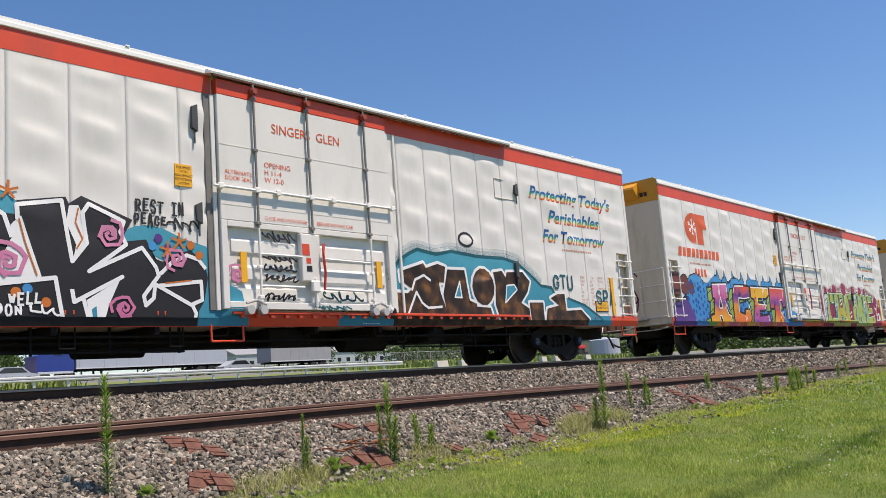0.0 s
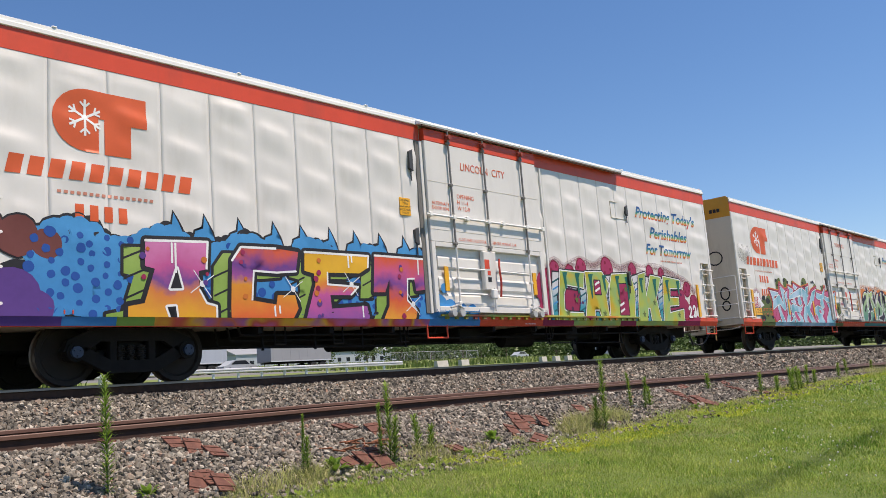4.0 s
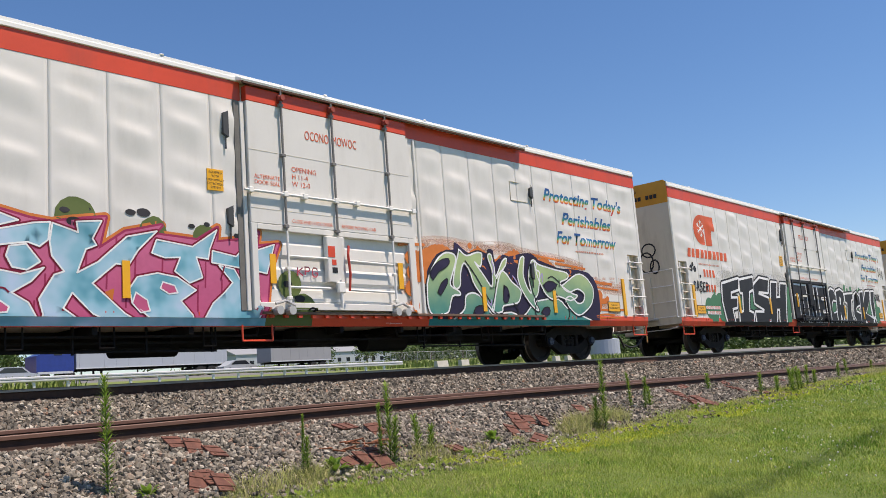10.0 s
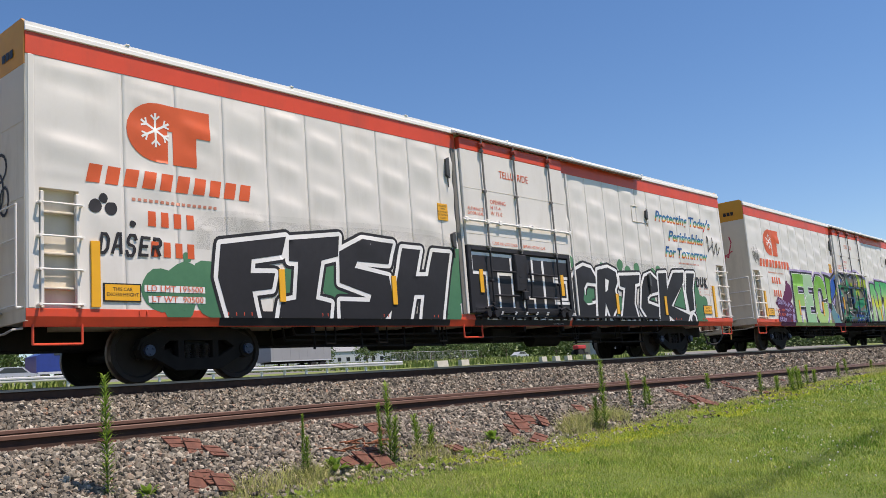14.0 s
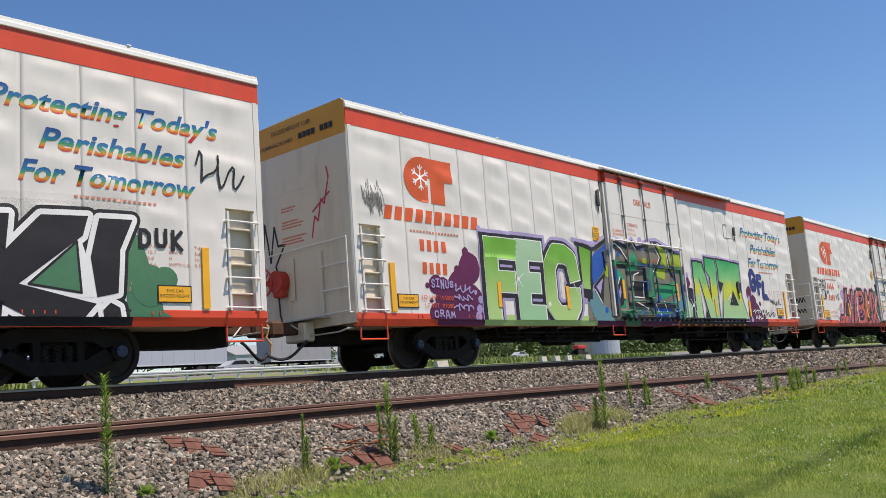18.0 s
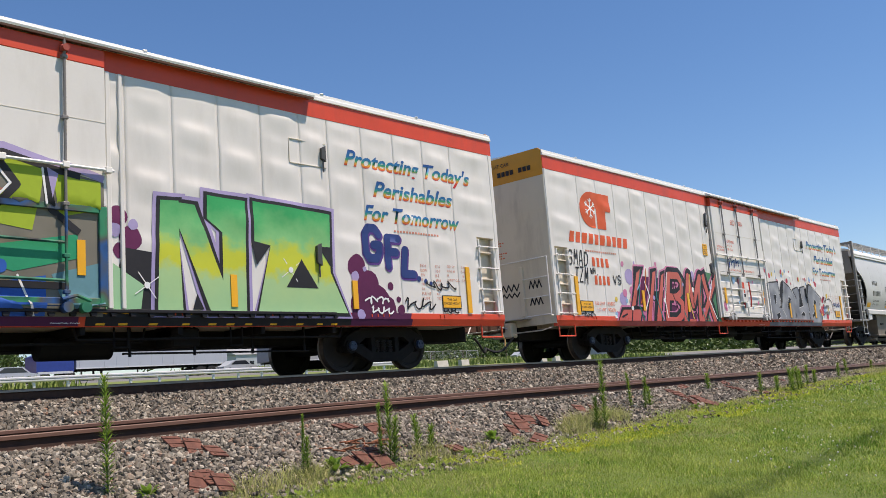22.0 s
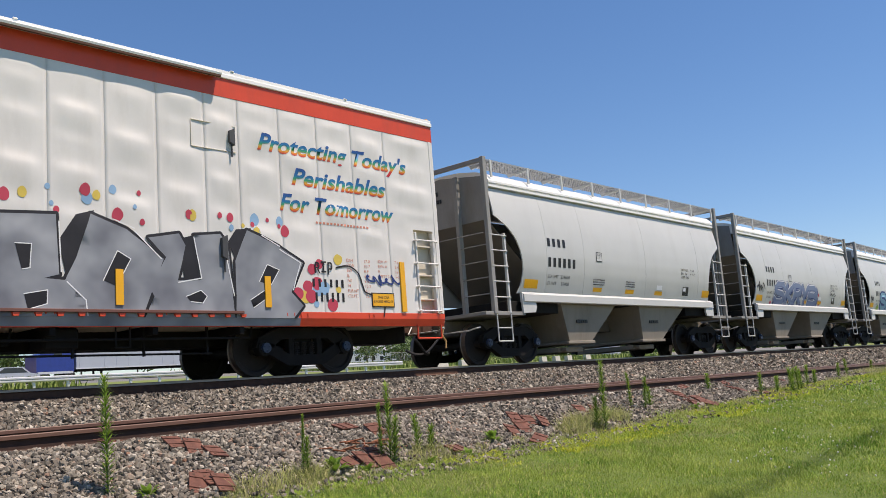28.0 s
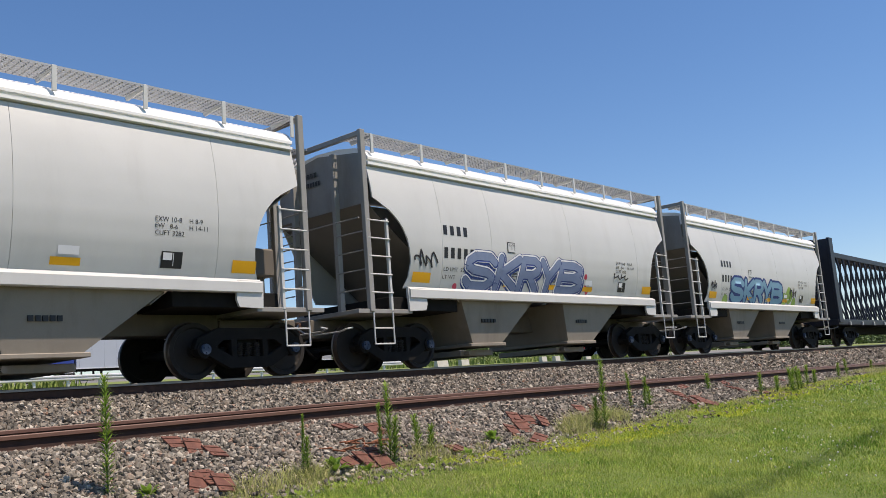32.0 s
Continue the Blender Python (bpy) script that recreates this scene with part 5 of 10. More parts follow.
# second car: candy letters on dotted blue; lime letters on crimson
flat(CAR_B, S_BLACK, 0.004, cloud(1.3, 9.0, lambda x: 2.22 + 0.13 * math.sin(x * 4.4), 0.19, 31))
flat(CAR_B, S_BLUE, 0.007, cloud(1.3, 9.05, lambda x: 2.18 + 0.13 * math.sin(x * 4.4), 0.19, 31), label="sky-blue sprayed cloud with darker dots")
for x in (3.35, 3.9, 4.55, 5.25, 5.85, 6.5, 7.1, 7.75, 8.4):
    fill(CAR_B, S_BLACK, 0.0035, "%.2f,2.15 %.2f,2.30 %.2f,2.36 %.2f,2.58 %.2f,2.44 %.2f,2.30 %.2f,2.15" % (x - 0.24, x - 0.20, x - 0.06, x - 0.02, x + 0.08, x + 0.17, x + 0.22))
    fill(CAR_B, S_BLUE, 0.0075, "%.2f,2.15 %.2f,2.28 %.2f,2.33 %.2f,2.53 %.2f,2.42 %.2f,2.28 %.2f,2.15" % (x - 0.21, x - 0.17, x - 0.03, x - 0.01, x + 0.06, x + 0.14, x + 0.19))
rnd_ = random.Random(5)
flat(CAR_B, S_DOT, 0.0095, [(1.2 + 0.21 * (k % 38) + rnd_.uniform(-0.05, 0.05), 0.98 + 0.20 * (k // 38) + rnd_.uniform(-0.04, 0.04) + 0.1 * (k % 2), rnd_.uniform(0.045, 0.08)) for k in range(38 * 6)], "graffiti_dots")
flat(CAR_B, S_BLACK, 0.006, [(0.55, 2.02, 0.36), (1.0, 2.0, 0.32), (1.4, 1.92, 0.24), (0.95, 1.25, 0.42), (0.5, 1.1, 0.4)])
flat(CAR_B, S_HAT, 0.010, [(0.55, 2.02, 0.33), (1.0, 2.0, 0.29), (1.4, 1.92, 0.21)], label="maroon sprayed blob")
flat(CAR_B, S_PURPLE, 0.011, [(0.95, 1.22, 0.38), (0.5, 1.1, 0.38), (1.25, 1.05, 0.25)], label="purple sprayed blob")
def moved(text, dx, dz):
    return " ".join("%.2f,%.2f" % (x + dx, z + dz) for x, z in trace(text))


block = ("2.86,2.07 3.94,2.12 3.90,1.68 3.76,1.65 3.77,1.35 3.89,1.15 4.07,1.11 4.06,0.78 2.55,0.78 2.57,1.08 2.83,1.13 3.01,1.65 2.85,1.68",
        "4.38,1.85 4.56,2.08 5.28,2.10 5.75,2.07 5.68,1.73 5.27,1.69 4.80,1.70 4.75,1.21 5.24,1.15 5.27,1.31 5.64,1.32 5.70,1.09 5.48,0.78 4.46,0.78 4.33,0.94",
        "5.89,2.08 7.42,2.10 7.38,1.87 7.16,1.76 6.39,1.74 6.38,1.53 7.12,1.51 6.92,1.35 6.43,1.34 6.45,1.10 7.31,1.16 7.36,0.96 7.27,0.78 5.81,0.78 6.10,1.52 6.08,1.71 5.87,1.75",
        "7.58,2.12 8.98,2.12 9.03,1.52 8.65,1.48 8.62,1.72 8.43,1.71 8.39,1.29 8.65,1.08 8.53,0.78 7.63,0.78 7.89,1.17 7.93,1.69 7.80,1.43 7.50,1.42")
for k, (line_, p_) in enumerate(zip(block, (S_CANDY_A, S_CANDY_C, S_CANDY_E, S_CANDY_T))):
    back = moved(line_, -0.34, -0.12)
    stroke(CAR_B, S_BLACK, 0.0115 + 0.0002 * k, back, 0.10, loop=True)
    fill(CAR_B, S_LIME, 0.0135 + 0.0002 * k, back, "graffiti_shadow", "lime sprayed block shadow with black stripes")
    for q_ in range(3):
        (x0, z0) = trace(line_)[0]
        stroke(CAR_B, S_BLACK, 0.0150, "%.2f,%.2f %.2f,%.2f" % (x0 - 0.34, z0 - 0.28 - 0.30 * q_, x0 - 0.02, z0 - 0.14 - 0.30 * q_), 0.03, "graffiti_line")
    stroke(CAR_B, S_BLACK, 0.0165 + 0.0002 * k, line_, 0.15, loop=True)
    fill(CAR_B, p_, 0.0195, line_, "graffiti_letter", "candy-coloured sprayed block letter")
    stroke(CAR_B, S_WHITE, 0.0212, " ".join(line_.split()[:3]), 0.04)
    stroke(CAR_B, S_WHITE, 0.0212, " ".join(line_.split()[4:8]), 0.035)
for line_ in ("3.26,1.36 3.38,1.67 3.46,1.37",
        "3.20,1.08 3.34,1.09 3.37,0.78 3.30,0.78"):
    stroke(CAR_B, S_WHITE, 0.0212, line_, 0.07, loop=True)
    fill(CAR_B, S_BLACK, 0.0222, line_)
for x, z0, z1 in ((3.3, 2.05, 1.75), (3.36, 2.05, 1.6), (5.2, 1.12, 0.95), (5.3, 1.12, 1.0), (6.9, 2.08, 1.85), (6.98, 2.08, 1.95), (7.2, 1.15, 0.95), (8.75, 2.1, 1.8)):
    stroke(CAR_B, S_WHITE, 0.0230, "%.2f,%.2f %.2f,%.2f" % (x, z0, x, z1), 0.035, "graffiti_drip")
for k, (p, s) in enumerate(((S_PURPLE, 1), (S_ORANGE, 2), (S_MAGENTA, 3))):
    rr = random.Random(s)
    flat(CAR_B, p, 0.0245 + 0.0006 * k, [(x + rr.uniform(-0.05, 0.05), rr.uniform(0.95, 2.0), rr.uniform(0.03, 0.06)) for x in (2.85, 3.9, 4.6, 4.62, 6.12, 6.15, 6.18, 8.25, 8.28)], "graffiti_dots")
for x, z in ((3.82, 1.45), (5.6, 1.42), (6.95, 1.55), (8.55, 1.22)):
    flare(CAR_B, x, z, 0.26)
flat(CAR_B, S_BLUE, 0.004, [(9.3, 1.2, 0.24), (9.6, 1.12, 0.22), (9.95, 1.08, 0.2), (10.3, 1.06, 0.18), (9.45, 1.55, 0.1)])
flat(CAR_B, S_MAGENTA, 0.005, cloud(12.95, 21.2, lambda x: 1.98 + 0.10 * abs(math.sin((x - 12.6) * 1.28)) - 0.9 * smooth_step(19.6, 20.6, x) - 0.35 * smooth_step(20.4, 21.2, x), 0.24, 41), label="crimson sprayed cloud")
rr = random.Random(9)
flat(CAR_B, S_PLUM, 0.008, [(rr.uniform(13.0, 21.0), rr.uniform(1.0, 2.3), rr.uniform(0.03, 0.06)) for _ in range(1)] + [(13.1 + 0.36 * k, 1.05 + 0.16 * ((k * 5) % 7), 0.05) for k in range(20)], "graffiti_dots")
block = ("13.54,0.88 13.75,2.12 14.80,2.10 14.73,1.73 13.99,1.79 13.84,1.56 13.81,1.17 13.98,1.11 14.63,1.10 14.59,0.89",
         "14.86,2.13 15.67,2.16 15.96,1.88 15.77,1.56 15.85,0.89 15.51,0.89 15.39,1.20 15.18,1.20 15.13,0.89 14.71,0.89 14.89,1.53",
         "16.13,2.12 17.11,2.19 17.26,1.72 17.13,0.90 15.89,0.89 15.96,1.75",
         "17.52,2.17 17.87,2.24 17.86,1.59 18.21,2.18 18.77,2.14 18.42,1.58 18.57,0.90 18.05,0.90 18.02,1.28 17.91,1.28 17.78,0.90 17.35,0.90",
         "18.93,2.18 19.93,2.11 19.94,1.88 19.27,1.86 19.23,1.59 19.75,1.59 19.72,1.39 19.16,1.36 19.14,1.15 20.00,1.26 19.97,0.91 18.75,0.90")
for k, line_ in enumerate(block):
    back = moved(line_, -0.30, -0.05)
    stroke(CAR_B, S_BLACK, 0.0095 + 0.0002 * k, back, 0.08, loop=True)
    fill(CAR_B, S_STRIPE, 0.0115 + 0.0002 * k, back, "graffiti_shadow", "white to teal sprayed block shadow with stripes")
    (x0, z0) = trace(line_)[0 if k else 1]
    for q_ in range(5):
        stroke(CAR_B, (S_TEAL_DK, S_BLUE)[q_ % 2], 0.0130, "%.2f,%.2f %.2f,%.2f" % (x0 - 0.34, z0 - 0.30 - 0.17 * q_, x0 + 0.02, z0 - 0.16 - 0.17 * q_), 0.04, "graffiti_line")
    stroke(CAR_B, S_BLACK, 0.0150 + 0.0002 * k, line_, 0.11, loop=True)
    stroke(CAR_B, S_WHITE, 0.0172, line_, 0.05, loop=True)
    fill(CAR_B, S_LIMEPATCH, 0.0195, line_, "graffiti_letter", "lime and yellow sprayed block letter")
for line_ in ("15.24,1.93 15.51,1.93 15.53,1.59 15.25,1.59",
              "16.46,1.88 16.85,1.90 16.86,1.08 16.40,1.08"):
    stroke(CAR_B, S_BLACK, 0.0205, line_, 0.06, loop=True)
    fill(CAR_B, S_MAGENTA, 0.0216, line_)
    for q_ in range(2):
        (x0, z0) = trace(line_)[3]
        stroke(CAR_B, S_WHITE, 0.0228, "%.2f,%.2f %.2f,%.2f" % (x0 + 0.04, z0 + 0.08 + 0.16 * q_, x0 + 0.24, z0 + 0.16 + 0.16 * q_), 0.06, "graffiti_line")
rr = random.Random(23)
flat(CAR_B, S_PLUM, 0.0142, [(14.1 + 0.11 * k, 1.25 + 0.5 * rr.random(), rr.uniform(0.03, 0.05)) for k in range(6)], "graffiti_dots")
for k, x in enumerate((13.95, 14.5, 15.1, 15.75, 16.4, 16.9, 17.65, 18.4, 19.15, 19.8)):
    flat(CAR_B, S_DKGREEN, 0.0235, [((x - 0.11, 2.08), (x + 0.12, 2.10), (x + 0.05, 1.98), (x + 0.045, 1.72 - 0.1 * (k % 3)), (x - 0.02, 1.66 - 0.1 * (k % 3)), (x - 0.05, 1.80))], "graffiti_drip")
    z = 1.1 + 0.33 * (k % 3)
    flat(CAR_B, S_OLIVE, 0.0235, [tuple((x - 0.4 * (k % 2) * 0.3 + q * math.cos(a * 0.628 + 0.3), z + q * math.sin(a * 0.628 + 0.3)) for a, q in zip(range(10), [0.11, 0.045] * 5))], "graffiti_star")
for k, (x, z, r) in enumerate(((13.29, 1.92, 0.26), (13.55, 2.12, 0.24), (13.06, 1.66, 0.22), (14.72, 2.22, 0.26), (15.95, 2.28, 0.30), (17.25, 2.28, 0.22), (18.21, 2.26, 0.22), (18.85, 2.24, 0.20), (20.36, 1.86, 0.24), (20.72, 1.48, 0.26), (20.45, 1.2, 0.24), (14.2, 2.1, 0.2))):
    flat(CAR_B, S_CRIMSON, 0.0062 + 0.0001 * k, [(x, z, r)], "graffiti_bubble")
    flat(CAR_B, S_MAGENTA, 0.0076 + 0.0001 * k, [(x, z, r - 0.035)], "graffiti_bubble", "crimson sprayed bubble with dark spots")
    for q_ in range(3):
        flat(CAR_B, S_CRIMSON, 0.0092, [(x + 0.55 * r * math.cos(2.1 * q_ + k), z + 0.5 * r * math.sin(2.1 * q_ + k), 0.045)], "graffiti_dot")
thin_word(CAR_B, "22", 20.3, 20.85, 1.02, 1.38, S_WHITE, 0.07, 0.012)
sill_paint(CAR_B, [(0.1, 1.6, S_PURPLE), (1.6, 2.4, S_BLUE), (2.4, 3.0, S_LIME), (3.0, 9.0, S_CANDY), (9.0, 10.6, S_BLUE), (12.9, 14.2, S_MAGENTA), (14.2, 16.4, S_LIMEPATCH), (16.4, 17.2, S_MAGENTA), (17.2, 19.6, S_LIMEPATCH), (19.6, 21.0, S_MAGENTA)])

haze(CAR_B, M_CRIMSON, "12.95,1.75 13.2,2.12 13.6,2.34 14.0,2.2 14.7,2.42 15.3,2.3 15.95,2.52 16.6,2.3 17.25,2.44 17.8,2.34 18.3,2.42 18.9,2.40 19.8,2.2 20.4,2.06 20.9,1.75", 0.24)

# third car: ice-blue letters on olive; green to teal letters on orange
flat(CAR_C, S_OLIVE, 0.004, [(2.0, 1.35, 0.42), (2.45, 1.5, 0.4), (1.75, 1.1, 0.25), (2.4, 1.1, 0.3), (3.5, 2.22, 0.28), (4.25, 2.3, 0.24), (5.0, 2.28, 0.2), (6.2, 2.33, 0.3), (7.4, 2.2, 0.25), (8.3, 2.15, 0.25), (9.9, 1.5, 0.25), (10.2, 1.1, 0.25)], label="olive sprayed blobs with black spots")
rr = random.Random(12)
flat(CAR_C, S_BLACK, 0.007, [(1.95, 1.75, 0.09, 1.8), (2.3, 1.65, 0.1, 1.9), (2.55, 1.45, 0.05, 1.4), (1.75, 1.05, 0.1, 2.0), (2.15, 1.15, 0.05, 1.5), (2.6, 1.1, 0.06, 1.6)] + [(x + rr.uniform(-0.2, 0.2), 2.35 + rr.uniform(-0.1, 0.15), rr.uniform(0.03, 0.07), 1.7) for x in (3.3, 3.55, 4.2, 4.4, 5.0, 6.0, 6.2, 6.4, 7.2, 7.4, 8.2, 8.4, 8.8)] + [(9.85, 1.5, 0.06, 1.6), (10.1, 1.25, 0.07, 1.6), (10.35, 1.05, 0.06, 1.6)], "graffiti_dots")
field_ = "2.49,2.07 3.30,2.02 3.47,2.02 3.56,2.33 4.13,2.10 4.33,2.16 4.39,2.27 4.85,2.19 5.00,2.38 5.54,2.26 5.86,2.23 6.12,2.28 6.64,2.37 6.52,1.89 6.94,2.18 7.23,2.25 7.54,2.33 7.40,2.18 8.14,2.14 8.52,2.37 8.49,2.13 8.88,2.19 9.29,2.35 9.25,2.11 9.70,2.17 9.48,1.69 9.35,0.78 2.82,0.78 2.94,0.94 2.66,1.15 2.75,1.62"
wild = ("2.56,2.03 3.34,1.98 3.29,1.89 2.92,1.83 2.92,1.71 3.40,1.92 3.75,1.59 3.58,2.22 4.07,2.05 3.88,1.99 3.97,1.40 3.80,1.33 3.38,1.57 3.23,1.53 2.70,1.36 2.77,1.62 2.69,1.87",
        "3.15,1.46 3.33,1.55 3.54,1.21 3.86,0.81 3.75,0.78 3.20,0.78 2.92,0.92 3.21,1.01 3.35,0.86 3.38,0.94 3.27,1.20",
        "3.96,1.93 4.27,2.06 4.17,1.82 4.38,1.64 4.45,1.51 4.36,1.23 4.18,0.94 4.46,0.99 4.56,1.09 4.42,1.15 4.53,1.25 4.67,1.19 4.71,1.03 4.56,0.81 4.22,0.78 3.61,0.78 3.86,0.95 4.06,1.22 4.10,1.59",
        "4.51,1.54 4.72,1.61 5.07,1.55 5.43,1.49 5.74,1.59 5.57,1.40 5.31,1.24 5.53,1.11 5.66,0.86 5.64,0.78 4.90,0.78 4.77,0.86 4.76,1.09 4.63,1.23 4.48,1.28 4.46,1.41",
        "4.38,2.23 4.89,2.13 4.86,2.04 4.55,1.98 4.53,1.92 5.60,2.20 5.83,2.23 5.80,1.98 5.68,1.88 5.52,1.93 5.27,1.89 4.97,1.83 4.39,1.76 4.37,1.82 4.52,2.07",
        "5.00,2.35 5.40,2.22 5.13,2.13 5.00,2.16",
        "5.28,1.86 5.50,1.90 5.69,1.67 5.51,1.55 5.32,1.58 5.24,1.73",
        "4.78,1.79 4.94,1.80 5.08,1.59 4.81,1.63 4.55,1.66 4.53,1.72 4.73,1.72",
        "5.86,2.22 6.22,2.11 6.19,2.26 6.57,2.31 6.43,2.04 6.49,1.95 6.33,1.88 6.20,1.54 6.51,1.71 6.96,2.11 7.45,2.23 7.13,1.92 6.97,1.68 6.78,1.70 6.42,1.40 6.91,0.97 7.26,0.78 6.81,0.78 6.42,0.97 6.13,1.26 6.00,1.04 6.28,0.84 6.13,0.78 5.69,0.78 5.72,0.96 5.67,1.16 5.88,1.50 6.02,1.55 5.85,1.76 5.82,1.96",
        "7.44,2.10 8.05,2.03 8.50,2.33 8.36,2.01 8.33,1.85 8.11,1.87 8.21,1.55 7.98,1.46 7.73,1.63 7.83,1.85 7.57,1.83 7.35,1.89",
        "7.11,1.52 7.44,1.59 7.77,1.54 8.09,1.35 7.82,1.18 8.02,0.96 8.05,0.78 7.38,0.78 7.29,0.92 7.02,1.13 6.98,1.34",
        "8.41,1.99 8.85,1.92 9.25,2.29 9.20,2.03 9.60,2.16 9.42,1.66 8.91,1.74 8.39,1.80",
        "8.52,1.76 8.81,1.71 8.98,1.44 9.22,1.31 9.31,0.99 9.16,0.78 8.14,0.78 8.39,1.15 8.60,1.32 8.77,1.49")
stroke(CAR_C, S_AMBER, 0.006, field_, 0.15, loop=True)
stroke(CAR_C, S_MAGENTA, 0.0085, field_, 0.07, loop=True)
fill(CAR_C, S_PINK_DEEP, 0.0105, field_, label="deep pink sprayed shading with dark drips")
for k in range(44):
    x, z = 2.8 + k * 0.148, 1.0 + 1.0 * ((k * 0.37) % 1.0)
    stroke(CAR_C, S_MAGENTA, 0.0122, "%.2f,%.2f %.2f,%.2f" % (x, z + 0.1, x - 0.02, z - 0.30), 0.028, "graffiti_line")
for line_ in wild:
    stroke(CAR_C, S_CRIMSON, 0.0135, line_, 0.075, loop=True)
    fill(CAR_C, S_ICE, 0.0165, line_, "graffiti_letter", "ice-blue sprayed letter with pink shading")
    stroke(CAR_C, S_WHITE, 0.0185, line_, 0.024, loop=True)
for line_ in ("4.77,1.32 4.96,1.33 5.08,1.19 5.28,1.05 5.25,0.98 5.03,0.96 4.87,1.07 4.76,1.23",
        "7.52,1.46 7.72,1.41 7.77,1.30 7.62,1.28 7.48,1.36",
        "7.08,1.29 7.26,1.18 7.30,1.02 7.15,0.99 7.02,1.13"):
    fill(CAR_C, S_PINK_DEEP, 0.0193, line_)
    stroke(CAR_C, S_WHITE, 0.0207, line_, 0.022, loop=True)
for line_ in ("4.62,1.06 4.50,1.10 4.56,1.18", "8.55,1.55 8.62,1.75 8.58,1.62", "5.05,1.28 5.20,1.30 5.28,1.24"):
    stroke(CAR_C, S_CRIMSON, 0.0205, rounded(line_), 0.025, "graffiti_line")
for line_ in ("5.46,1.62 5.52,1.72 5.60,1.6", "6.6,1.28 6.75,1.34 6.72,1.16", "3.55,1.05 3.65,1.0 3.6,0.92", "4.83,1.68 5.0,1.62 4.9,1.58"):
    fill(CAR_C, S_ORANGE, 0.0150, line_)
flat(CAR_C, S_AMBER, 0.004, cloud(13.0, 19.4, lambda x: 2.36 - 0.30 * smooth_step(16.5, 19.4, x) + 0.09 * math.sin(x * 5.1), 0.13, 51, 1.7) + [(12.9, 1.5, 0.16), (13.0, 1.2, 0.16), (19.75, 1.3, 0.16), (19.85, 1.55, 0.14), (14.85, 2.5, 0.07), (15.1, 2.46, 0.05), (16.4, 2.46, 0.06), (17.3, 2.40, 0.05)], label="burnt-orange sprayed splashes")
for line_, w_ in (("19.4,1.95 19.9,1.88 20.5,1.86", 0.07), ("19.6,1.78 20.2,1.74 20.8,1.72", 0.045), ("19.6,1.4 20.1,1.42 20.25,1.5", 0.14), ("19.7,1.2 20.3,1.19 21.1,1.21", 0.06), ("19.6,1.05 20.1,1.08 20.5,1.06", 0.05), ("19.5,0.98 20.2,1.0 20.75,0.99", 0.04), ("13.4,2.42 12.9,2.40 12.6,2.36", 0.06), ("13.2,2.2 12.8,2.15", 0.08), ("18.0,2.28 18.7,2.24 19.3,2.20", 0.06), ("17.0,2.44 17.8,2.38 18.4,2.36", 0.05)):
    stroke(CAR_C, S_AMBER, 0.0055, rounded(line_), w_, "graffiti_line")
field_ = rounded("13.35,1.63 13.47,1.95 13.75,2.24 14.09,2.37 14.30,2.38 14.33,2.53 14.45,2.51 14.81,2.31 15.17,2.40 15.38,2.36 15.42,2.46 15.61,2.44 15.67,2.19 15.97,2.38 16.18,2.34 16.62,2.43 17.05,2.46 17.30,2.33 18.04,2.18 18.56,2.17 19.39,2.12 19.75,1.83 19.83,1.40 19.73,0.97 19.26,0.78 13.81,0.78 13.81,0.97 13.48,0.96 13.33,1.24", 2)
fill(CAR_C, S_VIOLET, 0.0075, field_, label="dark violet sprayed shadow of the letters")
swirl = ("13.41,1.63 13.52,1.87 13.75,2.14 14.04,2.30 14.30,2.27 14.32,2.11 14.20,1.87 14.11,1.63 14.37,1.51 14.39,1.43 14.15,1.40 14.00,1.09 13.81,1.03 13.50,1.02 13.39,1.24",
        "14.45,2.39 14.68,2.27 15.03,2.36 15.21,2.33 15.13,2.06 14.95,2.15 15.25,1.85 15.48,1.64 15.52,2.00 15.40,2.30 15.52,2.34 15.60,2.09 15.64,1.87 15.91,2.21 16.07,2.29 16.01,2.12 15.79,1.91 15.59,1.47 15.47,1.12 15.34,1.20 15.14,1.41 14.87,1.70 14.76,1.95 14.58,2.11 14.46,1.89 14.42,1.64 14.29,1.56 14.20,1.67 14.30,2.00",
        "15.64,1.81 15.85,2.00 16.03,1.94 16.19,1.77 16.49,1.61 16.49,1.46 16.34,1.30 15.84,1.23 15.77,1.10 15.43,1.10 15.56,1.43",
        "16.47,2.06 16.61,2.33 16.75,2.34 16.66,1.98 16.76,1.68 16.91,1.54 16.85,1.89 17.02,2.29 17.21,2.26 17.17,2.10 17.31,2.00 17.16,1.53 16.99,1.38 17.14,1.14 16.89,1.26 16.57,1.58 16.44,1.83",
        "17.11,2.31 17.32,2.21 17.91,2.12 18.42,2.07 18.43,1.93 18.09,1.80 18.57,1.58 18.81,1.52 18.50,1.40 17.99,1.49 17.73,1.42 17.47,1.54 17.33,1.73 17.21,1.91",
        "18.17,1.74 18.82,2.04 19.24,2.00 19.54,1.72 19.44,1.37 19.14,1.16 18.77,1.05 18.43,1.23 18.28,1.42 18.53,1.50 18.79,1.34 19.04,1.38 19.13,1.57 18.86,1.69 18.52,1.61 18.32,1.63",
        "13.93,0.78 14.13,0.92 14.51,1.14 14.59,1.42 14.91,1.48 15.28,1.27 15.41,1.05 16.12,1.09 16.50,0.99 16.96,1.29 17.27,1.38 17.98,1.42 18.35,1.20 19.01,1.01 19.26,0.78")
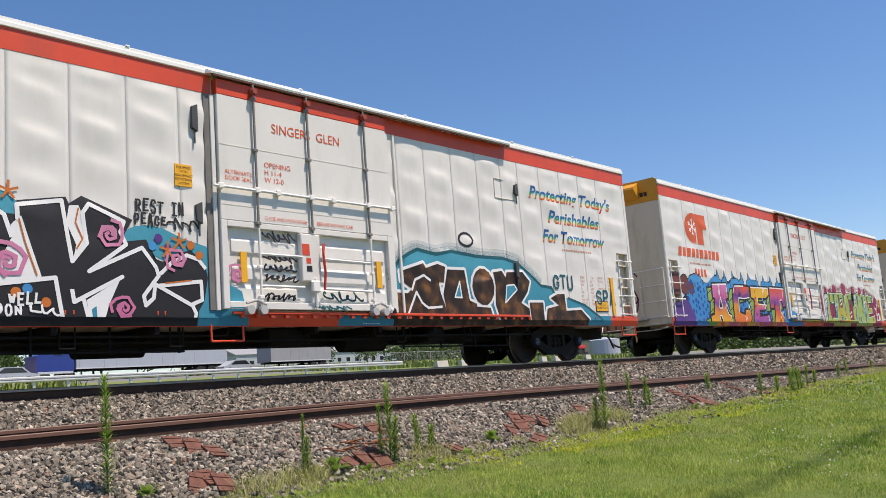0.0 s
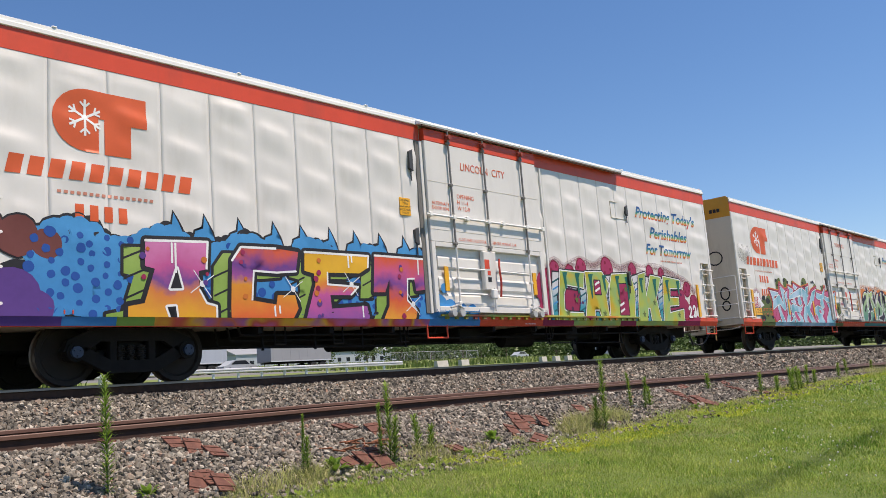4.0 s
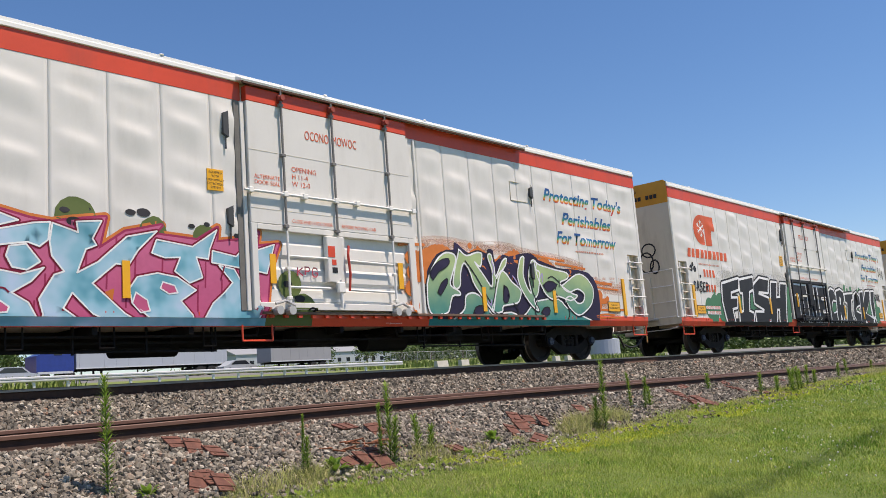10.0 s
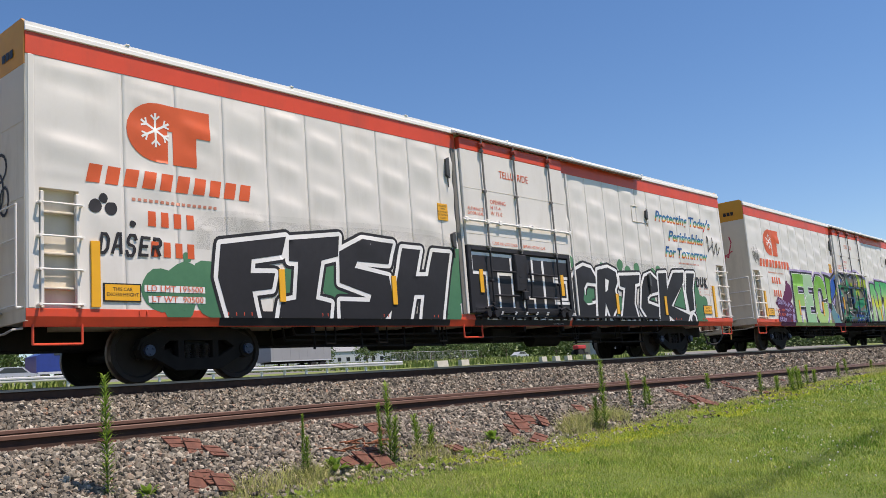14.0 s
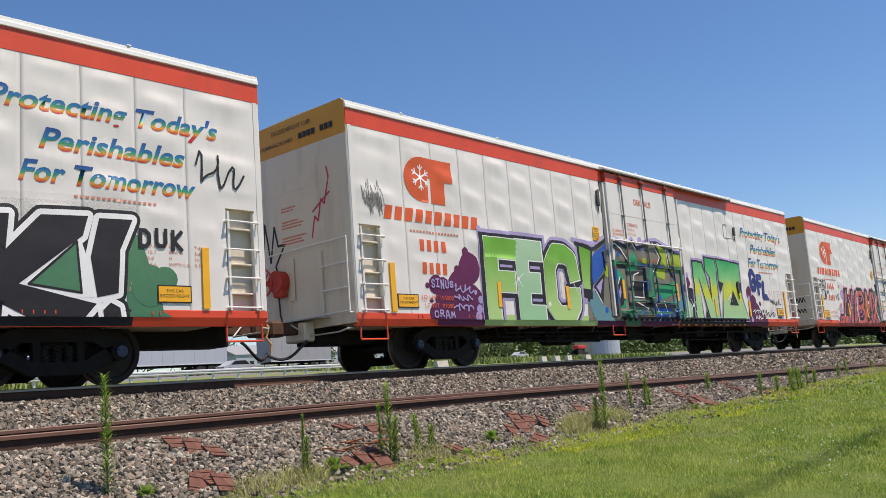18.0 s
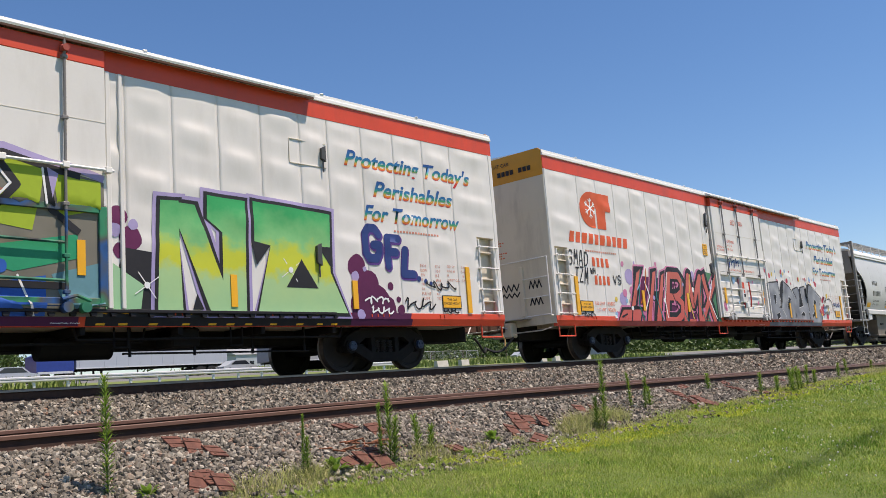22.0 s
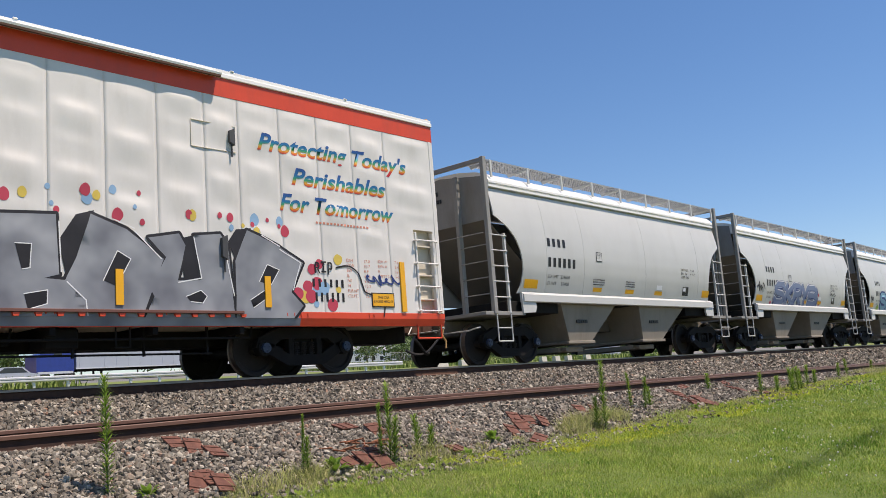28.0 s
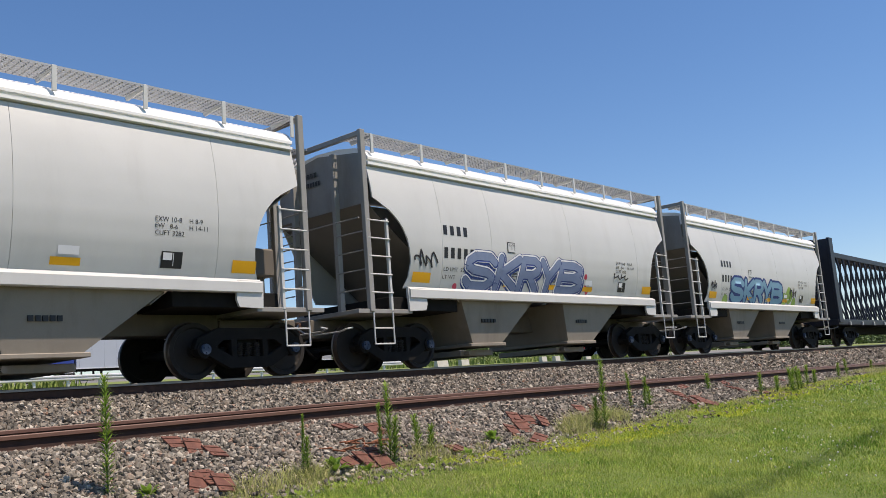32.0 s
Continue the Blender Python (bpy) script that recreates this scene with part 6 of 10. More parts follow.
for k, line_ in enumerate(swirl[-1:] + swirl[:-1]):
    line_ = rounded(line_ + " " + line_.split()[0], 3)
    up_ = 0.0 if k == 0 else 0.004 + 0.0006 * k
    stroke(CAR_C, S_BLACK, 0.0095 + up_, line_, 0.10)
    fill(CAR_C, S_SEA, 0.0110 + up_, line_, "graffiti_letter", "green to teal sprayed letter edged in white and black")
    stroke(CAR_C, S_WHITE, 0.0125 + up_, line_, 0.036)
for line_ in ("13.49,1.85 13.67,2.03 13.91,2.15 14.12,2.17 14.11,2.07 13.95,1.97 13.75,1.88 13.58,1.72",
        "13.70,1.47 13.82,1.65 14.01,1.76 14.01,1.66 13.86,1.49 13.78,1.42",
        "15.90,1.68 16.02,1.62 16.07,1.44 15.96,1.30 15.85,1.35",
        "17.39,1.73 17.64,1.84 17.96,1.77 17.75,1.63 17.56,1.59",
        "14.77,1.04 14.87,1.18 15.09,1.22 15.17,1.11 15.03,1.03",
        "17.23,1.10 17.38,1.21 17.57,1.21 17.56,1.07 17.37,1.03"):
    line_ = rounded(line_ + " " + line_.split()[0], 2)
    fill(CAR_C, S_VIOLET, 0.0225, line_)
    stroke(CAR_C, S_BLACK, 0.0238, line_, 0.03)
for line_ in ("15.65,1.8 15.56,1.5 15.45,1.25", "14.62,2.16 14.95,1.85 15.3,1.40 15.38,1.28", "16.86,1.9 16.95,1.6 17.05,1.4", "18.1,1.8 17.8,1.95 17.6,1.9", "17.98,1.78 17.85,1.6 17.95,1.5", "16.2,1.3 16.35,1.15 16.3,1.0", "17.1,1.35 17.0,1.15 17.05,0.95", "18.3,1.35 18.4,1.1 18.3,0.95", "15.5,1.1 15.75,0.95 15.7,0.85"):
    stroke(CAR_C, S_BLACK, 0.0232, rounded(line_), 0.03, "graffiti_line")
for line_ in ("15.52,2.2 15.58,2.05 15.52,1.9", "17.3,1.9 17.4,2.0 17.38,1.8", "15.3,1.32 15.4,1.24 15.42,1.36", "16.25,1.9 16.35,1.8 16.42,1.7"):
    stroke(CAR_C, S_LAV, 0.0225, rounded(line_), 0.035, "graffiti_line")
for line_ in ("12.6,1.55 12.9,1.62 13.3,1.95 13.3,2.45", "13.2,2.42 14.0,2.5 15.0,2.45 16.0,2.52 17.0,2.40 18.2,2.35 19.2,2.2", "19.7,1.9 20.3,1.75 21.0,1.72", "19.8,1.4 20.5,1.2 20.6,1.0", "12.9,1.0 12.7,1.2"):
    haze(CAR_C, M_ORANGE, line_, 0.30)
haze(CAR_C, M_PINK, "1.02,1.45 1.03,1.82 1.17,1.90 1.37,1.98 1.57,1.88 1.65,1.69 1.93,1.46 1.66,1.35", 0.24)
fill(CAR_C, S_WHITE, 0.007, "1.05,1.42 1.0,1.58 1.04,1.74 1.12,1.78 1.14,1.92 1.26,1.88 1.36,2.0 1.45,1.88 1.60,1.92 1.59,1.74 1.74,1.62 1.95,1.50 1.70,1.43 1.5,1.36", label="white sprayed burst with pink edges")
thin_word(CAR_C, "RIP", 1.10, 1.46, 1.60, 1.76, S_ROSE, 0.025, 0.012, 0.1)
thin_word(CAR_C, "WBD", 1.10, 1.60, 1.42, 1.57, S_ROSE, 0.025, 0.012, 0.1)
thin_word(CAR_C, "KPG", 10.05, 10.55, 1.65, 1.8, S_ROSE, 0.022, 0.02)
tag(CAR_C, ROD_GREY, 0.25, 1.25, 2.95, 3.55, 131, 0.010, 9, 0.006)
tag(CAR_C, ROD_GREY, 0.3, 1.2, 2.85, 3.2, 132, 0.010, 8, 0.006)
sill_paint(CAR_C, [(1.6, 2.8, S_OLIVE), (2.8, 9.4, S_ICE), (9.4, 10.4, S_OLIVE), (13.4, 19.3, S_SEA)])

# fourth car: black letters edged in white over green
flat(CAR_D, S_FOREST, 0.004, [(2.0, 1.35, 0.34), (2.4, 1.42, 0.36), (2.85, 1.5, 0.36), (2.3, 1.15, 0.3), (2.9, 1.2, 0.3), (2.45, 1.85, 0.08), (8.7, 1.6, 0.4), (8.6, 1.1, 0.3), (8.8, 2.1, 0.3), (4.5, 1.5, 0.3), (5.5, 1.6, 0.4)] + [(x, 2.32 + 0.08 * math.sin(x * 5), 0.16) for x in (13.1, 13.6, 14.6, 15.5, 15.9, 16.4, 17.3, 17.6)] + [(14.0, 1.4, 0.4), (15.3, 1.3, 0.3), (17.0, 1.4, 0.3), (18.7, 1.5, 0.4), (20.1, 1.4, 0.3), (20.35, 1.5, 0.2), (20.0, 1.0, 0.3)], label="green sprayed patches")
haze(CAR_D, M_BLACK, "2.75,2.0 2.9,2.4 4.3,2.45 5.8,2.48 7.0,2.52 8.5,2.46 8.7,2.2", 0.44)
haze(CAR_D, M_BLACK, "13.0,2.4 14.3,2.42 15.5,2.42 16.6,2.38 17.5,2.38 19.1,2.44 19.9,2.45", 0.44)
for line_ in ("3.06,2.10 4.38,2.32 4.28,2.00 3.65,1.89 3.62,1.66 4.12,1.68 4.04,1.41 3.64,1.36 3.74,0.83 3.21,0.78 2.99,1.56",
              "4.44,2.27 5.59,2.42 5.55,2.05 5.15,1.95 4.98,1.26 5.33,1.20 5.25,0.83 4.11,0.78 4.22,1.19 4.54,1.25 4.62,1.90 4.42,1.90",
              "6.15,2.41 6.97,2.38 6.82,1.97 6.01,1.98 5.94,1.86 6.81,1.74 6.92,1.16 6.52,0.83 5.52,0.84 5.54,1.24 6.26,1.24 6.32,1.37 5.55,1.57 5.58,2.14",
              "7.22,2.31 7.74,2.31 7.56,1.77 7.91,1.79 8.09,2.29 8.62,2.29 8.24,0.85 7.63,0.85 7.77,1.41 7.49,1.40 7.29,0.83 6.75,0.83",
              "13.10,1.89 13.33,2.16 13.70,2.29 14.05,2.24 14.23,2.03 14.22,1.86 13.79,1.87 13.66,1.74 13.57,1.43 13.75,1.30 14.12,1.35 14.07,0.97 13.65,0.92 13.23,0.96 13.02,1.33",
              "14.34,2.21 14.86,2.30 15.24,2.20 15.28,1.93 15.11,1.72 15.27,1.37 15.02,1.17 14.81,0.95 14.60,1.36 14.46,0.92 14.17,0.92 14.26,1.74",
              "15.40,2.11 16.49,2.17 16.42,1.95 16.20,1.91 16.07,1.39 16.21,0.96 15.33,0.95 15.49,1.33 15.66,1.79 15.40,1.83",
              "16.57,1.87 16.77,2.14 17.14,2.24 17.47,2.07 17.45,1.74 16.98,1.67 16.81,1.56 16.83,1.41 17.41,1.31 17.34,0.96 16.74,0.96 16.41,1.29"):
    stroke(CAR_D, S_BLACK, 0.0085, line_, 0.27, loop=True)
    stroke(CAR_D, S_WHITE, 0.0115, line_, 0.16, loop=True)
    fill(CAR_D, S_BLACK, 0.0155, line_, "graffiti_letter", "black sprayed block letter edged in white")
fill(CAR_D, S_WHITE, 0.0178, "14.68,2.00 14.85,1.96 14.76,1.71 14.63,1.65")
for line_ in ("13.53,1.67 13.65,1.72 13.67,1.55 13.98,1.54 13.97,1.37 13.63,1.34 13.47,1.20 13.41,1.43", "14.96,1.32 15.26,1.55 15.43,1.53 15.37,1.18"):
    fill(CAR_D, S_FOREST, 0.0125, line_)
flat(CAR_D, S_BLACK, 0.003, [((9.15, 1.1), (12.95, 1.1), (12.95, 2.35), (11.3, 2.42), (9.15, 2.4))], label="black sprayed field across the door")
word(CAR_D, [("T", 9.3, 10.6, 0.95, 2.3), ("H", 10.6, 11.9, 0.95, 2.3), ("E", 11.85, 12.95, 0.95, 2.3)], 0.34, [(0.14, S_WHITE, 0.0065, 0, 0), (0.0, S_BLACK, 0.010, 0, 0)])
for line_ in ("17.55,2.26 18.04,2.30 18.00,1.82 18.46,2.32 19.14,2.36 19.06,2.07 18.17,1.36 18.80,1.21 19.25,1.11 18.95,0.78 18.55,0.78 17.96,1.08 17.93,0.78 17.39,0.78 17.50,1.51", "19.30,2.34 19.82,2.36 19.62,1.90 19.58,1.27 19.26,1.20 19.17,1.77", "19.36,0.86 19.34,1.02 19.46,1.13 19.60,1.06 19.62,0.90 19.50,0.80"):
    stroke(CAR_D, S_BLACK, 0.0085, line_, 0.27, loop=True)
    stroke(CAR_D, S_WHITE, 0.0115, line_, 0.16, loop=True)
    fill(CAR_D, S_BLACK, 0.0155, line_, "graffiti_letter", "black sprayed block letter edged in white")
fill(CAR_D, S_WHITE, 0.0135, "18.25,1.34 19.02,2.06 19.2,1.5 19.2,1.2 18.9,1.18")
fill(CAR_D, S_FOREST, 0.0150, "18.30,1.36 18.97,1.98 19.03,1.26")
stroke(CAR_D, S_BLACK, 0.0162, "18.30,1.36 18.97,1.98 19.03,1.26", 0.035, loop=True)
fill(CAR_D, S_FOREST, 0.005, "19.7,0.93 19.75,2.2 19.95,2.12 20.08,1.72 20.35,1.62 20.55,1.52 20.3,1.40 20.12,1.22 20.2,1.05 20.45,0.93", label="green sprayed splash")
thin_word(CAR_D, "DASER", 1.02, 2.05, 1.82, 2.14, S_BLACK, 0.045, 0.012, 0.12)
flat(CAR_D, S_BLACK, 0.006, [(0.98, 2.52, 0.10), (1.22, 2.5, 0.10), (1.1, 2.64, 0.07), (1.55, 2.3, 0.05)])
thin_word(CAR_D, "DUK", 19.9, 20.7, 1.95, 2.25, S_BLACK, 0.06)
tag(CAR_D, S_BLACK, 20.9, 21.8, 2.95, 3.6, 72, 0.035, 3)
flat(CAR_D, S_WHITE, 0.008, [((1.72, 1.30), (2.75, 1.30), (2.75, 1.40), (1.72, 1.40)), ((1.78, 1.14), (2.75, 1.14), (2.75, 1.24), (1.78, 1.24))])
sill_paint(CAR_D, [(3.0, 8.5, S_BLACK), (9.3, 12.9, S_BLACK), (13.0, 19.8, S_BLACK)])

# fifth car: fresh green letters, lavender halo, plum bubbles, a wild piece across the door
rr = random.Random(77)
flat(CAR_E, S_PLUM, 0.004, [(3.3, 2.0, 0.36), (3.0, 1.6, 0.4), (2.5, 1.3, 0.34), (3.3, 1.2, 0.45), (2.2, 1.62, 0.2), (2.45, 1.6, 0.18), (2.2, 1.05, 0.22), (2.9, 1.05, 0.3), (3.2, 2.35, 0.10), (2.9, 1.95, 0.10), (1.95, 1.6, 0.06), (2.05, 1.3, 0.05), (2.1, 1.2, 0.04), (8.0, 2.7, 0.10), (7.85, 2.62, 0.06)] + [(17.9, 1.9, 0.22), (18.15, 1.55, 0.3), (18.3, 1.2, 0.4), (18.6, 1.05, 0.3), (18.0, 1.15, 0.3), (18.75, 1.55, 0.08), (18.95, 1.3, 0.06), (19.0, 1.1, 0.1), (13.2, 2.4, 0.16), (13.4, 2.1, 0.18), (13.25, 1.9, 0.12)], label="plum sprayed bubbles")
flat(CAR_E, S_LAV, 0.006, [(3.55, 1.15, 0.10), (3.6, 1.35, 0.08), (3.5, 0.98, 0.11), (3.45, 1.5, 0.05), (3.7, 2.9, 0.07), (8.2, 2.75, 0.08), (17.85, 1.7, 0.10), (17.95, 1.0, 0.10), (18.1, 1.85, 0.05), (13.15, 2.2, 0.10), (13.45, 2.3, 0.08), (10.7, 2.92, 0.12)], "graffiti_dots")
green = [("F", 3.75, 5.05, 0.80, 2.74), ("E", 4.90, 6.0, 0.80, 2.76), ("C", 5.95, 7.55, 0.80, 2.76)]
word(CAR_E, green, 0.46, [(0.34, S_LAV, 0.009, 0, 0.0), (0.22, S_BLACK, 0.012, -0.03, -0.02), (0.05, S_WHITE, 0.0155, 0.012, -0.005), (0.0, [S_GREEN, S_MINT, S_GREEN], 0.0195, 0, 0)], 0.0, label="fresh green sprayed block letter")
flat(CAR_E, S_LAV, 0.009, [((7.48, 2.92), (8.32, 2.80), (8.15, 1.35), (7.55, 1.35))])
flat(CAR_E, S_BLACK, 0.012, [((7.55, 2.86), (8.22, 2.74), (8.05, 1.45), (7.60, 1.5))])
flat(CAR_E, S_GREEN, 0.016, [((7.64, 2.78), (8.12, 2.68), (7.98, 1.70), (7.66, 1.72))], "graffiti_letter")
fill(CAR_E, S_OLIVEGREY, 0.006, "8.14,2.63 8.43,2.85 9.07,3.08 9.85,2.98 10.17,3.10 10.37,2.92 11.23,3.14 12.16,3.0 12.95,2.85 12.95,0.93 7.78,0.90 7.82,1.34 8.15,1.77 8.01,1.88", label="olive-grey sprayed field across the door")
stroke(CAR_E, S_LAV, 0.009, "7.36,2.93 8.00,2.88 8.34,2.89 8.93,3.12 9.21,3.09 9.85,2.98 10.17,3.14 10.37,2.98 11.23,3.17 11.54,3.20 12.16,3.05 12.55,3.01 12.95,2.9", 0.11)
stroke(CAR_E, S_BLACK, 0.0115, "7.5,2.84 8.00,2.78 8.2,2.72 8.45,2.80 8.93,3.03 9.21,3.0 9.85,2.89 10.17,3.06 10.37,2.88 11.23,3.09 11.54,3.11 12.16,2.97 12.6,2.9", 0.10)
for p_, line_ in ((S_COBALT, "8.04,2.30 8.25,2.60 8.78,2.85 9.02,2.93 8.91,2.56 8.63,2.14 8.16,1.81 8.04,1.93"), (S_BLACK, "8.13,1.77 8.75,2.17 8.53,1.30 8.38,1.57"), (S_ICE_DK, "7.84,1.41 8.13,1.69 8.49,1.35 8.84,1.25 9.01,0.91 8.10,0.91"), (S_EMERALD, "9.08,1.87 9.23,2.28 9.47,2.21 9.67,1.99 9.59,1.27 9.16,1.25"),
                  (S_EMERALD, "9.87,2.54 10.15,2.80 10.47,2.47 10.35,2.30 9.86,2.24"), (S_EMERALD, "9.78,0.91 10.31,1.29 10.41,1.15 9.98,0.91"), (S_YELGREEN, "11.47,3.06 12.09,2.98 12.02,2.46 11.94,2.09 11.42,2.16 11.37,2.40 11.66,2.68"), (S_EMERALD, "11.40,1.86 12.58,2.08 12.56,1.73 11.69,1.52 11.39,1.61"),
                  (S_COBALT, "11.08,1.31 12.12,1.48 12.12,0.93 11.12,0.92"), (S_BLACK, "9.25,2.46 9.79,2.48 9.79,2.32 9.25,2.31"), (S_BLACK, "10.10,1.97 10.78,1.97 10.75,1.57 10.11,1.56"), (S_YELGREEN, "12.2,2.9 12.9,2.85 12.9,2.45 12.3,2.3"), (S_ICE_DK, "12.2,1.5 12.95,1.7 12.95,1.1 12.4,1.0")):
    fill(CAR_E, p_, 0.0105, line_)
fill(CAR_E, S_BLACK, 0.014, "9.45,2.07 9.59,1.90 9.60,1.63 9.47,1.35 9.25,1.26 9.17,1.43 9.27,1.83")
fill(CAR_E, S_LAV, 0.0165, "9.19,1.52 9.39,1.84 9.41,1.66 9.21,1.35")
fill(CAR_E, S_LAV, 0.0165, "8.26,1.78 8.63,2.01 8.45,1.60")
fill(CAR_E, S_LAV, 0.0165, "12.12,2.98 12.28,2.9 12.2,2.55")
for x, z, r, p_ in ((11.51, 1.59, 0.10, S_COBALT), (9.37, 2.67, 0.07, S_COBALT), (10.74, 2.52, 0.13, S_YELGREEN), (8.86, 2.20, 0.15, S_YELGREEN), (8.87, 2.86, 0.07, S_COBALT), (8.68, 1.20, 0.08, S_COBALT), (10.6, 3.1, 0.12, S_LAV)):
    flat(CAR_E, p_, 0.013, [(x, z, r)], "graffiti_dot")
for line_ in ("9.20,2.86 9.64,2.70 9.83,2.46", "11.40,3.10 11.72,2.69 11.12,1.99", "9.82,2.19 10.78,2.23", "9.79,1.36 12.44,1.34", "9.07,1.17 9.78,1.09", "12.1,2.9 12.2,2.4 12.6,2.1", "8.0,2.3 8.1,1.85 7.85,1.4"):
    stroke(CAR_E, S_BLACK, 0.0145, line_, 0.10)
for line_ in ("9.20,2.95 9.49,2.82 9.83,2.51", "10.14,3.01 10.32,2.84", "11.29,3.10 11.63,2.70 11.03,2.01", "10.09,1.88 10.16,2.16 10.45,2.23", "10.08,1.56 10.59,1.55 10.63,1.94", "10.15,1.44 10.79,1.25", "11.20,1.45 11.48,0.92", "11.74,1.47 11.97,0.93", "9.03,1.56 9.22,1.79 9.42,2.09", "8.20,1.71 8.51,1.35", "12.06,2.95 12.12,2.46"):
    stroke(CAR_E, S_WHITE, 0.0175, line_, 0.032, "graffiti_line")
flat(CAR_E, S_BLACK, 0.007, [((13.0, 1.0), (13.9, 1.0), (13.75, 1.9), (13.3, 1.95))])
flat(CAR_E, S_MINT, 0.011, [((13.0, 1.02), (13.55, 1.05), (13.6, 1.4), (13.05, 1.75))])
for p, lift, g in ((S_LAV, 0.008, 0.12), (S_BLACK, 0.012, 0.06), (S_NA, 0.0165, 0.0)):
    flat(CAR_E, p, lift, [((13.82 - g, 1.0 - g), (14.25 + g, 1.0 - g), (14.22, 2.0 + g), (14.22 + g, 2.74 + g), (13.9 - g, 2.72 + g)), ((14.05, 2.72 + g), (14.5 + g, 2.7 + g), (15.2 + g, 1.0 - g), (14.75 - g, 1.0 - g)), ((14.98 - g, 1.0 - g), (15.42 + g, 1.0 - g), (15.46 + g, 2.86 + g), (14.72 - g, 2.88 + g), (14.72 - g, 2.5), (15.0 - g, 2.3))], "graffiti_letter" if not g else "graffiti_outline")
    flat(CAR_E, p, lift + 0.0008, [((15.65 - g, 1.02 - g), (17.62 + g, 1.02 - g), (17.25 + g, 1.75), (17.3 + g, 2.80 + g), (15.62 - g, 2.88 + g), (15.62 - g, 2.2), (15.95, 2.15))], "graffiti_letter" if not g else "graffiti_outline")
flat(CAR_E, S_BLACK, 0.0205, [((16.25, 1.45), (16.95, 1.45), (16.6, 1.95)), ((14.5, 1.3), (14.62, 1.05), (14.42, 1.05)), ((15.55, 2.2), (15.95, 2.15), (15.65, 1.8)), ((17.0, 2.2), (17.32, 2.2), (17.25, 1.85))])
for x, z in ((16.35, 1.75), (13.65, 1.4), (7.35, 1.65), (6.15, 1.3), (5.0, 1.85)):
    flare(CAR_E, x, z, 0.24)
word(CAR_E, [("G", 18.05, 18.6, 1.98, 2.72), ("F", 18.62, 19.1, 1.86, 2.56), ("L", 19.05, 19.5, 1.72, 2.35)], 0.16, [(0.05, S_PURPLE, 0.007, 0.01, -0.02), (0.0, S_NAVY, 0.011, 0, 0)], 0.0, True, "navy sprayed letter")
flat(CAR_E, S_NAVY, 0.008, [(19.55, 1.72, 0.06), (19.75, 1.68, 0.05), (19.9, 1.64, 0.045)])
for x0, x1, z0, z1, s, p in ((2.75, 3.35, 1.48, 1.66, 82, S_LAV), (2.75, 3.3, 1.30, 1.44, 83, S_LAV), (2.75, 3.35, 1.1, 1.25, 84, S_LAV), (18.1, 18.7, 1.2, 1.35, 86, S_WHITE), (18.2, 18.75, 1.02, 1.16, 87, S_WHITE), (19.75, 20.6, 1.5, 1.7, 88, S_BLACK), (19.1, 19.95, 1.1, 1.35, 89, S_BLACK), (20.2, 20.65, 1.05, 1.15, 90, S_BLACK)):
    tag(CAR_E, p, x0, x1, z0, z1, s, 0.032, 4, 0.016)
thin_word(CAR_E, "SINUS", 2.05, 2.75, 1.55, 1.73, S_LAV, 0.032, 0.016)
thin_word(CAR_E, "CRAM", 2.08, 2.75, 0.95, 1.10, S_LAV, 0.032, 0.016)
tag(CAR_E, ROD_GREY, 0.30, 0.85, 2.85, 3.6, 133, 0.012, 9, 0.006)
tag(CAR_E, ROD_GREY, 0.32, 0.8, 2.95, 3.35, 134, 0.012, 10, 0.006)
sill_paint(CAR_E, [(2.2, 3.7, S_PLUM), (3.7, 8.2, S_GREEN), (8.2, 9.6, S_PLUM), (9.6, 10.4, S_FOREST), (10.4, 12.6, S_PLUM), (12.7, 17.7, S_BLACK), (17.7, 19.3, S_PLUM)])
for k in range(11):
    bm = fresh()
    x = 12.85 + k * 0.44 + 0.1 * math.sin(k * 5)
    poly(bm, [(x, 0, 0.81), (x + 0.14, 0, 0.81), (x + 0.17 + 0.05 * (k % 3), 0, 0.98), (x + 0.03, 0, 1.0)])
    part("sill_paint", cling(bm, 0.006, cell=0), YELLOW, CAR_E)

# sixth car: salmon letters, silver letters, dots
rr = random.Random(4)
flat(CAR_F, S_LAV, 0.004, [(3.2, 1.5, 0.2), (3.6, 2.1, 0.22), (4.2, 1.5, 0.25), (5.0, 2.25, 0.14), (6.5, 1.6, 0.22), (6.8, 1.3, 0.2), (7.4, 2.3, 0.14), (8.7, 1.5, 0.2)], "graffiti_dots")
flat(CAR_F, S_PLUM, 0.006, [((3.9, 1.0), (8.9, 1.0), (8.8, 2.1), (4.2, 2.15))])
flat(CAR_F, S_FOREST, 0.0075, [((8.1, 0.93), (9.1, 0.93), (9.1, 2.35), (8.0, 2.5), (8.3, 2.1))])
for line_ in ("3.88,2.40 4.44,2.42 4.16,2.00 3.89,1.32 4.22,1.30 4.00,0.86 2.75,0.86 3.05,1.28 3.53,1.29 3.79,1.98", "4.79,2.37 5.17,2.42 4.94,1.75 5.17,1.76 5.36,2.31 5.68,2.39 5.19,0.86 4.69,0.86 4.89,1.46 4.76,1.50 4.58,0.86 4.25,0.86 4.65,1.84"):
    stroke(CAR_F, S_PINK, 0.0085, line_, 0.10, loop=True)
    fill(CAR_F, S_BLACK, 0.0115, line_, "graffiti_letter", "salmon and black sprayed letter")
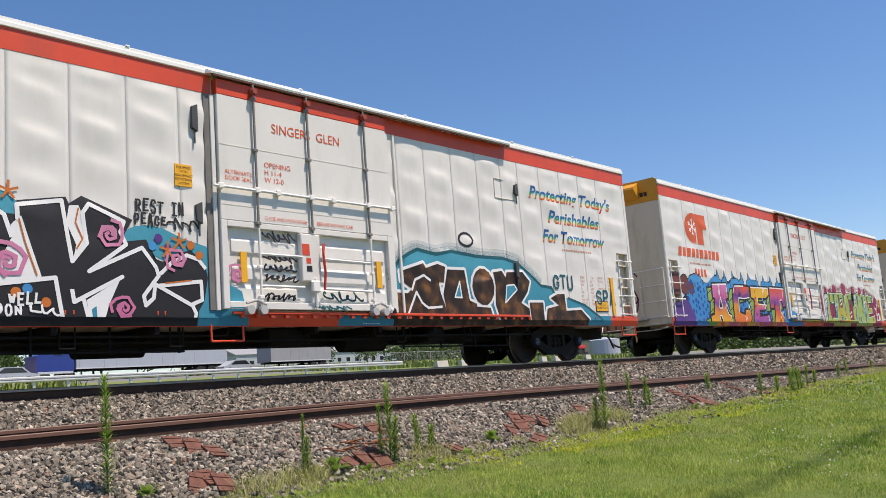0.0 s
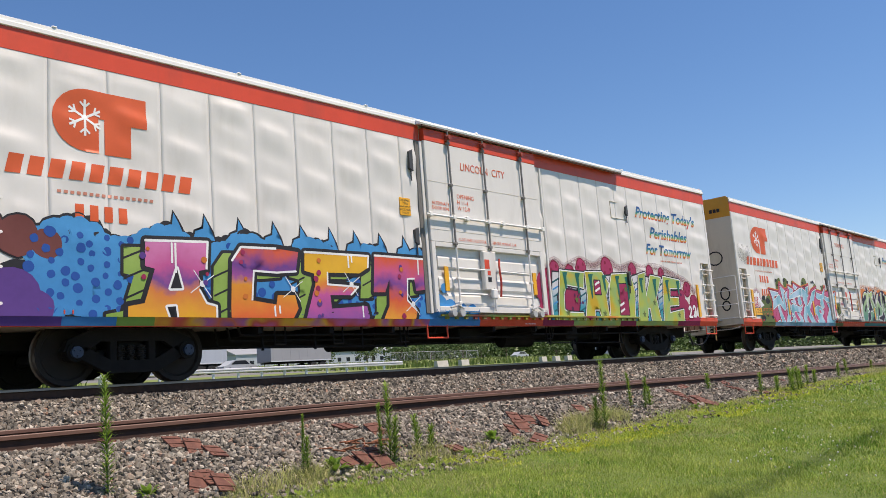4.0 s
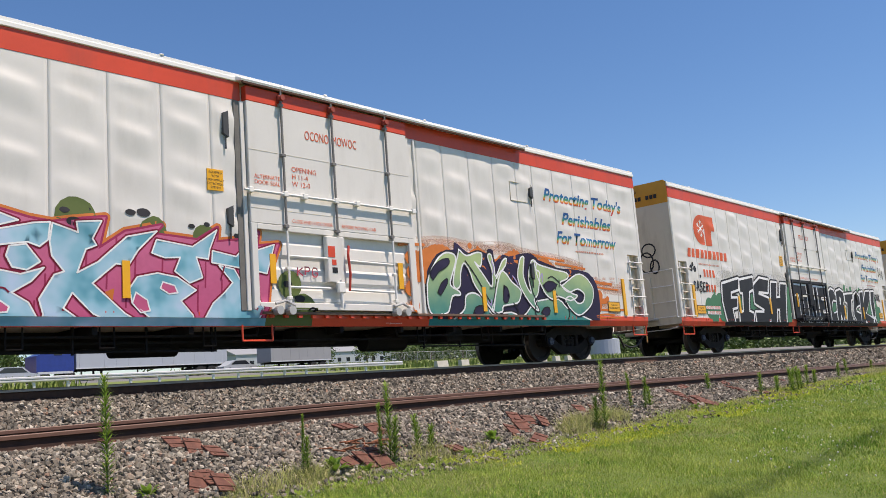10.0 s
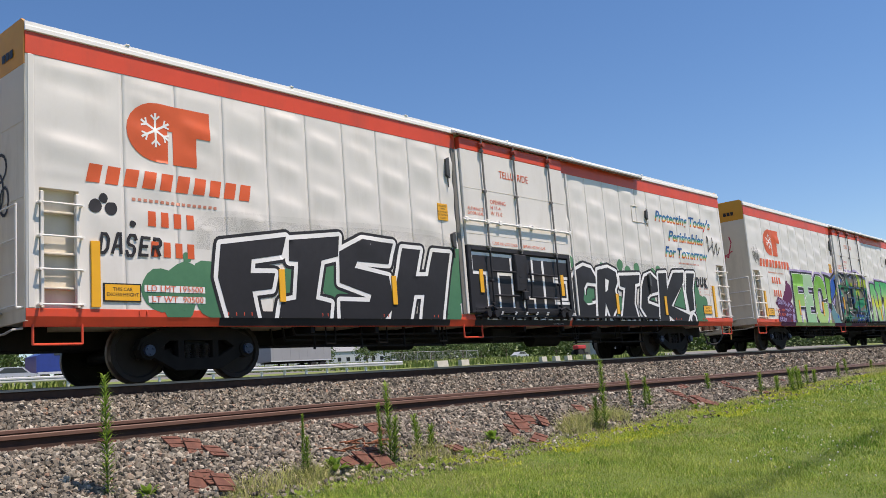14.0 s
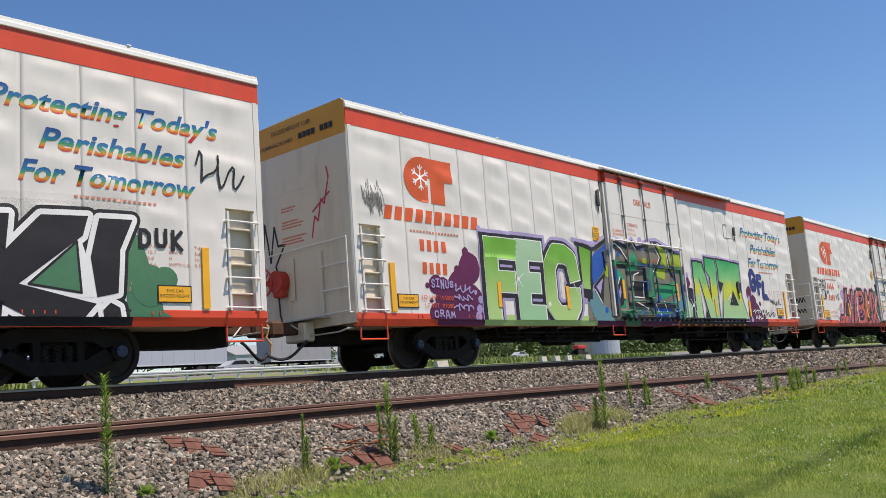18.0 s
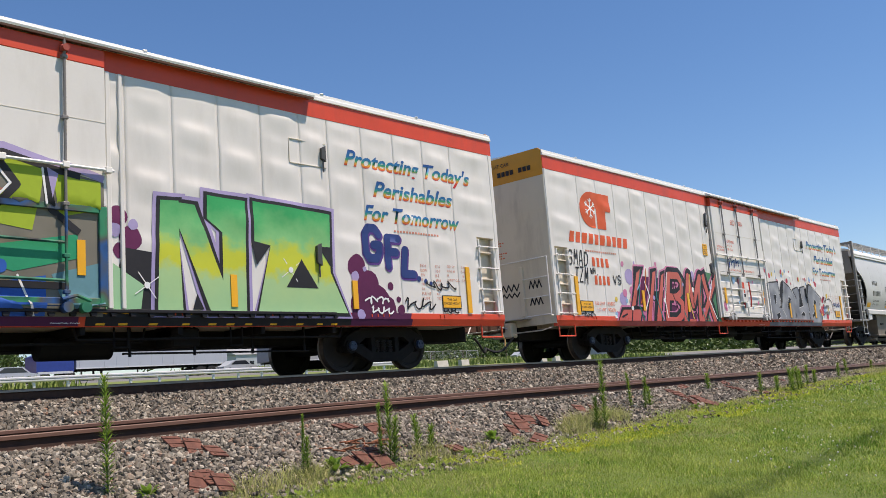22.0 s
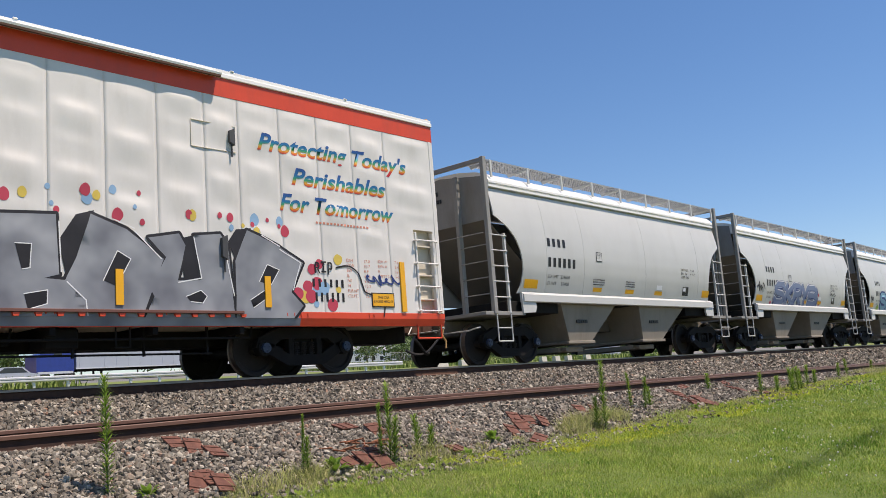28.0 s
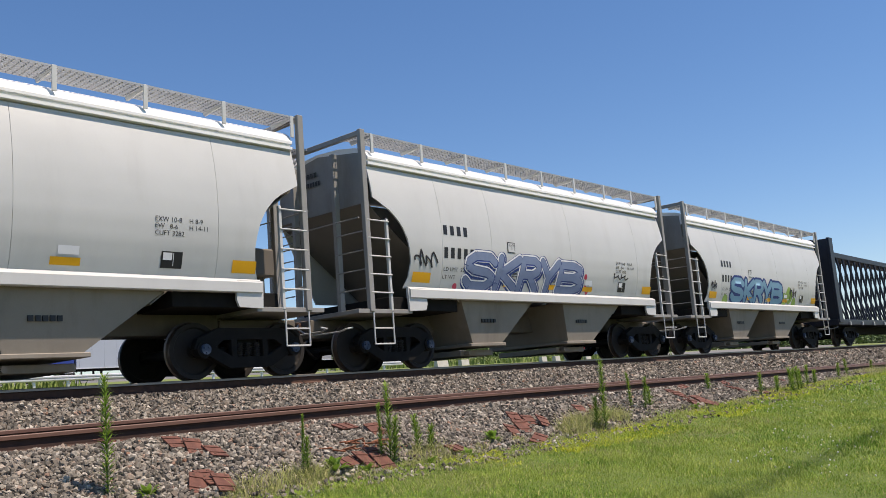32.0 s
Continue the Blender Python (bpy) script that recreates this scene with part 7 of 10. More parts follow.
for line_ in ("4.02,2.22 4.25,2.35 3.78,1.34 3.57,1.29", "2.86,0.97 3.13,1.21 4.13,1.23 3.91,0.86 2.80,0.86", "4.94,2.29 5.10,2.32 4.55,0.89 4.34,0.89", "5.42,2.22 5.58,2.28 5.12,0.89 4.86,0.89"):
    fill(CAR_F, S_SALMON, 0.0145, line_, "graffiti_letter")
word(CAR_F, [("B", 5.5, 6.75, 0.84, 2.34), ("M", 6.65, 7.95, 0.84, 2.36), ("X", 7.8, 8.95, 0.84, 2.36)], 0.20, [(0.30, S_PINK, 0.009, -0.02, 0.02), (0.22, S_BLACK, 0.0115, 0.04, 0.03), (0.0, S_SALMON, 0.0155, 0, 0)], 0.22, label="salmon sprayed letter with black shading")
for line_, p_ in (("4.22,2.3 3.98,1.4 4.2,0.9", S_DKTEAL), ("4.55,2.35 4.4,1.8 4.1,1.4", S_ORANGE), ("5.2,2.35 5.0,1.6 5.3,0.9", S_DKTEAL), ("4.4,2.0 4.6,1.6 4.3,1.2", S_WHITE), ("5.75,2.3 5.5,1.5 5.6,0.9", S_WHITE), ("6.7,2.2 6.5,1.4 6.8,0.9", S_DKTEAL), ("7.2,2.3 7.0,1.6 7.2,1.0", S_LEMON), ("8.0,2.3 7.7,1.5 8.0,0.9", S_DKTEAL), ("8.7,2.2 8.4,1.6 8.8,1.0", S_WHITE), ("6.2,2.1 6.0,1.7 6.3,1.2", S_BLACK), ("7.5,2.2 7.3,1.5 7.5,0.9", S_BLACK), ("3.3,1.1 3.0,1.02", S_BLACK), ("3.6,1.2 3.5,0.9", S_BLACK), ("4.15,1.95 3.95,1.75", S_PALEBLUE)):
    stroke(CAR_F, p_, 0.0185, line_, 0.045, "graffiti_line")
for k in range(14):
    p = (S_PINK, S_WHITE, S_PINK, S_LEMON, S_PALEBLUE)[k % 5]
    flat(CAR_F, p, 0.006 + 0.0002 * k, [(2.55 + rr.uniform(0, 1.2), rr.uniform(1.0, 1.9), rr.uniform(0.05, 0.12))], "graffiti_dot")
for k in range(18):
    p = (S_PINK, S_WHITE, S_LAV)[k % 3]
    x = 3.3 + k * 0.31
    flat(CAR_F, p, 0.0175 if k % 2 else 0.005, [(x, 2.38 + rr.uniform(-0.1, 0.15) if k % 2 == 0 else rr.uniform(1.1, 2.1), rr.uniform(0.05, 0.10))], "graffiti_dot")
for k in range(12):
    p = (S_PINK, S_PALEBLUE, S_ROSE)[k % 3]
    flat(CAR_F, p, 0.004, [(9.3 + rr.uniform(0, 3.5), rr.uniform(1.25, 2.3), rr.uniform(0.05, 0.13))], "graffiti_dot")
thin_word(CAR_F, "VS", 2.75, 3.2, 1.85, 2.1, S_BLACK, 0.035, 0.008)
thin_word(CAR_F, "SMAD", 0.72, 1.66, 2.28, 2.66, S_BLACK, 0.035, 0.008, 0.15)
thin_word(CAR_F, "IZM", 0.95, 1.60, 1.84, 2.24, S_BLACK, 0.035, 0.008, 0.15)
thin_word(CAR_F, "WH.", 1.66, 2.08, 2.08, 2.24, S_BLACK, 0.03, 0.008, 0.1)
tag(CAR_F, S_NAVY, 9.9, 10.8, 2.65, 3.0, 93, 0.035, 5)
tag(CAR_F, S_BLACK, 1.1, 1.7, 1.0, 1.14, 94, 0.03, 4)
for k in range(34):
    p = (S_ROSE, S_PALEBLUE, S_PALEBLUE, S_ROSE, S_LEMON)[k % 5]
    x = 12.9 + rr.uniform(0, 5.4)
    flat(CAR_F, p, 0.004 + 0.0001 * k, [(x, 2.30 + rr.uniform(0, 0.42) * (1.2 if x < 16 else 0.7), rr.uniform(0.035, 0.11), 0.85)], "graffiti_dot")
for k in range(16):
    p = (S_ROSE, S_PALEBLUE, S_ROSE, S_LEMON)[k % 4]
    flat(CAR_F, p, 0.004 + 0.0001 * k, [(18.45 + abs(rr.gauss(0, 0.5)), rr.uniform(1.0, 2.0), rr.uniform(0.05, 0.13))], "graffiti_dot")
for line_ in ("13.01,2.23 13.25,2.30 13.38,0.78 13.18,0.78", "14.29,1.98 14.54,2.37 14.82,2.46 14.59,1.77 14.41,1.46", "16.16,2.13 16.43,2.21 16.57,1.51 16.28,1.35", "17.08,2.16 17.24,2.37 17.53,2.41 17.23,1.78"):
    fill(CAR_F, S_BLACK, 0.0085, line_, "graffiti_outline")
for line_ in ("13.24,2.28 14.26,2.35 14.30,1.51 14.09,1.45 14.44,1.43 14.71,1.17 14.67,0.78 13.37,0.78", "14.76,2.40 15.31,2.22 15.91,1.81 15.48,0.78 14.70,0.78 14.38,1.43 14.55,1.77", "15.66,2.12 16.18,2.22 16.29,2.04 16.14,1.49 16.55,1.51 16.44,2.21 16.93,2.27 17.07,2.09 17.17,0.77 15.51,0.78 15.74,1.24 15.67,1.36 15.95,1.84", "17.45,2.37 18.07,2.15 18.59,1.88 18.32,1.37 18.57,1.14 18.18,0.77 17.17,0.77 17.20,1.28 17.20,1.85"):
    stroke(CAR_F, S_BLACK, 0.0105, line_, 0.09, loop=True)
    fill(CAR_F, S_SILVER, 0.0135, line_, "graffiti_letter", "silver sprayed block letter with black shading")
for line_ in ("13.70,1.91 13.92,1.91 13.90,1.58 13.79,1.56", "13.82,1.23 14.14,1.29 14.13,1.10 13.87,1.02", "14.94,1.45 15.16,1.89 15.37,1.78 15.14,1.37", "16.28,1.25 16.54,1.35 16.65,1.26 16.57,1.15 16.35,1.17", "17.66,1.53 17.83,1.82 18.08,1.74 17.89,1.47", "17.47,1.22 17.75,1.38 17.87,1.29 17.52,1.09"):
    fill(CAR_F, S_BLACK, 0.0160, line_, "graffiti_outline")
    stroke(CAR_F, S_WHITE, 0.0172, line_, 0.014, "graffiti_line")
for line_ in ("14.30,2.25 14.33,1.54", "15.44,2.20 15.87,1.81", "15.11,2.35 15.44,2.24", "14.41,1.41 14.68,1.16 14.70,0.94", "16.98,2.15 17.16,1.27", "18.11,2.09 18.54,1.88 18.36,1.40", "17.73,2.30 18.11,2.14", "16.44,2.18 16.56,1.54 16.14,1.46"):
    stroke(CAR_F, S_WHITE, 0.0165, line_, 0.018, "graffiti_line")
thin_word(CAR_F, "RIP", 18.85, 19.3, 1.72, 1.92, S_BLACK, 0.03)
bars("graffiti_bars", CAR_F, 18.8, 19.6, 1.48, 1.62, 6, S_BLACK, 0.0, 0.6)
bars("graffiti_bars", CAR_F, 18.85, 19.6, 1.22, 1.38, 6, S_BLACK, 0.0, 0.6)
stroke(CAR_F, S_BLACK, 0.012, rounded("19.36,1.84 19.65,1.88 19.89,1.76 20.0,1.5 20.07,1.40 20.42,1.32 20.52,1.15 20.48,0.96"), 0.03, "graffiti_tag")
tag(CAR_F, S_NAVY, 20.1, 20.9, 1.55, 1.75, 96, 0.035, 5)
sill_paint(CAR_F, [(2.9, 8.9, S_SALMON), (13.1, 18.5, S_SILVER)])

# plain load figures on the cars that show them
for c_, a_, b_ in zip(BOXCARS, ("195000", "194900", "195000", "195500", "195000", "195800"), ("91000", "91100", "91000", "90500", "91000", "90200")):
    if c_ == CAR_B:
        continue
    lettering("load_lettering", c_, "LD LMT " + a_, 1.75, 1.31, 0.13, RED_LOGO, width=0.95).location.y -= 0.010
    lettering("load_lettering", c_, "LT WT  " + b_, 1.83, 1.15, 0.13, RED_LOGO, width=0.87).location.y -= 0.010


# sprayed marks on the car ends
def end_mark(car, paint, runs, w=0.03):
    bm = fresh()
    for r_, pts in enumerate(runs):
        for k, ((ay, az), (by, bz)) in enumerate(zip(pts, pts[1:])):
            d = math.hypot(by - ay, bz - az) or 1e-6
            uy, uz = (by - ay) / d * w, (bz - az) / d * w
            x = -0.0125 - 0.0002 * (k % 5) - 0.001 * r_
            poly(bm, [(x, ay - uz / 2 - uy * 0.3, az + uy / 2 - uz * 0.3), (x, ay + uz / 2 - uy * 0.3, az - uy / 2 - uz * 0.3), (x, by + uz / 2 + uy * 0.3, bz - uy / 2 + uz * 0.3), (x, by - uz / 2 + uy * 0.3, bz + uy / 2 + uz * 0.3)])
    part("end_graffiti", bm, paint, car)


def loop_(cy, cz, ry, rz, n=14, a0=0.0, a1=6.4):
    return [(cy + ry * math.cos(a0 + (a1 - a0) * k / n), cz + rz * math.sin(a0 + (a1 - a0) * k / n)) for k in range(n + 1)]


end_mark(CAR_B, S_PLUM, [loop_(0.35, 1.75, 0.28, 0.55), loop_(0.0, 1.9, 0.2, 0.35), loop_(-0.15, 1.6, 0.3, 0.45), loop_(-0.35, 2.0, 0.2, 0.45)], 0.04)
end_mark(CAR_C, S_BLACK, [loop_(0.95, 3.0, 0.25, 0.25), [(0.8, 2.95), (0.55, 2.8), (0.6, 3.3)], loop_(0.8, 2.55, 0.2, 0.2), loop_(-0.75, 3.1, 0.25, 0.22), [(-0.3, 2.6), (-0.5, 2.95)], [(0.1, 1.2), (-0.05, 2.0), (-0.2, 1.7), (-0.35, 2.0), (-0.45, 1.5)], loop_(-0.2, 1.4, 0.22, 0.25), loop_(-0.95, 1.9, 0.15, 0.2), loop_(-0.95, 1.5, 0.13, 0.15)], 0.045)
end_mark(CAR_D, S_BLACK, [loop_(0.45, 3.75, 0.22, 0.2), loop_(0.55, 3.35, 0.2, 0.3), loop_(0.3, 3.2, 0.14, 0.22), loop_(-0.65, 3.1, 0.22, 0.2), loop_(-0.55, 2.75, 0.22, 0.3), loop_(-0.8, 2.6, 0.14, 0.2), loop_(0.9, 2.75, 0.4, 0.35, 8, 0.2, 3.0), loop_(0.6, 2.7, 0.4, 0.4, 8, 0.2, 3.0), loop_(0.8, 2.5, 0.3, 0.5, 8, 0.0, 2.8), [(0.9, 2.9), (1.0, 2.3), (1.2, 1.9)]], 0.045)
end_mark(CAR_E, S_BLACK, [[(1.3, 2.9), (1.2, 2.4), (1.1, 3.1), (0.95, 2.3), (0.8, 3.0), (0.7, 2.6), (0.5, 2.6), (0.8, 2.2), (0.7, 1.9)]], 0.05)
end_mark(CAR_E, S_ROSE, [[(-0.35, 2.6), (-0.45, 3.0), (-0.55, 2.9), (-0.65, 3.3), (-0.75, 3.2), (-0.9, 3.7), (-0.85, 3.9)], [(-0.4, 3.1), (-0.9, 3.4)]], 0.04)
end_mark(CAR_F, S_BLACK, [[(0.1 - 0.08 * k, 1.75 + 0.16 * (k % 2)) for k in range(8)], [(0.1 - 0.08 * k, 1.60 + 0.1 * (k % 2)) for k in range(8)], [(-0.75 - 0.06 * k, 1.75 + 0.18 * (k % 2)) for k in range(7)], [(-0.75 - 0.06 * k, 1.35 + 0.16 * (k % 2)) for k in range(7)]], 0.035)


bm = fresh()
poly(bm, [(x, -0.85, z) for x, z in ((-0.012, 5.06), (-0.30, 4.90), (-0.32, 4.84), (-0.05, 4.58), (-0.012, 4.58))], (0, 0.62, 0))
part("vent_hood", solid(bm), AMBER, CAR_B, "amber painted hood over an end vent")


def painted_over(car, names, spans):
    """Takes away small fittings that lie hidden under a piece."""
    for o in list(car.children):
        if o.name.split(".")[0] in names:
            x = o.location.x + sum(v.co.x for v in o.data.vertices) / len(o.data.vertices)
            if any(a <= x <= b for a, b in spans):
                bpy.data.objects.remove(o)


painted_over(CAR_A, ("reflector",), ((4.0, 8.95), (13.0, 19.5)))
painted_over(CAR_B, ("reflector", "notice_plate", "notice_lettering", "notice_border"), ((0.3, 8.2), (13.0, 20.9)))


def repaint(car, names, paint):
    """Hardware that was sprayed over with the piece across the door."""
    for o in car.children:
        if o.name.split(".")[0] in names:
            o.material_slots[0].link = "OBJECT"
            o.material_slots[0].material = paint


repaint(CAR_D, ("lock_lever", "lock_label", "door_lower_panel", "door_rib", "door_frame_bar", "lower_door_rod", "lock_arm", "lock_box", "lock_shaft", "door_roller", "lower_door_track", "track_bracket"), S_BLACK)
repaint(CAR_E, ("lock_lever", "lock_label", "door_lower_panel", "door_rib", "door_frame_bar", "lower_door_rod", "lock_arm", "lock_box", "lock_shaft", "door_roller"), patchy("sprayed_wild_green", [(0.012, 0.014, 0.02), (0.012, 0.10, 0.07), (0.03, 0.23, 0.12), (0.08, 0.085, 0.075), (0.02, 0.09, 0.26), (0.015, 0.02, 0.03)], 1.7))
repaint(CAR_E, ("lower_door_track", "track_bracket"), S_BLACK)
repaint(CAR_F, ("lower_door_track",), S_RAILDUST)
repaint(CAR_B, ("lower_door_track", "track_bracket"), patchy("sprayed_track", [(0.50, 0.055, 0.03), (0.46, 0.30, 0.03), (0.20, 0.28, 0.07), (0.30, 0.03, 0.06)], 0.9))
repaint(CAR_C, ("lower_door_track",), S_TEALDUST)
trimmed = set()
for c_ in BOXCARS:
    trim_car(c_, trimmed)

# ---- covered hopper ----
L_HOP = 13.0
HOP_PROFILE = [(1.54, -1.35), (1.75, -1.425), (2.05, -1.495), (2.4, -1.535), (2.75, -1.54), (3.1, -1.52), (3.4, -1.48), (3.65, -1.43), (3.88, -1.37)]


def hop_y(x, z):
    return lerp_at(z, HOP_PROFILE)


def hop_cut(z):
    """How far in from the car's end the side sheet begins at that height."""
    return lerp_at(z, [(1.5, 1.60), (1.75, 1.70), (2.05, 1.74), (2.3, 1.70), (2.5, 1.64), (2.75, 1.50), (2.95, 1.30), (3.08, 1.12), (3.2, 0.84), (3.22, 0.79)])


GRATE = mat("galvanised_grating", (0.40, 0.41, 0.41), 0.5, 0.5, vary=0.1, relief=0.1)


def hopper():
    car = thing("covered_hopper", "pale grey covered hopper car with rounded sides", "freight car", "hopper cars of the train")
    zs = [1.54 + (3.88 - 1.54) * k / 22 for k in range(23)]
    seams = [0.0, 2.66, 4.28, 7.37, 10.55, L_HOP]
    for a, b in zip(seams, seams[1:]):
        bm = fresh()
        n = max(4, round((b - a) / 0.3))
        grid = []
        for z in zs:
            lo, hi = max(a + 0.003, hop_cut(z)), min(b - 0.003, L_HOP - hop_cut(z))
            grid.append([bm.verts.new((lo + (hi - lo) * i / n, hop_y(0, z) - 0.005 * noise.noise(Vector((0.8 * (lo + (hi - lo) * i / n), 1.0, z))), z)) for i in range(n + 1)])
        for r0, r1 in zip(grid, grid[1:]):
            for i in range(n):
                bm.faces.new((r0[i], r0[i + 1], r1[i + 1], r1[i]))
        g = bmesh.ops.extrude_face_region(bm, geom=bm.faces[:])
        bmesh.ops.translate(bm, verts=[v for v in g["geom"] if isinstance(v, bmesh.types.BMVert)], vec=(0, 0.03, 0))
        part("side_sheet", solid(bm), PALE, car, "pale grey rounded side sheet", smooth=False)
    for ob in car.children:
        if ob.name.startswith("side_sheet"):
            ob.data.shade_smooth()
            ob.data.set_sharp_from_angle(angle=radians(40))
    bm = fresh()
    poly(bm, [(0.80, y, z) for y, z in ((-1.33, 3.895), (-1.43, 3.910), (-1.43, 3.960), (-1.37, 3.970), (-1.37, 4.000), (-1.43, 4.010), (-1.43, 4.055), (-1.405, 4.085), (-1.36, 4.165), (-1.27, 4.235), (-1.1, 4.295), (-0.6, 4.385), (0, 4.415), (0.6, 4.375), (1.2, 4.235), (1.33, 3.895))], (L_HOP - 1.6, 0, 0))
    part("roof", solid(bm), ROOF, car, "pale grey roof with a double edge flange")
    bm = fresh()
    poly(bm, [(1.75, 1.42, 1.54), (L_HOP - 1.75, 1.42, 1.54), (L_HOP - 0.8, 1.30, 3.2), (L_HOP - 0.8, 1.25, 3.86), (0.8, 1.25, 3.86), (0.8, 1.30, 3.2)], (0, 0.03, 0))
    part("far_side_sheet", solid(bm), PALE, car)
    # slope sheets and upper ends, in paint darkened for shade
    for s in (0, 1):
        X = (lambda v: v) if s == 0 else (lambda v: L_HOP - v)
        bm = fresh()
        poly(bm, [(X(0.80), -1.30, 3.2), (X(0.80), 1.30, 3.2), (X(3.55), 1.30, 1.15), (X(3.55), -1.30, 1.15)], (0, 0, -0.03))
        part("slope_sheet", solid(bm), PALE_SLOPE, car, "slope sheet in dusty paint darkened for shade")
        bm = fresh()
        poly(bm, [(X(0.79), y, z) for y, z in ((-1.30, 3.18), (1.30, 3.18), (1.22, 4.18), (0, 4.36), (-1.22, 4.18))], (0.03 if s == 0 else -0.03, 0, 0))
        part("end_sheet", solid(bm), PALE_WORN_SHADE, car, "grey upper end sheet in paint darkened for shade")
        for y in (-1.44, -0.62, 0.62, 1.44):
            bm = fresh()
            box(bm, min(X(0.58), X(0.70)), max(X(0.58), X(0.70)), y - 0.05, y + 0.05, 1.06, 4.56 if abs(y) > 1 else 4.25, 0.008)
            part("end_post", bm, PALE_WORN_SHADE, car)
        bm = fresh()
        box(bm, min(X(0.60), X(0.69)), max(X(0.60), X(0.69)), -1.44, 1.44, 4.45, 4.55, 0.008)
        part("end_rail", bm, PALE_WORN_SHADE, car)
        bm = fresh()
        box(bm, min(X(1.14), X(1.20)), max(X(1.14), X(1.20)), -1.47, -1.41, 1.08, 2.86, 0.006)
        part("ladder_stile", bm, PALE, car)
        for k in range(5):
            bm = fresh()
            z = 1.42 + k * 0.345
            rod(bm, (X(0.62), -1.48, z), (X(1.2), -1.48, z), 0.015, 7)
            part("ladder_rung", bm, PALE, car)
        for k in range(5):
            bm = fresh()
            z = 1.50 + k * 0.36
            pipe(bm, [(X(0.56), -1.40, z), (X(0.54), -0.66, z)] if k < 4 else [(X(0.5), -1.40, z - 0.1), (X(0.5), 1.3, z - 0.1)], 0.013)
            part("end_rung", bm, PALE_WORN_SHADE, car)
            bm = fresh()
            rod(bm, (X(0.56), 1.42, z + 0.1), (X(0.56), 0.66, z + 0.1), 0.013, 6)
            part("end_rung", bm, PALE_WORN_SHADE, car)
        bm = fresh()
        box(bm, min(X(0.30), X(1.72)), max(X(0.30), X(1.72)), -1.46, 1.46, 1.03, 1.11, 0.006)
        part("end_platform", bm, PALE_WORN_SHADE, car)
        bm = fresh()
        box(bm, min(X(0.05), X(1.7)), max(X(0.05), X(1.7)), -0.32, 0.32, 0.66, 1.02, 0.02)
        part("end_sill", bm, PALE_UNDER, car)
        bm = fresh()
        pipe(bm, [(X(0.66), -1.47, 1.05), (X(0.66), -1.47, 0.46), (X(1.16), -1.47, 0.46), (X(1.16), -1.47, 1.05)], 0.016)
        rod(bm, (X(0.66), -1.47, 0.75), (X(1.16), -1.47, 0.75), 0.014, 6)
        part("stirrup_step", bm, PALE, car, "pale sill step")
        bm = fresh()
        poly(bm, [(X(a), -1.49, z) for a, z in ((1.60, 1.53), (2.10, 1.53), (2.13, 1.22), (2.08, 1.10), (1.62, 1.08))], (0, 0.05, 0))
        part("jacking_pad", solid(bm), PALE, car)
        for k in range(2):
            bm = fresh()
            for q in range(6 - k):
                box(bm, min(X(1.70 + q * 0.055), X(1.735 + q * 0.055)), max(X(1.70 + q * 0.055), X(1.735 + q * 0.055)), -1.494, -1.488, 1.42 - k * 0.07, 1.45 - k * 0.07)
            part("data_bars", bm, BLACK, car)
        bm = fresh()
        for q in range(19):
            rod(bm, (X(0.02), 0.1 + q * 0.07, 4.46), (X(0.60), 0.1 + q * 0.07, 4.50), 0.012, 5)
        for q in range(4):
            box(bm, min(X(0.02 + q * 0.18), X(0.04 + q * 0.18)), max(X(0.02 + q * 0.18), X(0.04 + q * 0.18)), 0.08, 1.40, 4.45 + q * 0.012, 4.50 + q * 0.012)
        part("end_walkway", bm, GRATE, car, "galvanised end walkway grating")
        truck(car, X(1.62), "black truck bolster with side frames")
    # side sill
    bm = fresh()
    poly(bm, [(1.64, y, z) for y, z in ((-1.50, 1.33), (-1.52, 1.345), (-1.52, 1.50), (-1.44, 1.56), (-1.40, 1.56), (-1.40, 1.33))], (L_HOP - 3.28, 0, 0))
    part("side_sill", solid(bm), PALE, car, "pale side sill")
    # dark plates added over the trucks so that no sky shows through
    for x0 in (1.2, L_HOP - 3.2):
        bm = fresh()
        box(bm, x0, x0 + 2.0, -1.34, 1.34, 1.10, 1.36, 0.01)
        part("shear_plate", bm, UNDER, car, "dark plate added over the truck to close the sky gap")
    # bays, in dusty tan darkened for the shade below the sill
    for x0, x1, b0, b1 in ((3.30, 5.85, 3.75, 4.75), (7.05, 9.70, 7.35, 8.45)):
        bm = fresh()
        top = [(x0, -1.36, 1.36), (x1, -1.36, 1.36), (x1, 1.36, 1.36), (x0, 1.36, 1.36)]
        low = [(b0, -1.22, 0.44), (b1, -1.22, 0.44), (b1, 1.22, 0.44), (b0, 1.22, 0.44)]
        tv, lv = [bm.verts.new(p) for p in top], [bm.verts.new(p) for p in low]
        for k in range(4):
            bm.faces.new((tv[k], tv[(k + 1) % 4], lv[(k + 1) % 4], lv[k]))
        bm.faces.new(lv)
        part("hopper_bay", solid(bm), BAY, car, "sloping hopper bay in dusty tan darkened for shade")
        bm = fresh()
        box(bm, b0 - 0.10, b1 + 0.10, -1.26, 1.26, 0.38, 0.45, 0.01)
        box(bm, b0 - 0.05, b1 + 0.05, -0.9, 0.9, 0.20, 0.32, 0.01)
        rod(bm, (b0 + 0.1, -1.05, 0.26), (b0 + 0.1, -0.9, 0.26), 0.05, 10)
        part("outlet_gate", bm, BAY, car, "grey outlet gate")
        bm = fresh()
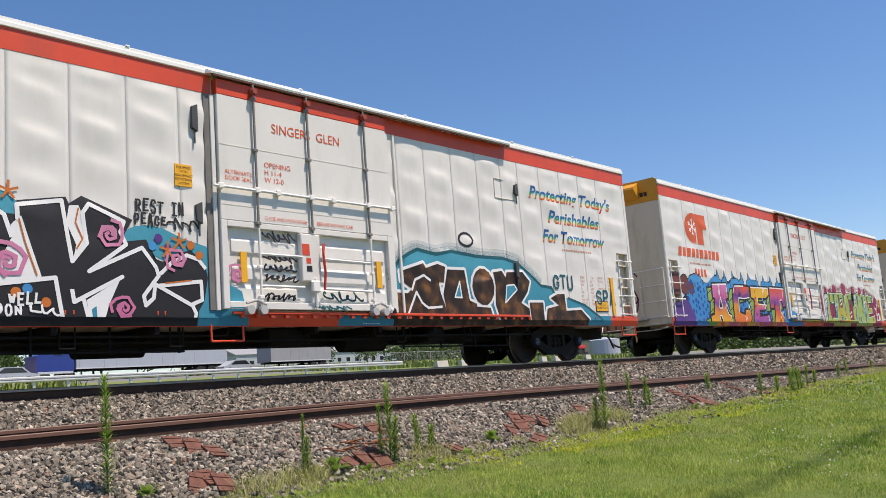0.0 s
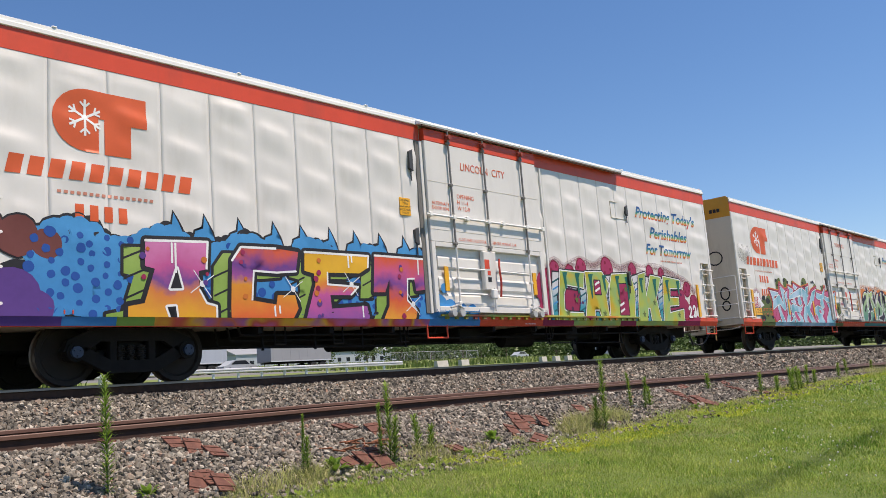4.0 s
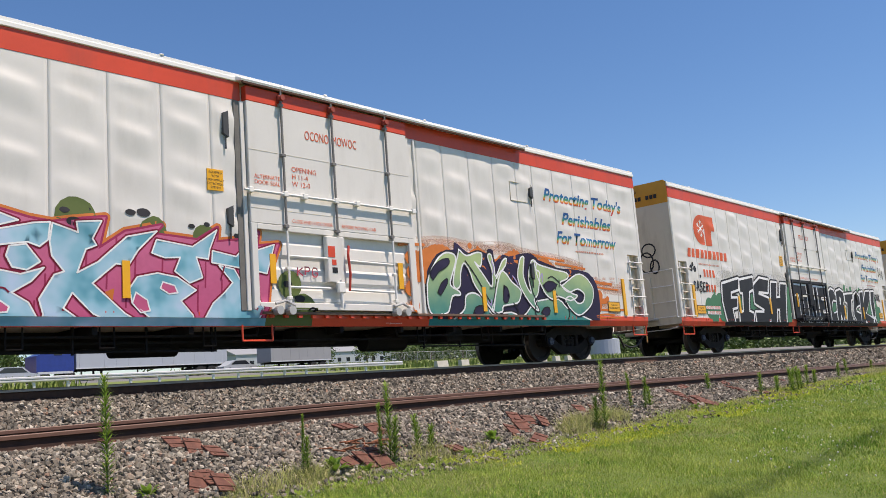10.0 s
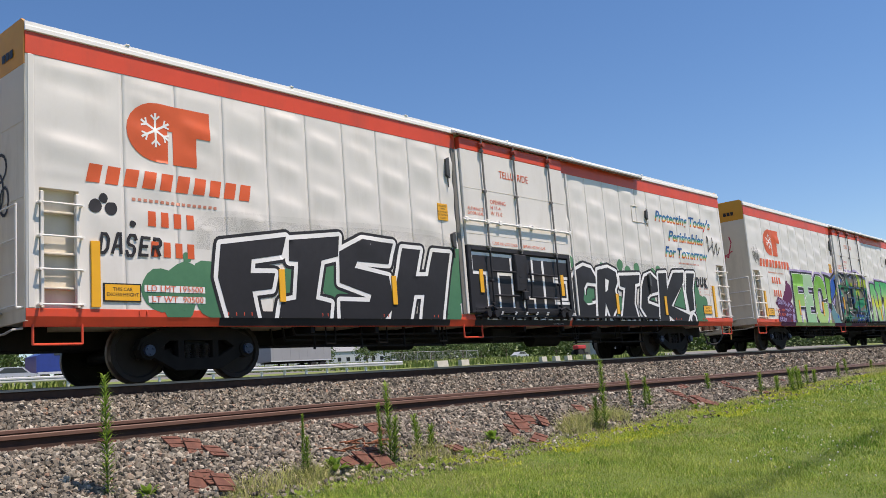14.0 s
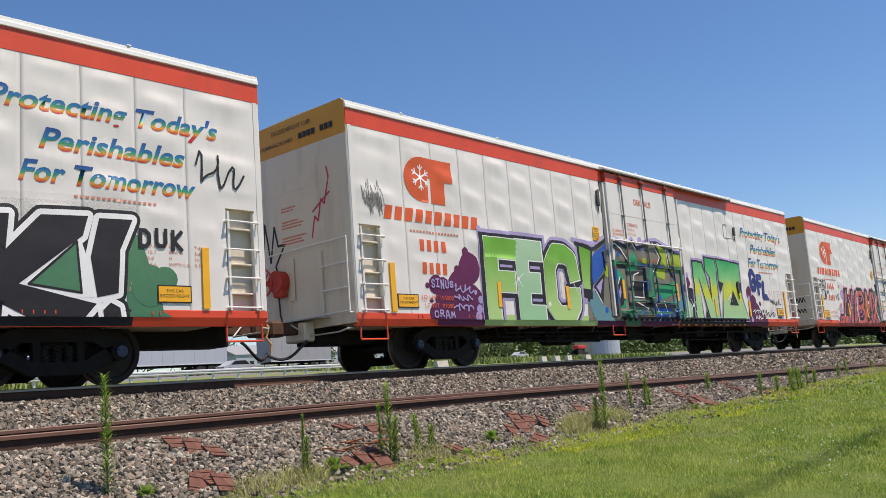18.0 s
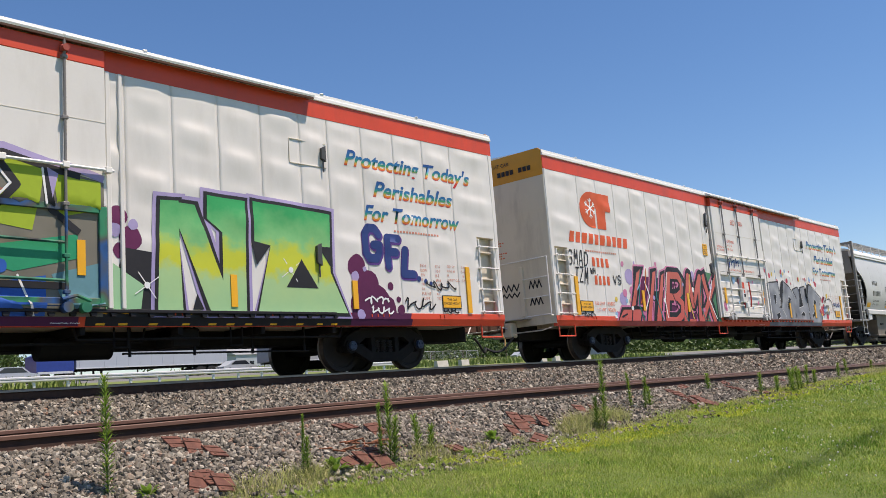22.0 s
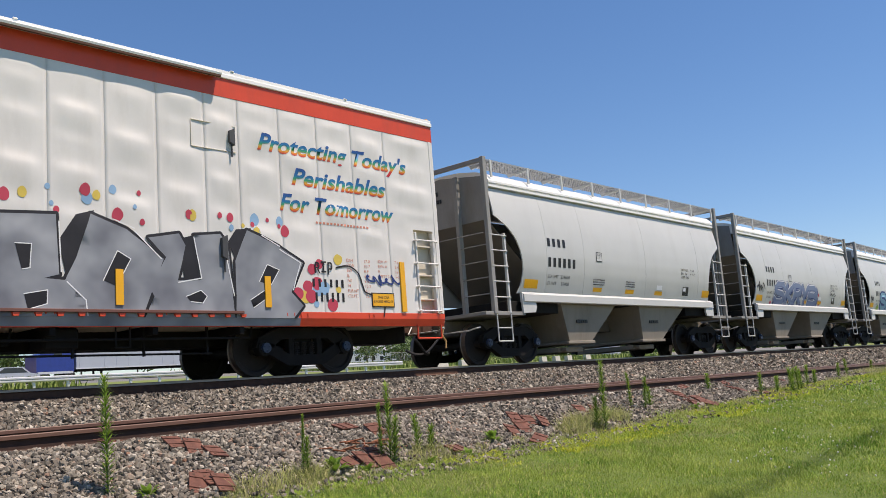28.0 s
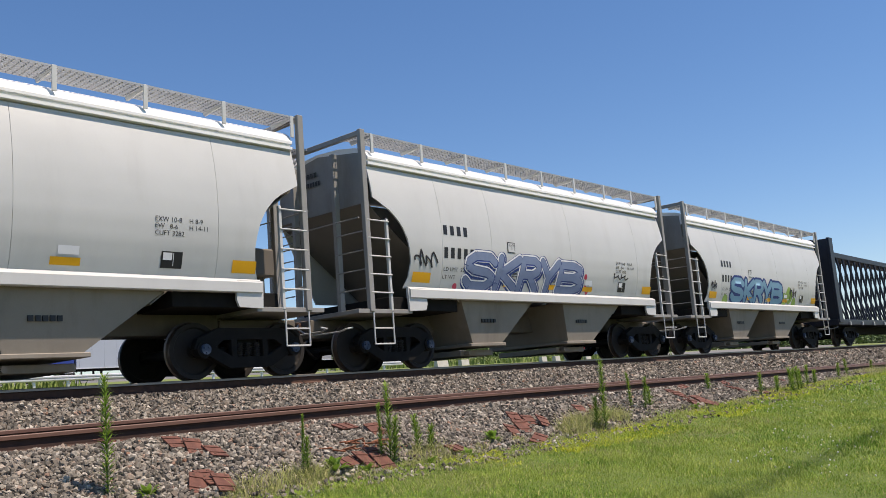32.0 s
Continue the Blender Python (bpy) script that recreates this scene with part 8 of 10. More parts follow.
        for q in range(5):
            box(bm, (b0 + b1) / 2 - 0.25 + q * 0.1, (b0 + b1) / 2 - 0.18 + q * 0.1, -1.325, -1.295, 0.88, 0.96)
        part("data_bars", bm, BLACK, car)
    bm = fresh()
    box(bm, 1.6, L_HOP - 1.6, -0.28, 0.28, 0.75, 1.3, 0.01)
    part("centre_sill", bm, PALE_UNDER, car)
    # running boards with their brackets
    for yy, s in ((-1.12, -1), (1.12, 1)):
        bm = fresh()
        for q in range(9):
            y = yy + (-0.30 + q * 0.075)
            box(bm, 0.62, L_HOP - 0.62, y - 0.006, y + 0.006, 4.50, 4.53)
        for q in range(118):
            x = 0.65 + q * 0.1
            box(bm, x, x + 0.016, yy - 0.30, yy + 0.30, 4.506, 4.526)
        part("running_board", bm, GRATE, car, "galvanised running board grating")
        for q in range(9):
            bm = fresh()
            x = 0.9 + q * 1.41
            box(bm, x, x + 0.07, yy + s * 0.29, yy + s * 0.32, 4.14, 4.53, 0.004)
            poly(bm, [(x + 0.02, yy + s * 0.30, 4.46), (x + 0.02, yy + s * 0.30, 4.50), (x + 0.02, yy - s * 0.30, 4.50), (x + 0.02, yy - s * 0.25, 4.42)], (0.03, 0, 0))
            part("board_bracket", solid(bm), PALE, car)
    # hatches
    for q in range(4):
        bm = fresh()
        x = 2.4 + q * 2.6
        box(bm, x, x + 1.6, -0.35, 0.35, 4.34, 4.46, 0.03)
        part("roof_hatch", bm, PALE, car)
    # marks
    FACE[0] = hop_y
    bars("mark_bars", car, 2.71, 3.56, 2.66, 2.86, 4, BLACK, 0.0, 0.45)
    bars("number_bars", car, 2.71, 3.95, 2.18, 2.40, 6, BLACK, 0.0, 0.45)
    for x0, x1, z0, z1 in ((1.80, 2.32, 1.66, 1.86), (4.72, 5.12, 1.66, 1.76), (6.31, 6.75, 1.65, 1.76), (7.90, 8.33, 1.65, 1.76), (10.84, 11.30, 1.66, 1.86)):
        bm = fresh()
        poly(bm, [(x0, 0, z0), (x1, 0, z0), (x1, 0, z1), (x0, 0, z1)])
        part("reflector", cling(bm, 0.012), YELLOW, car, "yellow reflective strip")
    for p_, x0, x1, z0, z1 in ((BLACK, 9.57, 9.93, 1.68, 1.93), (BLACK, 4.83, 5.10, 2.41, 2.65)):
        bm = fresh()
        poly(bm, [(x0, 0, z0), (x1, 0, z0), (x1, 0, z1), (x0, 0, z1)])
        part("data_panel", cling(bm, 0.008), p_, car)
    for p_, x0, x1, z0, z1 in ((PALE, 4.85, 5.08, 2.43, 2.63), (S_WHITE, 9.60, 9.75, 1.80, 1.91), (S_WHITE, 9.77, 9.78, 1.72, 1.91), (S_WHITE, 8.0, 8.3, 1.80, 1.92)):
        bm = fresh()
        poly(bm, [(x0, 0, z0), (x1, 0, z0), (x1, 0, z1), (x0, 0, z1)])
        part("data_panel", cling(bm, 0.011), p_, car)
    lettering("plate_lettering", car, "PLATE\nC", 4.965, 2.56, 0.07, BLACK, align="CENTER").location.y -= 0.012
    lettering("dimension_lettering", car, "EXW 10-8\nEW   8-6\nCUFT 3282", 9.44, 2.38, 0.105, BLACK)
    lettering("dimension_lettering", car, "H 8-9\nH 14-11", 10.02, 2.38, 0.105, BLACK)
    for k in range(3):
        bars("data_bars", car, 4.70, 5.25, 1.82 + 0.06 * k, 1.85 + 0.06 * k, 11, BLACK, 0.0, 0.3)
        bars("data_bars", car, 6.30, 6.80, 1.82 + 0.06 * k, 1.85 + 0.06 * k, 10, BLACK, 0.0, 0.3)
    FACE[0] = side_y
    # upright data panel on the front end
    bm = fresh()
    for q in range(4):
        box(bm, 0.757, 0.76, 0.35 - q * 0.1, 0.42 - q * 0.1, 3.96, 4.06)
    for q in range(6):
        box(bm, 0.757, 0.76, 0.35 - q * 0.08, 0.41 - q * 0.08, 3.78, 3.87)
    part("end_number_bars", bm, BLACK, car)
    coupler(car, 0.25, -1)
    coupler(car, L_HOP - 0.25, 1)
    # brake gear on the rear platform
    bm = fresh()
    box(bm, L_HOP - 1.25, L_HOP - 0.75, -0.7, -0.2, 1.75, 2.25, 0.03)
    rod(bm, (L_HOP - 0.95, -0.5, 1.1), (L_HOP - 0.95, -0.5, 1.8), 0.09, 10)
    part("brake_cylinder", bm, PALE_UNDER, car)
    return car


first_hopper = hopper()
HOPPERS = [first_hopper, copy_thing(first_hopper, Matrix()), copy_thing(first_hopper, Matrix())]
for c_, s_ in zip(HOPPERS, (16.539, 19.409, 22.279)):
    CARS.append((c_, s_ * UNIT, L_HOP))
FACE[0] = hop_y
for c_, a_, b_ in zip(HOPPERS, ("234600", "234600", "234600"), ("51400", "51400", "51400")):
    lettering("load_lettering", c_, "LD LMT  " + a_, 2.70, 1.92, 0.115, BLACK, width=0.92)
    lettering("load_lettering", c_, "LT WT     " + b_, 2.68, 1.76, 0.115, BLACK, width=0.92)
S_SKRY = spray("sprayed_slate_blue", (0.10, 0.14, 0.26), (0.22, 0.28, 0.42))
S_DUSTBLUE = spray("sprayed_dust_blue", (0.10, 0.26, 0.40), (0.20, 0.36, 0.48))
skr = [("S", 3.3, 4.45, 1.56, 2.36), ("K", 4.35, 5.3, 1.56, 2.36), ("R", 5.2, 6.1, 1.56, 2.36), ("Y", 5.95, 6.85, 1.56, 2.36), ("B", 6.7, 7.9, 1.56, 2.32)]
word(HOPPERS[1], skr, 0.17, [(0.16, S_NAVY, 0.006, 0.02, -0.02), (0.09, S_WHITE, 0.0095, 0, 0), (0.04, S_NAVY, 0.0120, 0.01, -0.01), (0.0, S_SKRY, 0.0150, 0, 0)], 0.22, True, "slate-blue sprayed letter edged in white")
flat(HOPPERS[1], S_ROSE, 0.006, [(3.1, 1.62, 0.07), (8.0, 2.0, 0.07), (8.15, 1.85, 0.06), (8.1, 1.65, 0.07), (8.3, 1.72, 0.05), (8.0, 1.75, 0.05)], "graffiti_dots")
tag(HOPPERS[1], S_BLACK, 1.85, 2.5, 1.95, 2.3, 101, 0.04, 4)
tag(HOPPERS[1], S_BLACK, 9.3, 10.0, 2.0, 2.15, 102, 0.03, 4)
flat(HOPPERS[2], S_LIME, 0.004, [(3.0, 1.62, 0.2), (3.6, 1.7, 0.2), (8.0, 1.7, 0.3), (8.5, 1.9, 0.3), (9.0, 1.62, 0.2), (7.6, 1.6, 0.15)])
word(HOPPERS[2], [(a, b, c, d - 0.0, e - 0.0) for a, b, c, d, e in skr], 0.20, [(0.14, S_NAVY, 0.007, 0, 0), (0.0, S_DUSTBLUE, 0.0115, 0, 0)], 0.06, True, "dust-blue sprayed letter")
tag(HOPPERS[2], S_BLACK, 8.5, 9.2, 1.75, 2.2, 103, 0.04, 4)
tag(HOPPERS[2], S_BLACK, 1.9, 2.3, 1.9, 2.2, 104, 0.04, 4)
FACE[0] = side_y


# ---- centre-beam flat car ----
def beam_car():
    L = 22.4
    car = thing("centerbeam_flatcar", "empty near-black centre-beam flat car with open truss", "freight car")
    for x0 in (0.0, L - 0.35):
        bm = fresh()
        box(bm, x0, x0 + 0.35, -1.38, 1.38, 0.95, 4.45, 0.02)
        part("bulkhead", bm, NAVY, car, "near-black end bulkhead")
        for y in (-1.40, -0.7, 0.0, 0.7):
            bm = fresh()
            box(bm, x0 - 0.06, x0 + 0.41, y - 0.05, y + 0.05, 0.95, 4.48, 0.01)
            part("bulkhead_post", bm, NAVY, car)
    bm = fresh()
    box(bm, -0.1, L + 0.1, -1.40, 1.40, 0.86, 1.08, 0.01)
    part("deck", bm, NAVY, car, "near-black deck")
    bm = fresh()
    box(bm, 0.3, L - 0.3, -0.36, 0.36, 4.05, 4.30, 0.02)
    part("top_chord", bm, NAVY, car, "near-black top chord")
    for k in range(24):
        x = 1.0 + k * 0.9
        for s in (-1, 1):
            bm = fresh()
            rod(bm, (x, s * 0.30, 4.08), (x + 0.05, s * 0.72, 1.06), 0.055, 6)
            part("truss_post", bm, NAVY, car)
        bm = fresh()
        rod(bm, (x + 0.05, -0.5, 2.4), (x + 0.9, -0.68, 1.1), 0.035, 6)
        part("truss_brace", bm, NAVY, car)
        if k % 2 == 0:
            bm = fresh()
            box(bm, x + 0.3, x + 0.42, -1.46, -1.40, 0.84, 1.0, 0.01)
            part("load_winch", bm, STEEL, car)
    bm = fresh()
    box(bm, 0.0, L, -0.3, 0.3, 0.55, 0.9, 0.01)
    part("centre_sill", bm, UNDER, car)
    coupler(car, 0.0, -1)
    truck(car, 2.3, "black truck bolster with side frames")
    truck(car, L - 2.3, "black truck bolster with side frames")
    return car, L


beam, l_ = beam_car()
CARS.append((beam, 25.30 * UNIT, l_))
# ---- ground: one sheet from the lawn over both tracks to the far side ----
def ground_material():
    m, t, b = tree_of("ground")
    co = t.nodes.new("ShaderNodeTexCoord").outputs["Object"]
    sep = t.nodes.new("ShaderNodeSeparateXYZ")
    link(t, co, sep.inputs[0])

    def math_node(op, a, b_):
        n = t.nodes.new("ShaderNodeMath")
        n.operation = op
        for s_, v in ((n.inputs[0], a), (n.inputs[1], b_)):
            if isinstance(v, (int, float)):
                s_.default_value = v
            else:
                link(t, v, s_)
        return n.outputs[0]
    xx = math_node("MULTIPLY", sep.outputs[0], sep.outputs[0])
    s_ = math_node("SUBTRACT", sep.outputs[1], math_node("MULTIPLY", xx, BEND))
    jit = math_node("MULTIPLY", math_node("SUBTRACT", noise_tex(t, 1.4, 5, 0.7), 0.5), 1.1)
    s_ = math_node("ADD", s_, jit)
    fine = noise_tex(t, 28.0, 6, 0.7)
    mid = noise_tex(t, 1.1, 5, 0.65)
    lawn = mixc(t, mid, (0.07, 0.13, 0.011), (0.125, 0.18, 0.02))
    lawn = mixc(t, ramp(t, noise_tex(t, 70.0, 4, 0.7), [(0.40, (0.5, 0.5, 0.5)), (0.58, (0.0, 0.0, 0.0))]), lawn, (0.028, 0.042, 0.004))
    lawn = mixc(t, ramp(t, fine, [(0.45, (0, 0, 0)), (0.7, (0.35, 0.35, 0.35))]), lawn, (0.20, 0.19, 0.05))
    # bed colour darkened to stand for shade in the gaps between stones
    stone = ramp(t, fine, [(0.25, (0.018, 0.016, 0.013)), (0.5, (0.06, 0.053, 0.046)), (0.75, (0.13, 0.115, 0.10))])
    stone = mixc(t, ramp(t, mid, [(0.45, (0, 0, 0)), (0.75, (0.35, 0.35, 0.35))]), stone, (0.10, 0.06, 0.04))
    lot = mixc(t, fine, (0.12, 0.12, 0.115), (0.20, 0.195, 0.19))
    field = mixc(t, mid, (0.09, 0.13, 0.025), (0.20, 0.23, 0.06))

    def above(edge, width=0.4):
        r = t.nodes.new("ShaderNodeMapRange")
        r.inputs[1].default_value, r.inputs[2].default_value = edge - width / 2, edge + width / 2
        link(t, s_, r.inputs[0])
        return r.outputs[0]
    col = mixc(t, above(6.55, 0.5), lawn, stone)
    col = mixc(t, above(16.5, 1.0), col, lot)
    col = mixc(t, above(46.0, 2.0), col, field)
    col = mixc(t, above(66.0, 3.0), col, lot)
    col = mixc(t, above(95.0, 4.0), col, field)
    link(t, col, b.inputs["Base Color"])
    b.inputs["Roughness"].default_value = 0.95
    bump(t, b, fine, 0.6, 0.03)
    return m


def bend_at(x):
    return BEND * min(x, 150.0) ** 2 + (0.06 * (x - 150) if x > 150 else 0.0)


bm = fresh()
gx = [-400, -150, -60, -30, -10] + [i * 0.5 for i in range(0, 80)] + [40 + i * 2 for i in range(0, 30)] + [100, 115, 130, 150, 200, 300, 500, 900, 1600]
gs = [-300, -80, -40, -20, -5] + [i * 0.25 for i in range(0, 72)] + [18, 20, 22, 24, 30, 36, 42, 48, 52, 60, 70, 80, 95, 115, 150, 200, 250, 400, 800, 1500]
rows_ = []
for x in gx:
    off = bend_at(max(x, -60))
    row = []
    for s in gs:
        z = land(max(x, -60), s + off)
        if -2 < x < 60 and s < 6.4:
            z += 0.006 * noise.noise(Vector((x * 0.8, s * 0.8, 0))) + 0.004 * noise.noise(Vector((x * 3, s * 3, 2)))
        elif -2 < x < 60 and s < 12.5:
            z += 0.006 * noise.noise(Vector((x * 1.9, s * 1.9, 5)))
        row.append(bm.verts.new((x, s + off, z)))
    rows_.append(row)
for a, b in zip(rows_, rows_[1:]):
    for j in range(len(gs) - 1):
        bm.faces.new((a[j], b[j], b[j + 1], a[j + 1]))
tagged(part("ground", bm, ground_material(), None, smooth=True), "lawn, ballast and gravel lot in one rising sheet", "ground", kind="structure")


# ---- loose stones and grass, made in bulk ----
def bulk_mesh(name, co, tris, materials, label, category):
    me = bpy.data.meshes.new(name)
    nv, nt = len(co), len(tris)
    me.vertices.add(nv)
    me.vertices.foreach_set("co", np.ascontiguousarray(co, dtype=np.float32).ravel())
    me.loops.add(nt * 3)
    me.loops.foreach_set("vertex_index", np.ascontiguousarray(tris, dtype=np.int32).ravel())
    me.polygons.add(nt)
    me.polygons.foreach_set("loop_start", np.arange(0, nt * 3, 3, dtype=np.int32))
    me.update(calc_edges=True)
    me.validate()
    me.shade_flat()
    for m in materials:
        me.materials.append(m)
    return tagged(new(name, me), label, category, kind="stuff")


def by_island(name, stops, rough=0.9, grain=60.0, relief=0.3, patch=None, thin=0.0, upright=0.0, shade=None):
    m, t, b = tree_of(name)
    r = t.nodes.new("ShaderNodeNewGeometry").outputs["Random Per Island"]
    col = ramp(t, r, stops)
    fine = noise_tex(t, grain, 5, 0.7)
    col = mixc(t, ramp(t, fine, [(0.3, (0.0, 0.0, 0.0)), (0.75, (0.4, 0.4, 0.4))]), col, tuple(c * 0.5 for c in stops[0][1]))
    if patch:
        col = mixc(t, ramp(t, noise_tex(t, 0.8, 5, 0.65), [(0.42, (0.0, 0.0, 0.0)), (0.66, (0.55, 0.55, 0.55))]), col, patch)
    if shade:
        col = mixc(t, ramp(t, noise_tex(t, 2.3, 5, 0.7), [(0.50, (0.0, 0.0, 0.0)), (0.68, (0.65, 0.65, 0.65))]), col, shade)
    link(t, col, b.inputs["Base Color"])
    b.inputs["Roughness"].default_value = rough
    if relief:
        bump(t, b, fine, relief, 0.004)
    if upright:
        # blades in a sward are lit as the sward is
        geo = t.nodes.new("ShaderNodeNewGeometry").outputs["Normal"]
        nm = t.nodes.new("ShaderNodeMix")
        nm.data_type = "VECTOR"
        nm.inputs[0].default_value = upright
        link(t, geo, nm.inputs[4])
        nm.inputs[5].default_value = (0.0, 0.0, 1.0)
        link(t, nm.outputs[1], b.inputs["Normal"])
    if thin:
        tr = t.nodes.new("ShaderNodeBsdfTranslucent")
        link(t, col, tr.inputs["Color"])
        ms = t.nodes.new("ShaderNodeMixShader")
        ms.inputs[0].default_value = thin
        link(t, b.outputs[0], ms.inputs[1])
        link(t, tr.outputs[0], ms.inputs[2])
        link(t, ms.outputs[0], t.nodes["Material Output"].inputs[0])
        b.inputs["Specular IOR Level"].default_value = 0.25
    return m


rng = np.random.default_rng(7)
ICO = bmesh.new()
bmesh.ops.create_icosphere(ICO, subdivisions=1, radius=1.0)
ICO_V = np.array([v.co[:] for v in ICO.verts])
ICO_F = np.array([[v.index for v in f.verts] for f in ICO.faces])
ICO.free()
BOX_V = np.array([[a, b, c] for a in (-1, 1) for b in (-1, 1) for c in (-1, 1)]) * 0.72
BOX_F = np.array([[0, 1, 3], [0, 3, 2], [4, 6, 7], [4, 7, 5], [0, 4, 5], [0, 5, 1], [2, 3, 7], [2, 7, 6], [0, 2, 6], [0, 6, 4], [1, 5, 7], [1, 7, 3]])
land_v = np.vectorize(land)
bend_v = np.vectorize(bend_at)


def stones(x, s, r, form=(BOX_V, BOX_F), rough=0.34):
    n = len(x)
    m = len(form[0])
    y = s + bend_v(x)
    shape = form[0][None] + rng.uniform(-rough, rough, (n, m, 3))
    shape = shape * np.stack([rng.uniform(0.8, 1.35, n), rng.uniform(0.7, 1.1, n), rng.uniform(0.6, 1.0, n)], 1)[:, None]
    q = rng.normal(size=(n, 4))
    q /= np.linalg.norm(q, axis=1, keepdims=True)
    w, a, b, c = q.T
    rot = np.stack([1 - 2 * (b * b + c * c), 2 * (a * b - c * w), 2 * (a * c + b * w), 2 * (a * b + c * w), 1 - 2 * (a * a + c * c), 2 * (b * c - a * w), 2 * (a * c - b * w), 2 * (b * c + a * w), 1 - 2 * (a * a + b * b)], 1).reshape(n, 3, 3)
    v = np.einsum("nij,nkj->nki", rot, shape) * r[:, None, None]
    z = land_v(x, y) + r * rng.uniform(-0.35, 1.0, n)
    v += np.stack([x, y, z], 1)[:, None]
    f = form[1][None] + (np.arange(n) * m)[:, None, None]
    return v.reshape(-1, 3), f.reshape(-1, 3)


def joined(groups):
    co, tr, off = [], [], 0
    for v, f in groups:
        co.append(v)
        tr.append(f + off)
        off += len(v)
    return np.concatenate(co), np.concatenate(tr)


def field_of(x0, x1, s0, s1, per, r0, r1):
    n = int((x1 - x0) * (s1 - s0) * per)
    return rng.uniform(x0, x1, n), rng.uniform(s0, s1, n), rng.uniform(r0, r1, n)


beds = [field_of(2.0, 9.0, 6.55, 8.42, 1500, 0.014, 0.033), field_of(9.0, 16.0, 6.6, 8.42, 950, 0.016, 0.036), field_of(16.0, 34.0, 6.9, 8.42, 380, 0.022, 0.042),
        field_of(3.0, 14.0, 10.02, 12.5, 1000, 0.016, 0.036), field_of(14.0, 26.0, 10.02, 12.5, 560, 0.02, 0.042), field_of(26.0, 60.0, 10.02, 12.5, 150, 0.035, 0.055),
        field_of(3.0, 30.0, 12.35, 14.4, 40, 0.03, 0.05), field_of(2.0, 9.0, 5.95, 6.6, 260, 0.012, 0.03), field_of(9.0, 20.0, 5.95, 6.7, 120, 0.012, 0.03), field_of(4, 30, 8.6, 9.85, 60, 0.03, 0.05)]
bx, bs, br = (np.concatenate(c) for c in zip(*beds))
STONE = by_island("ballast_stone", [(0.0, (0.051, 0.045, 0.037)), (0.3, (0.154, 0.136, 0.110)), (0.55, (0.268, 0.241, 0.198)), (0.72, (0.205, 0.165, 0.124)), (0.86, (0.376, 0.337, 0.275)), (0.95, (0.502, 0.458, 0.385)), (1.0, (0.274, 0.141, 0.083))])
close_ = (bx < 9.5) & (bs < 8.5)
far_ = ~close_
sv, sf = joined([stones(bx[close_], bs[close_], br[close_], (ICO_V, ICO_F), 0.26), stones(bx[far_], bs[far_], br[far_])])
bulk_mesh("ballast", sv, sf, [STONE], "grey crushed stone ballast with rusty bits", "ballast")


def blades(x, s, h, w, lean, lift=0.0):
    n = len(x)
    y = s + bend_v(x)
    z = land_v(x, y) + lift - 0.01
    a = rng.uniform(0, 2 * np.pi, n)
    d = rng.uniform(0, 2 * np.pi, n)
    base = np.stack([x, y, z], 1)
    side = np.stack([np.cos(a), np.sin(a), np.zeros(n)], 1) * (w / 2)[:, None]
    out = np.stack([np.cos(d), np.sin(d), np.zeros(n)], 1) * (h * lean)[:, None]
    up = np.stack([np.zeros(n), np.zeros(n), h], 1)
    v = np.stack([base - side, base + side, base + up * 0.6 + out * 0.35 - side * 0.8, base + up * 0.6 + out * 0.35 + side * 0.8, base + up + out], 1)
    f = np.array([[0, 1, 3], [0, 3, 2], [2, 3, 4]])[None] + (np.arange(n) * 5)[:, None, None]
    return v.reshape(-1, 3), f.reshape(-1, 3)


def patchy_pick(x, s, keep, scale=0.7, seed=0.0):
    """Thins a scatter in patches."""
    v = np.array([noise.noise(Vector((a * scale, b * scale, seed))) for a, b in zip(x, s)])
    return v > keep


def lawn(x0, x1, s0, s1, per, h0, h1, w0, w1):
    x, s, _ = field_of(x0, x1, s0, s1, per, 0, 1)
    edge = 6.42 + 0.35 * np.sin(x * 1.7) * np.sin(x * 0.63 + 1) + rng.normal(0, 0.13, len(x)) + np.clip((x - 14) * 0.05, 0, 0.9)
    k = s < edge
    x, s = x[k], s[k]
    tall = np.array([0.75 + 0.6 * noise.noise(Vector((a * 1.3, b * 1.3, 4.0))) for a, b in zip(x, s)])
    h = rng.uniform(h0, h1, len(x)) * tall * np.where(s > edge[k] - 0.5, 1.35, 1.0)
    return blades(x, s, h, rng.uniform(w0, w1, len(x)), rng.uniform(0.2, 0.9, len(x)))


GRASS = by_island("grass", [(0.0, (0.082, 0.176, 0.011)), (0.35, (0.170, 0.315, 0.019)), (0.6, (0.258, 0.416, 0.032)), (0.80, (0.218, 0.353, 0.021)), (0.90, (0.462, 0.504, 0.105)), (1.0, (0.762, 0.680, 0.273))], 0.6, 30, 0.0, (0.449, 0.491, 0.095), 0.3, 0.5, (0.061, 0.145, 0.013))
gv, gf = joined([lawn(3.0, 9.5, 1.6, 6.9, 4200, 0.025, 0.065, 0.003, 0.006), lawn(9.5, 16.0, 1.2, 6.95, 2400, 0.03, 0.07, 0.005, 0.010),
                 lawn(16.0, 30.0, 2.0, 7.4, 520, 0.04, 0.09, 0.012, 0.022), lawn(30.0, 70.0, 3.0, 7.6, 60, 0.08, 0.15, 0.03, 0.05)])
bulk_mesh("lawn_grass", gv, gf, [GRASS], "mown green lawn grass with dry blades", "grass")

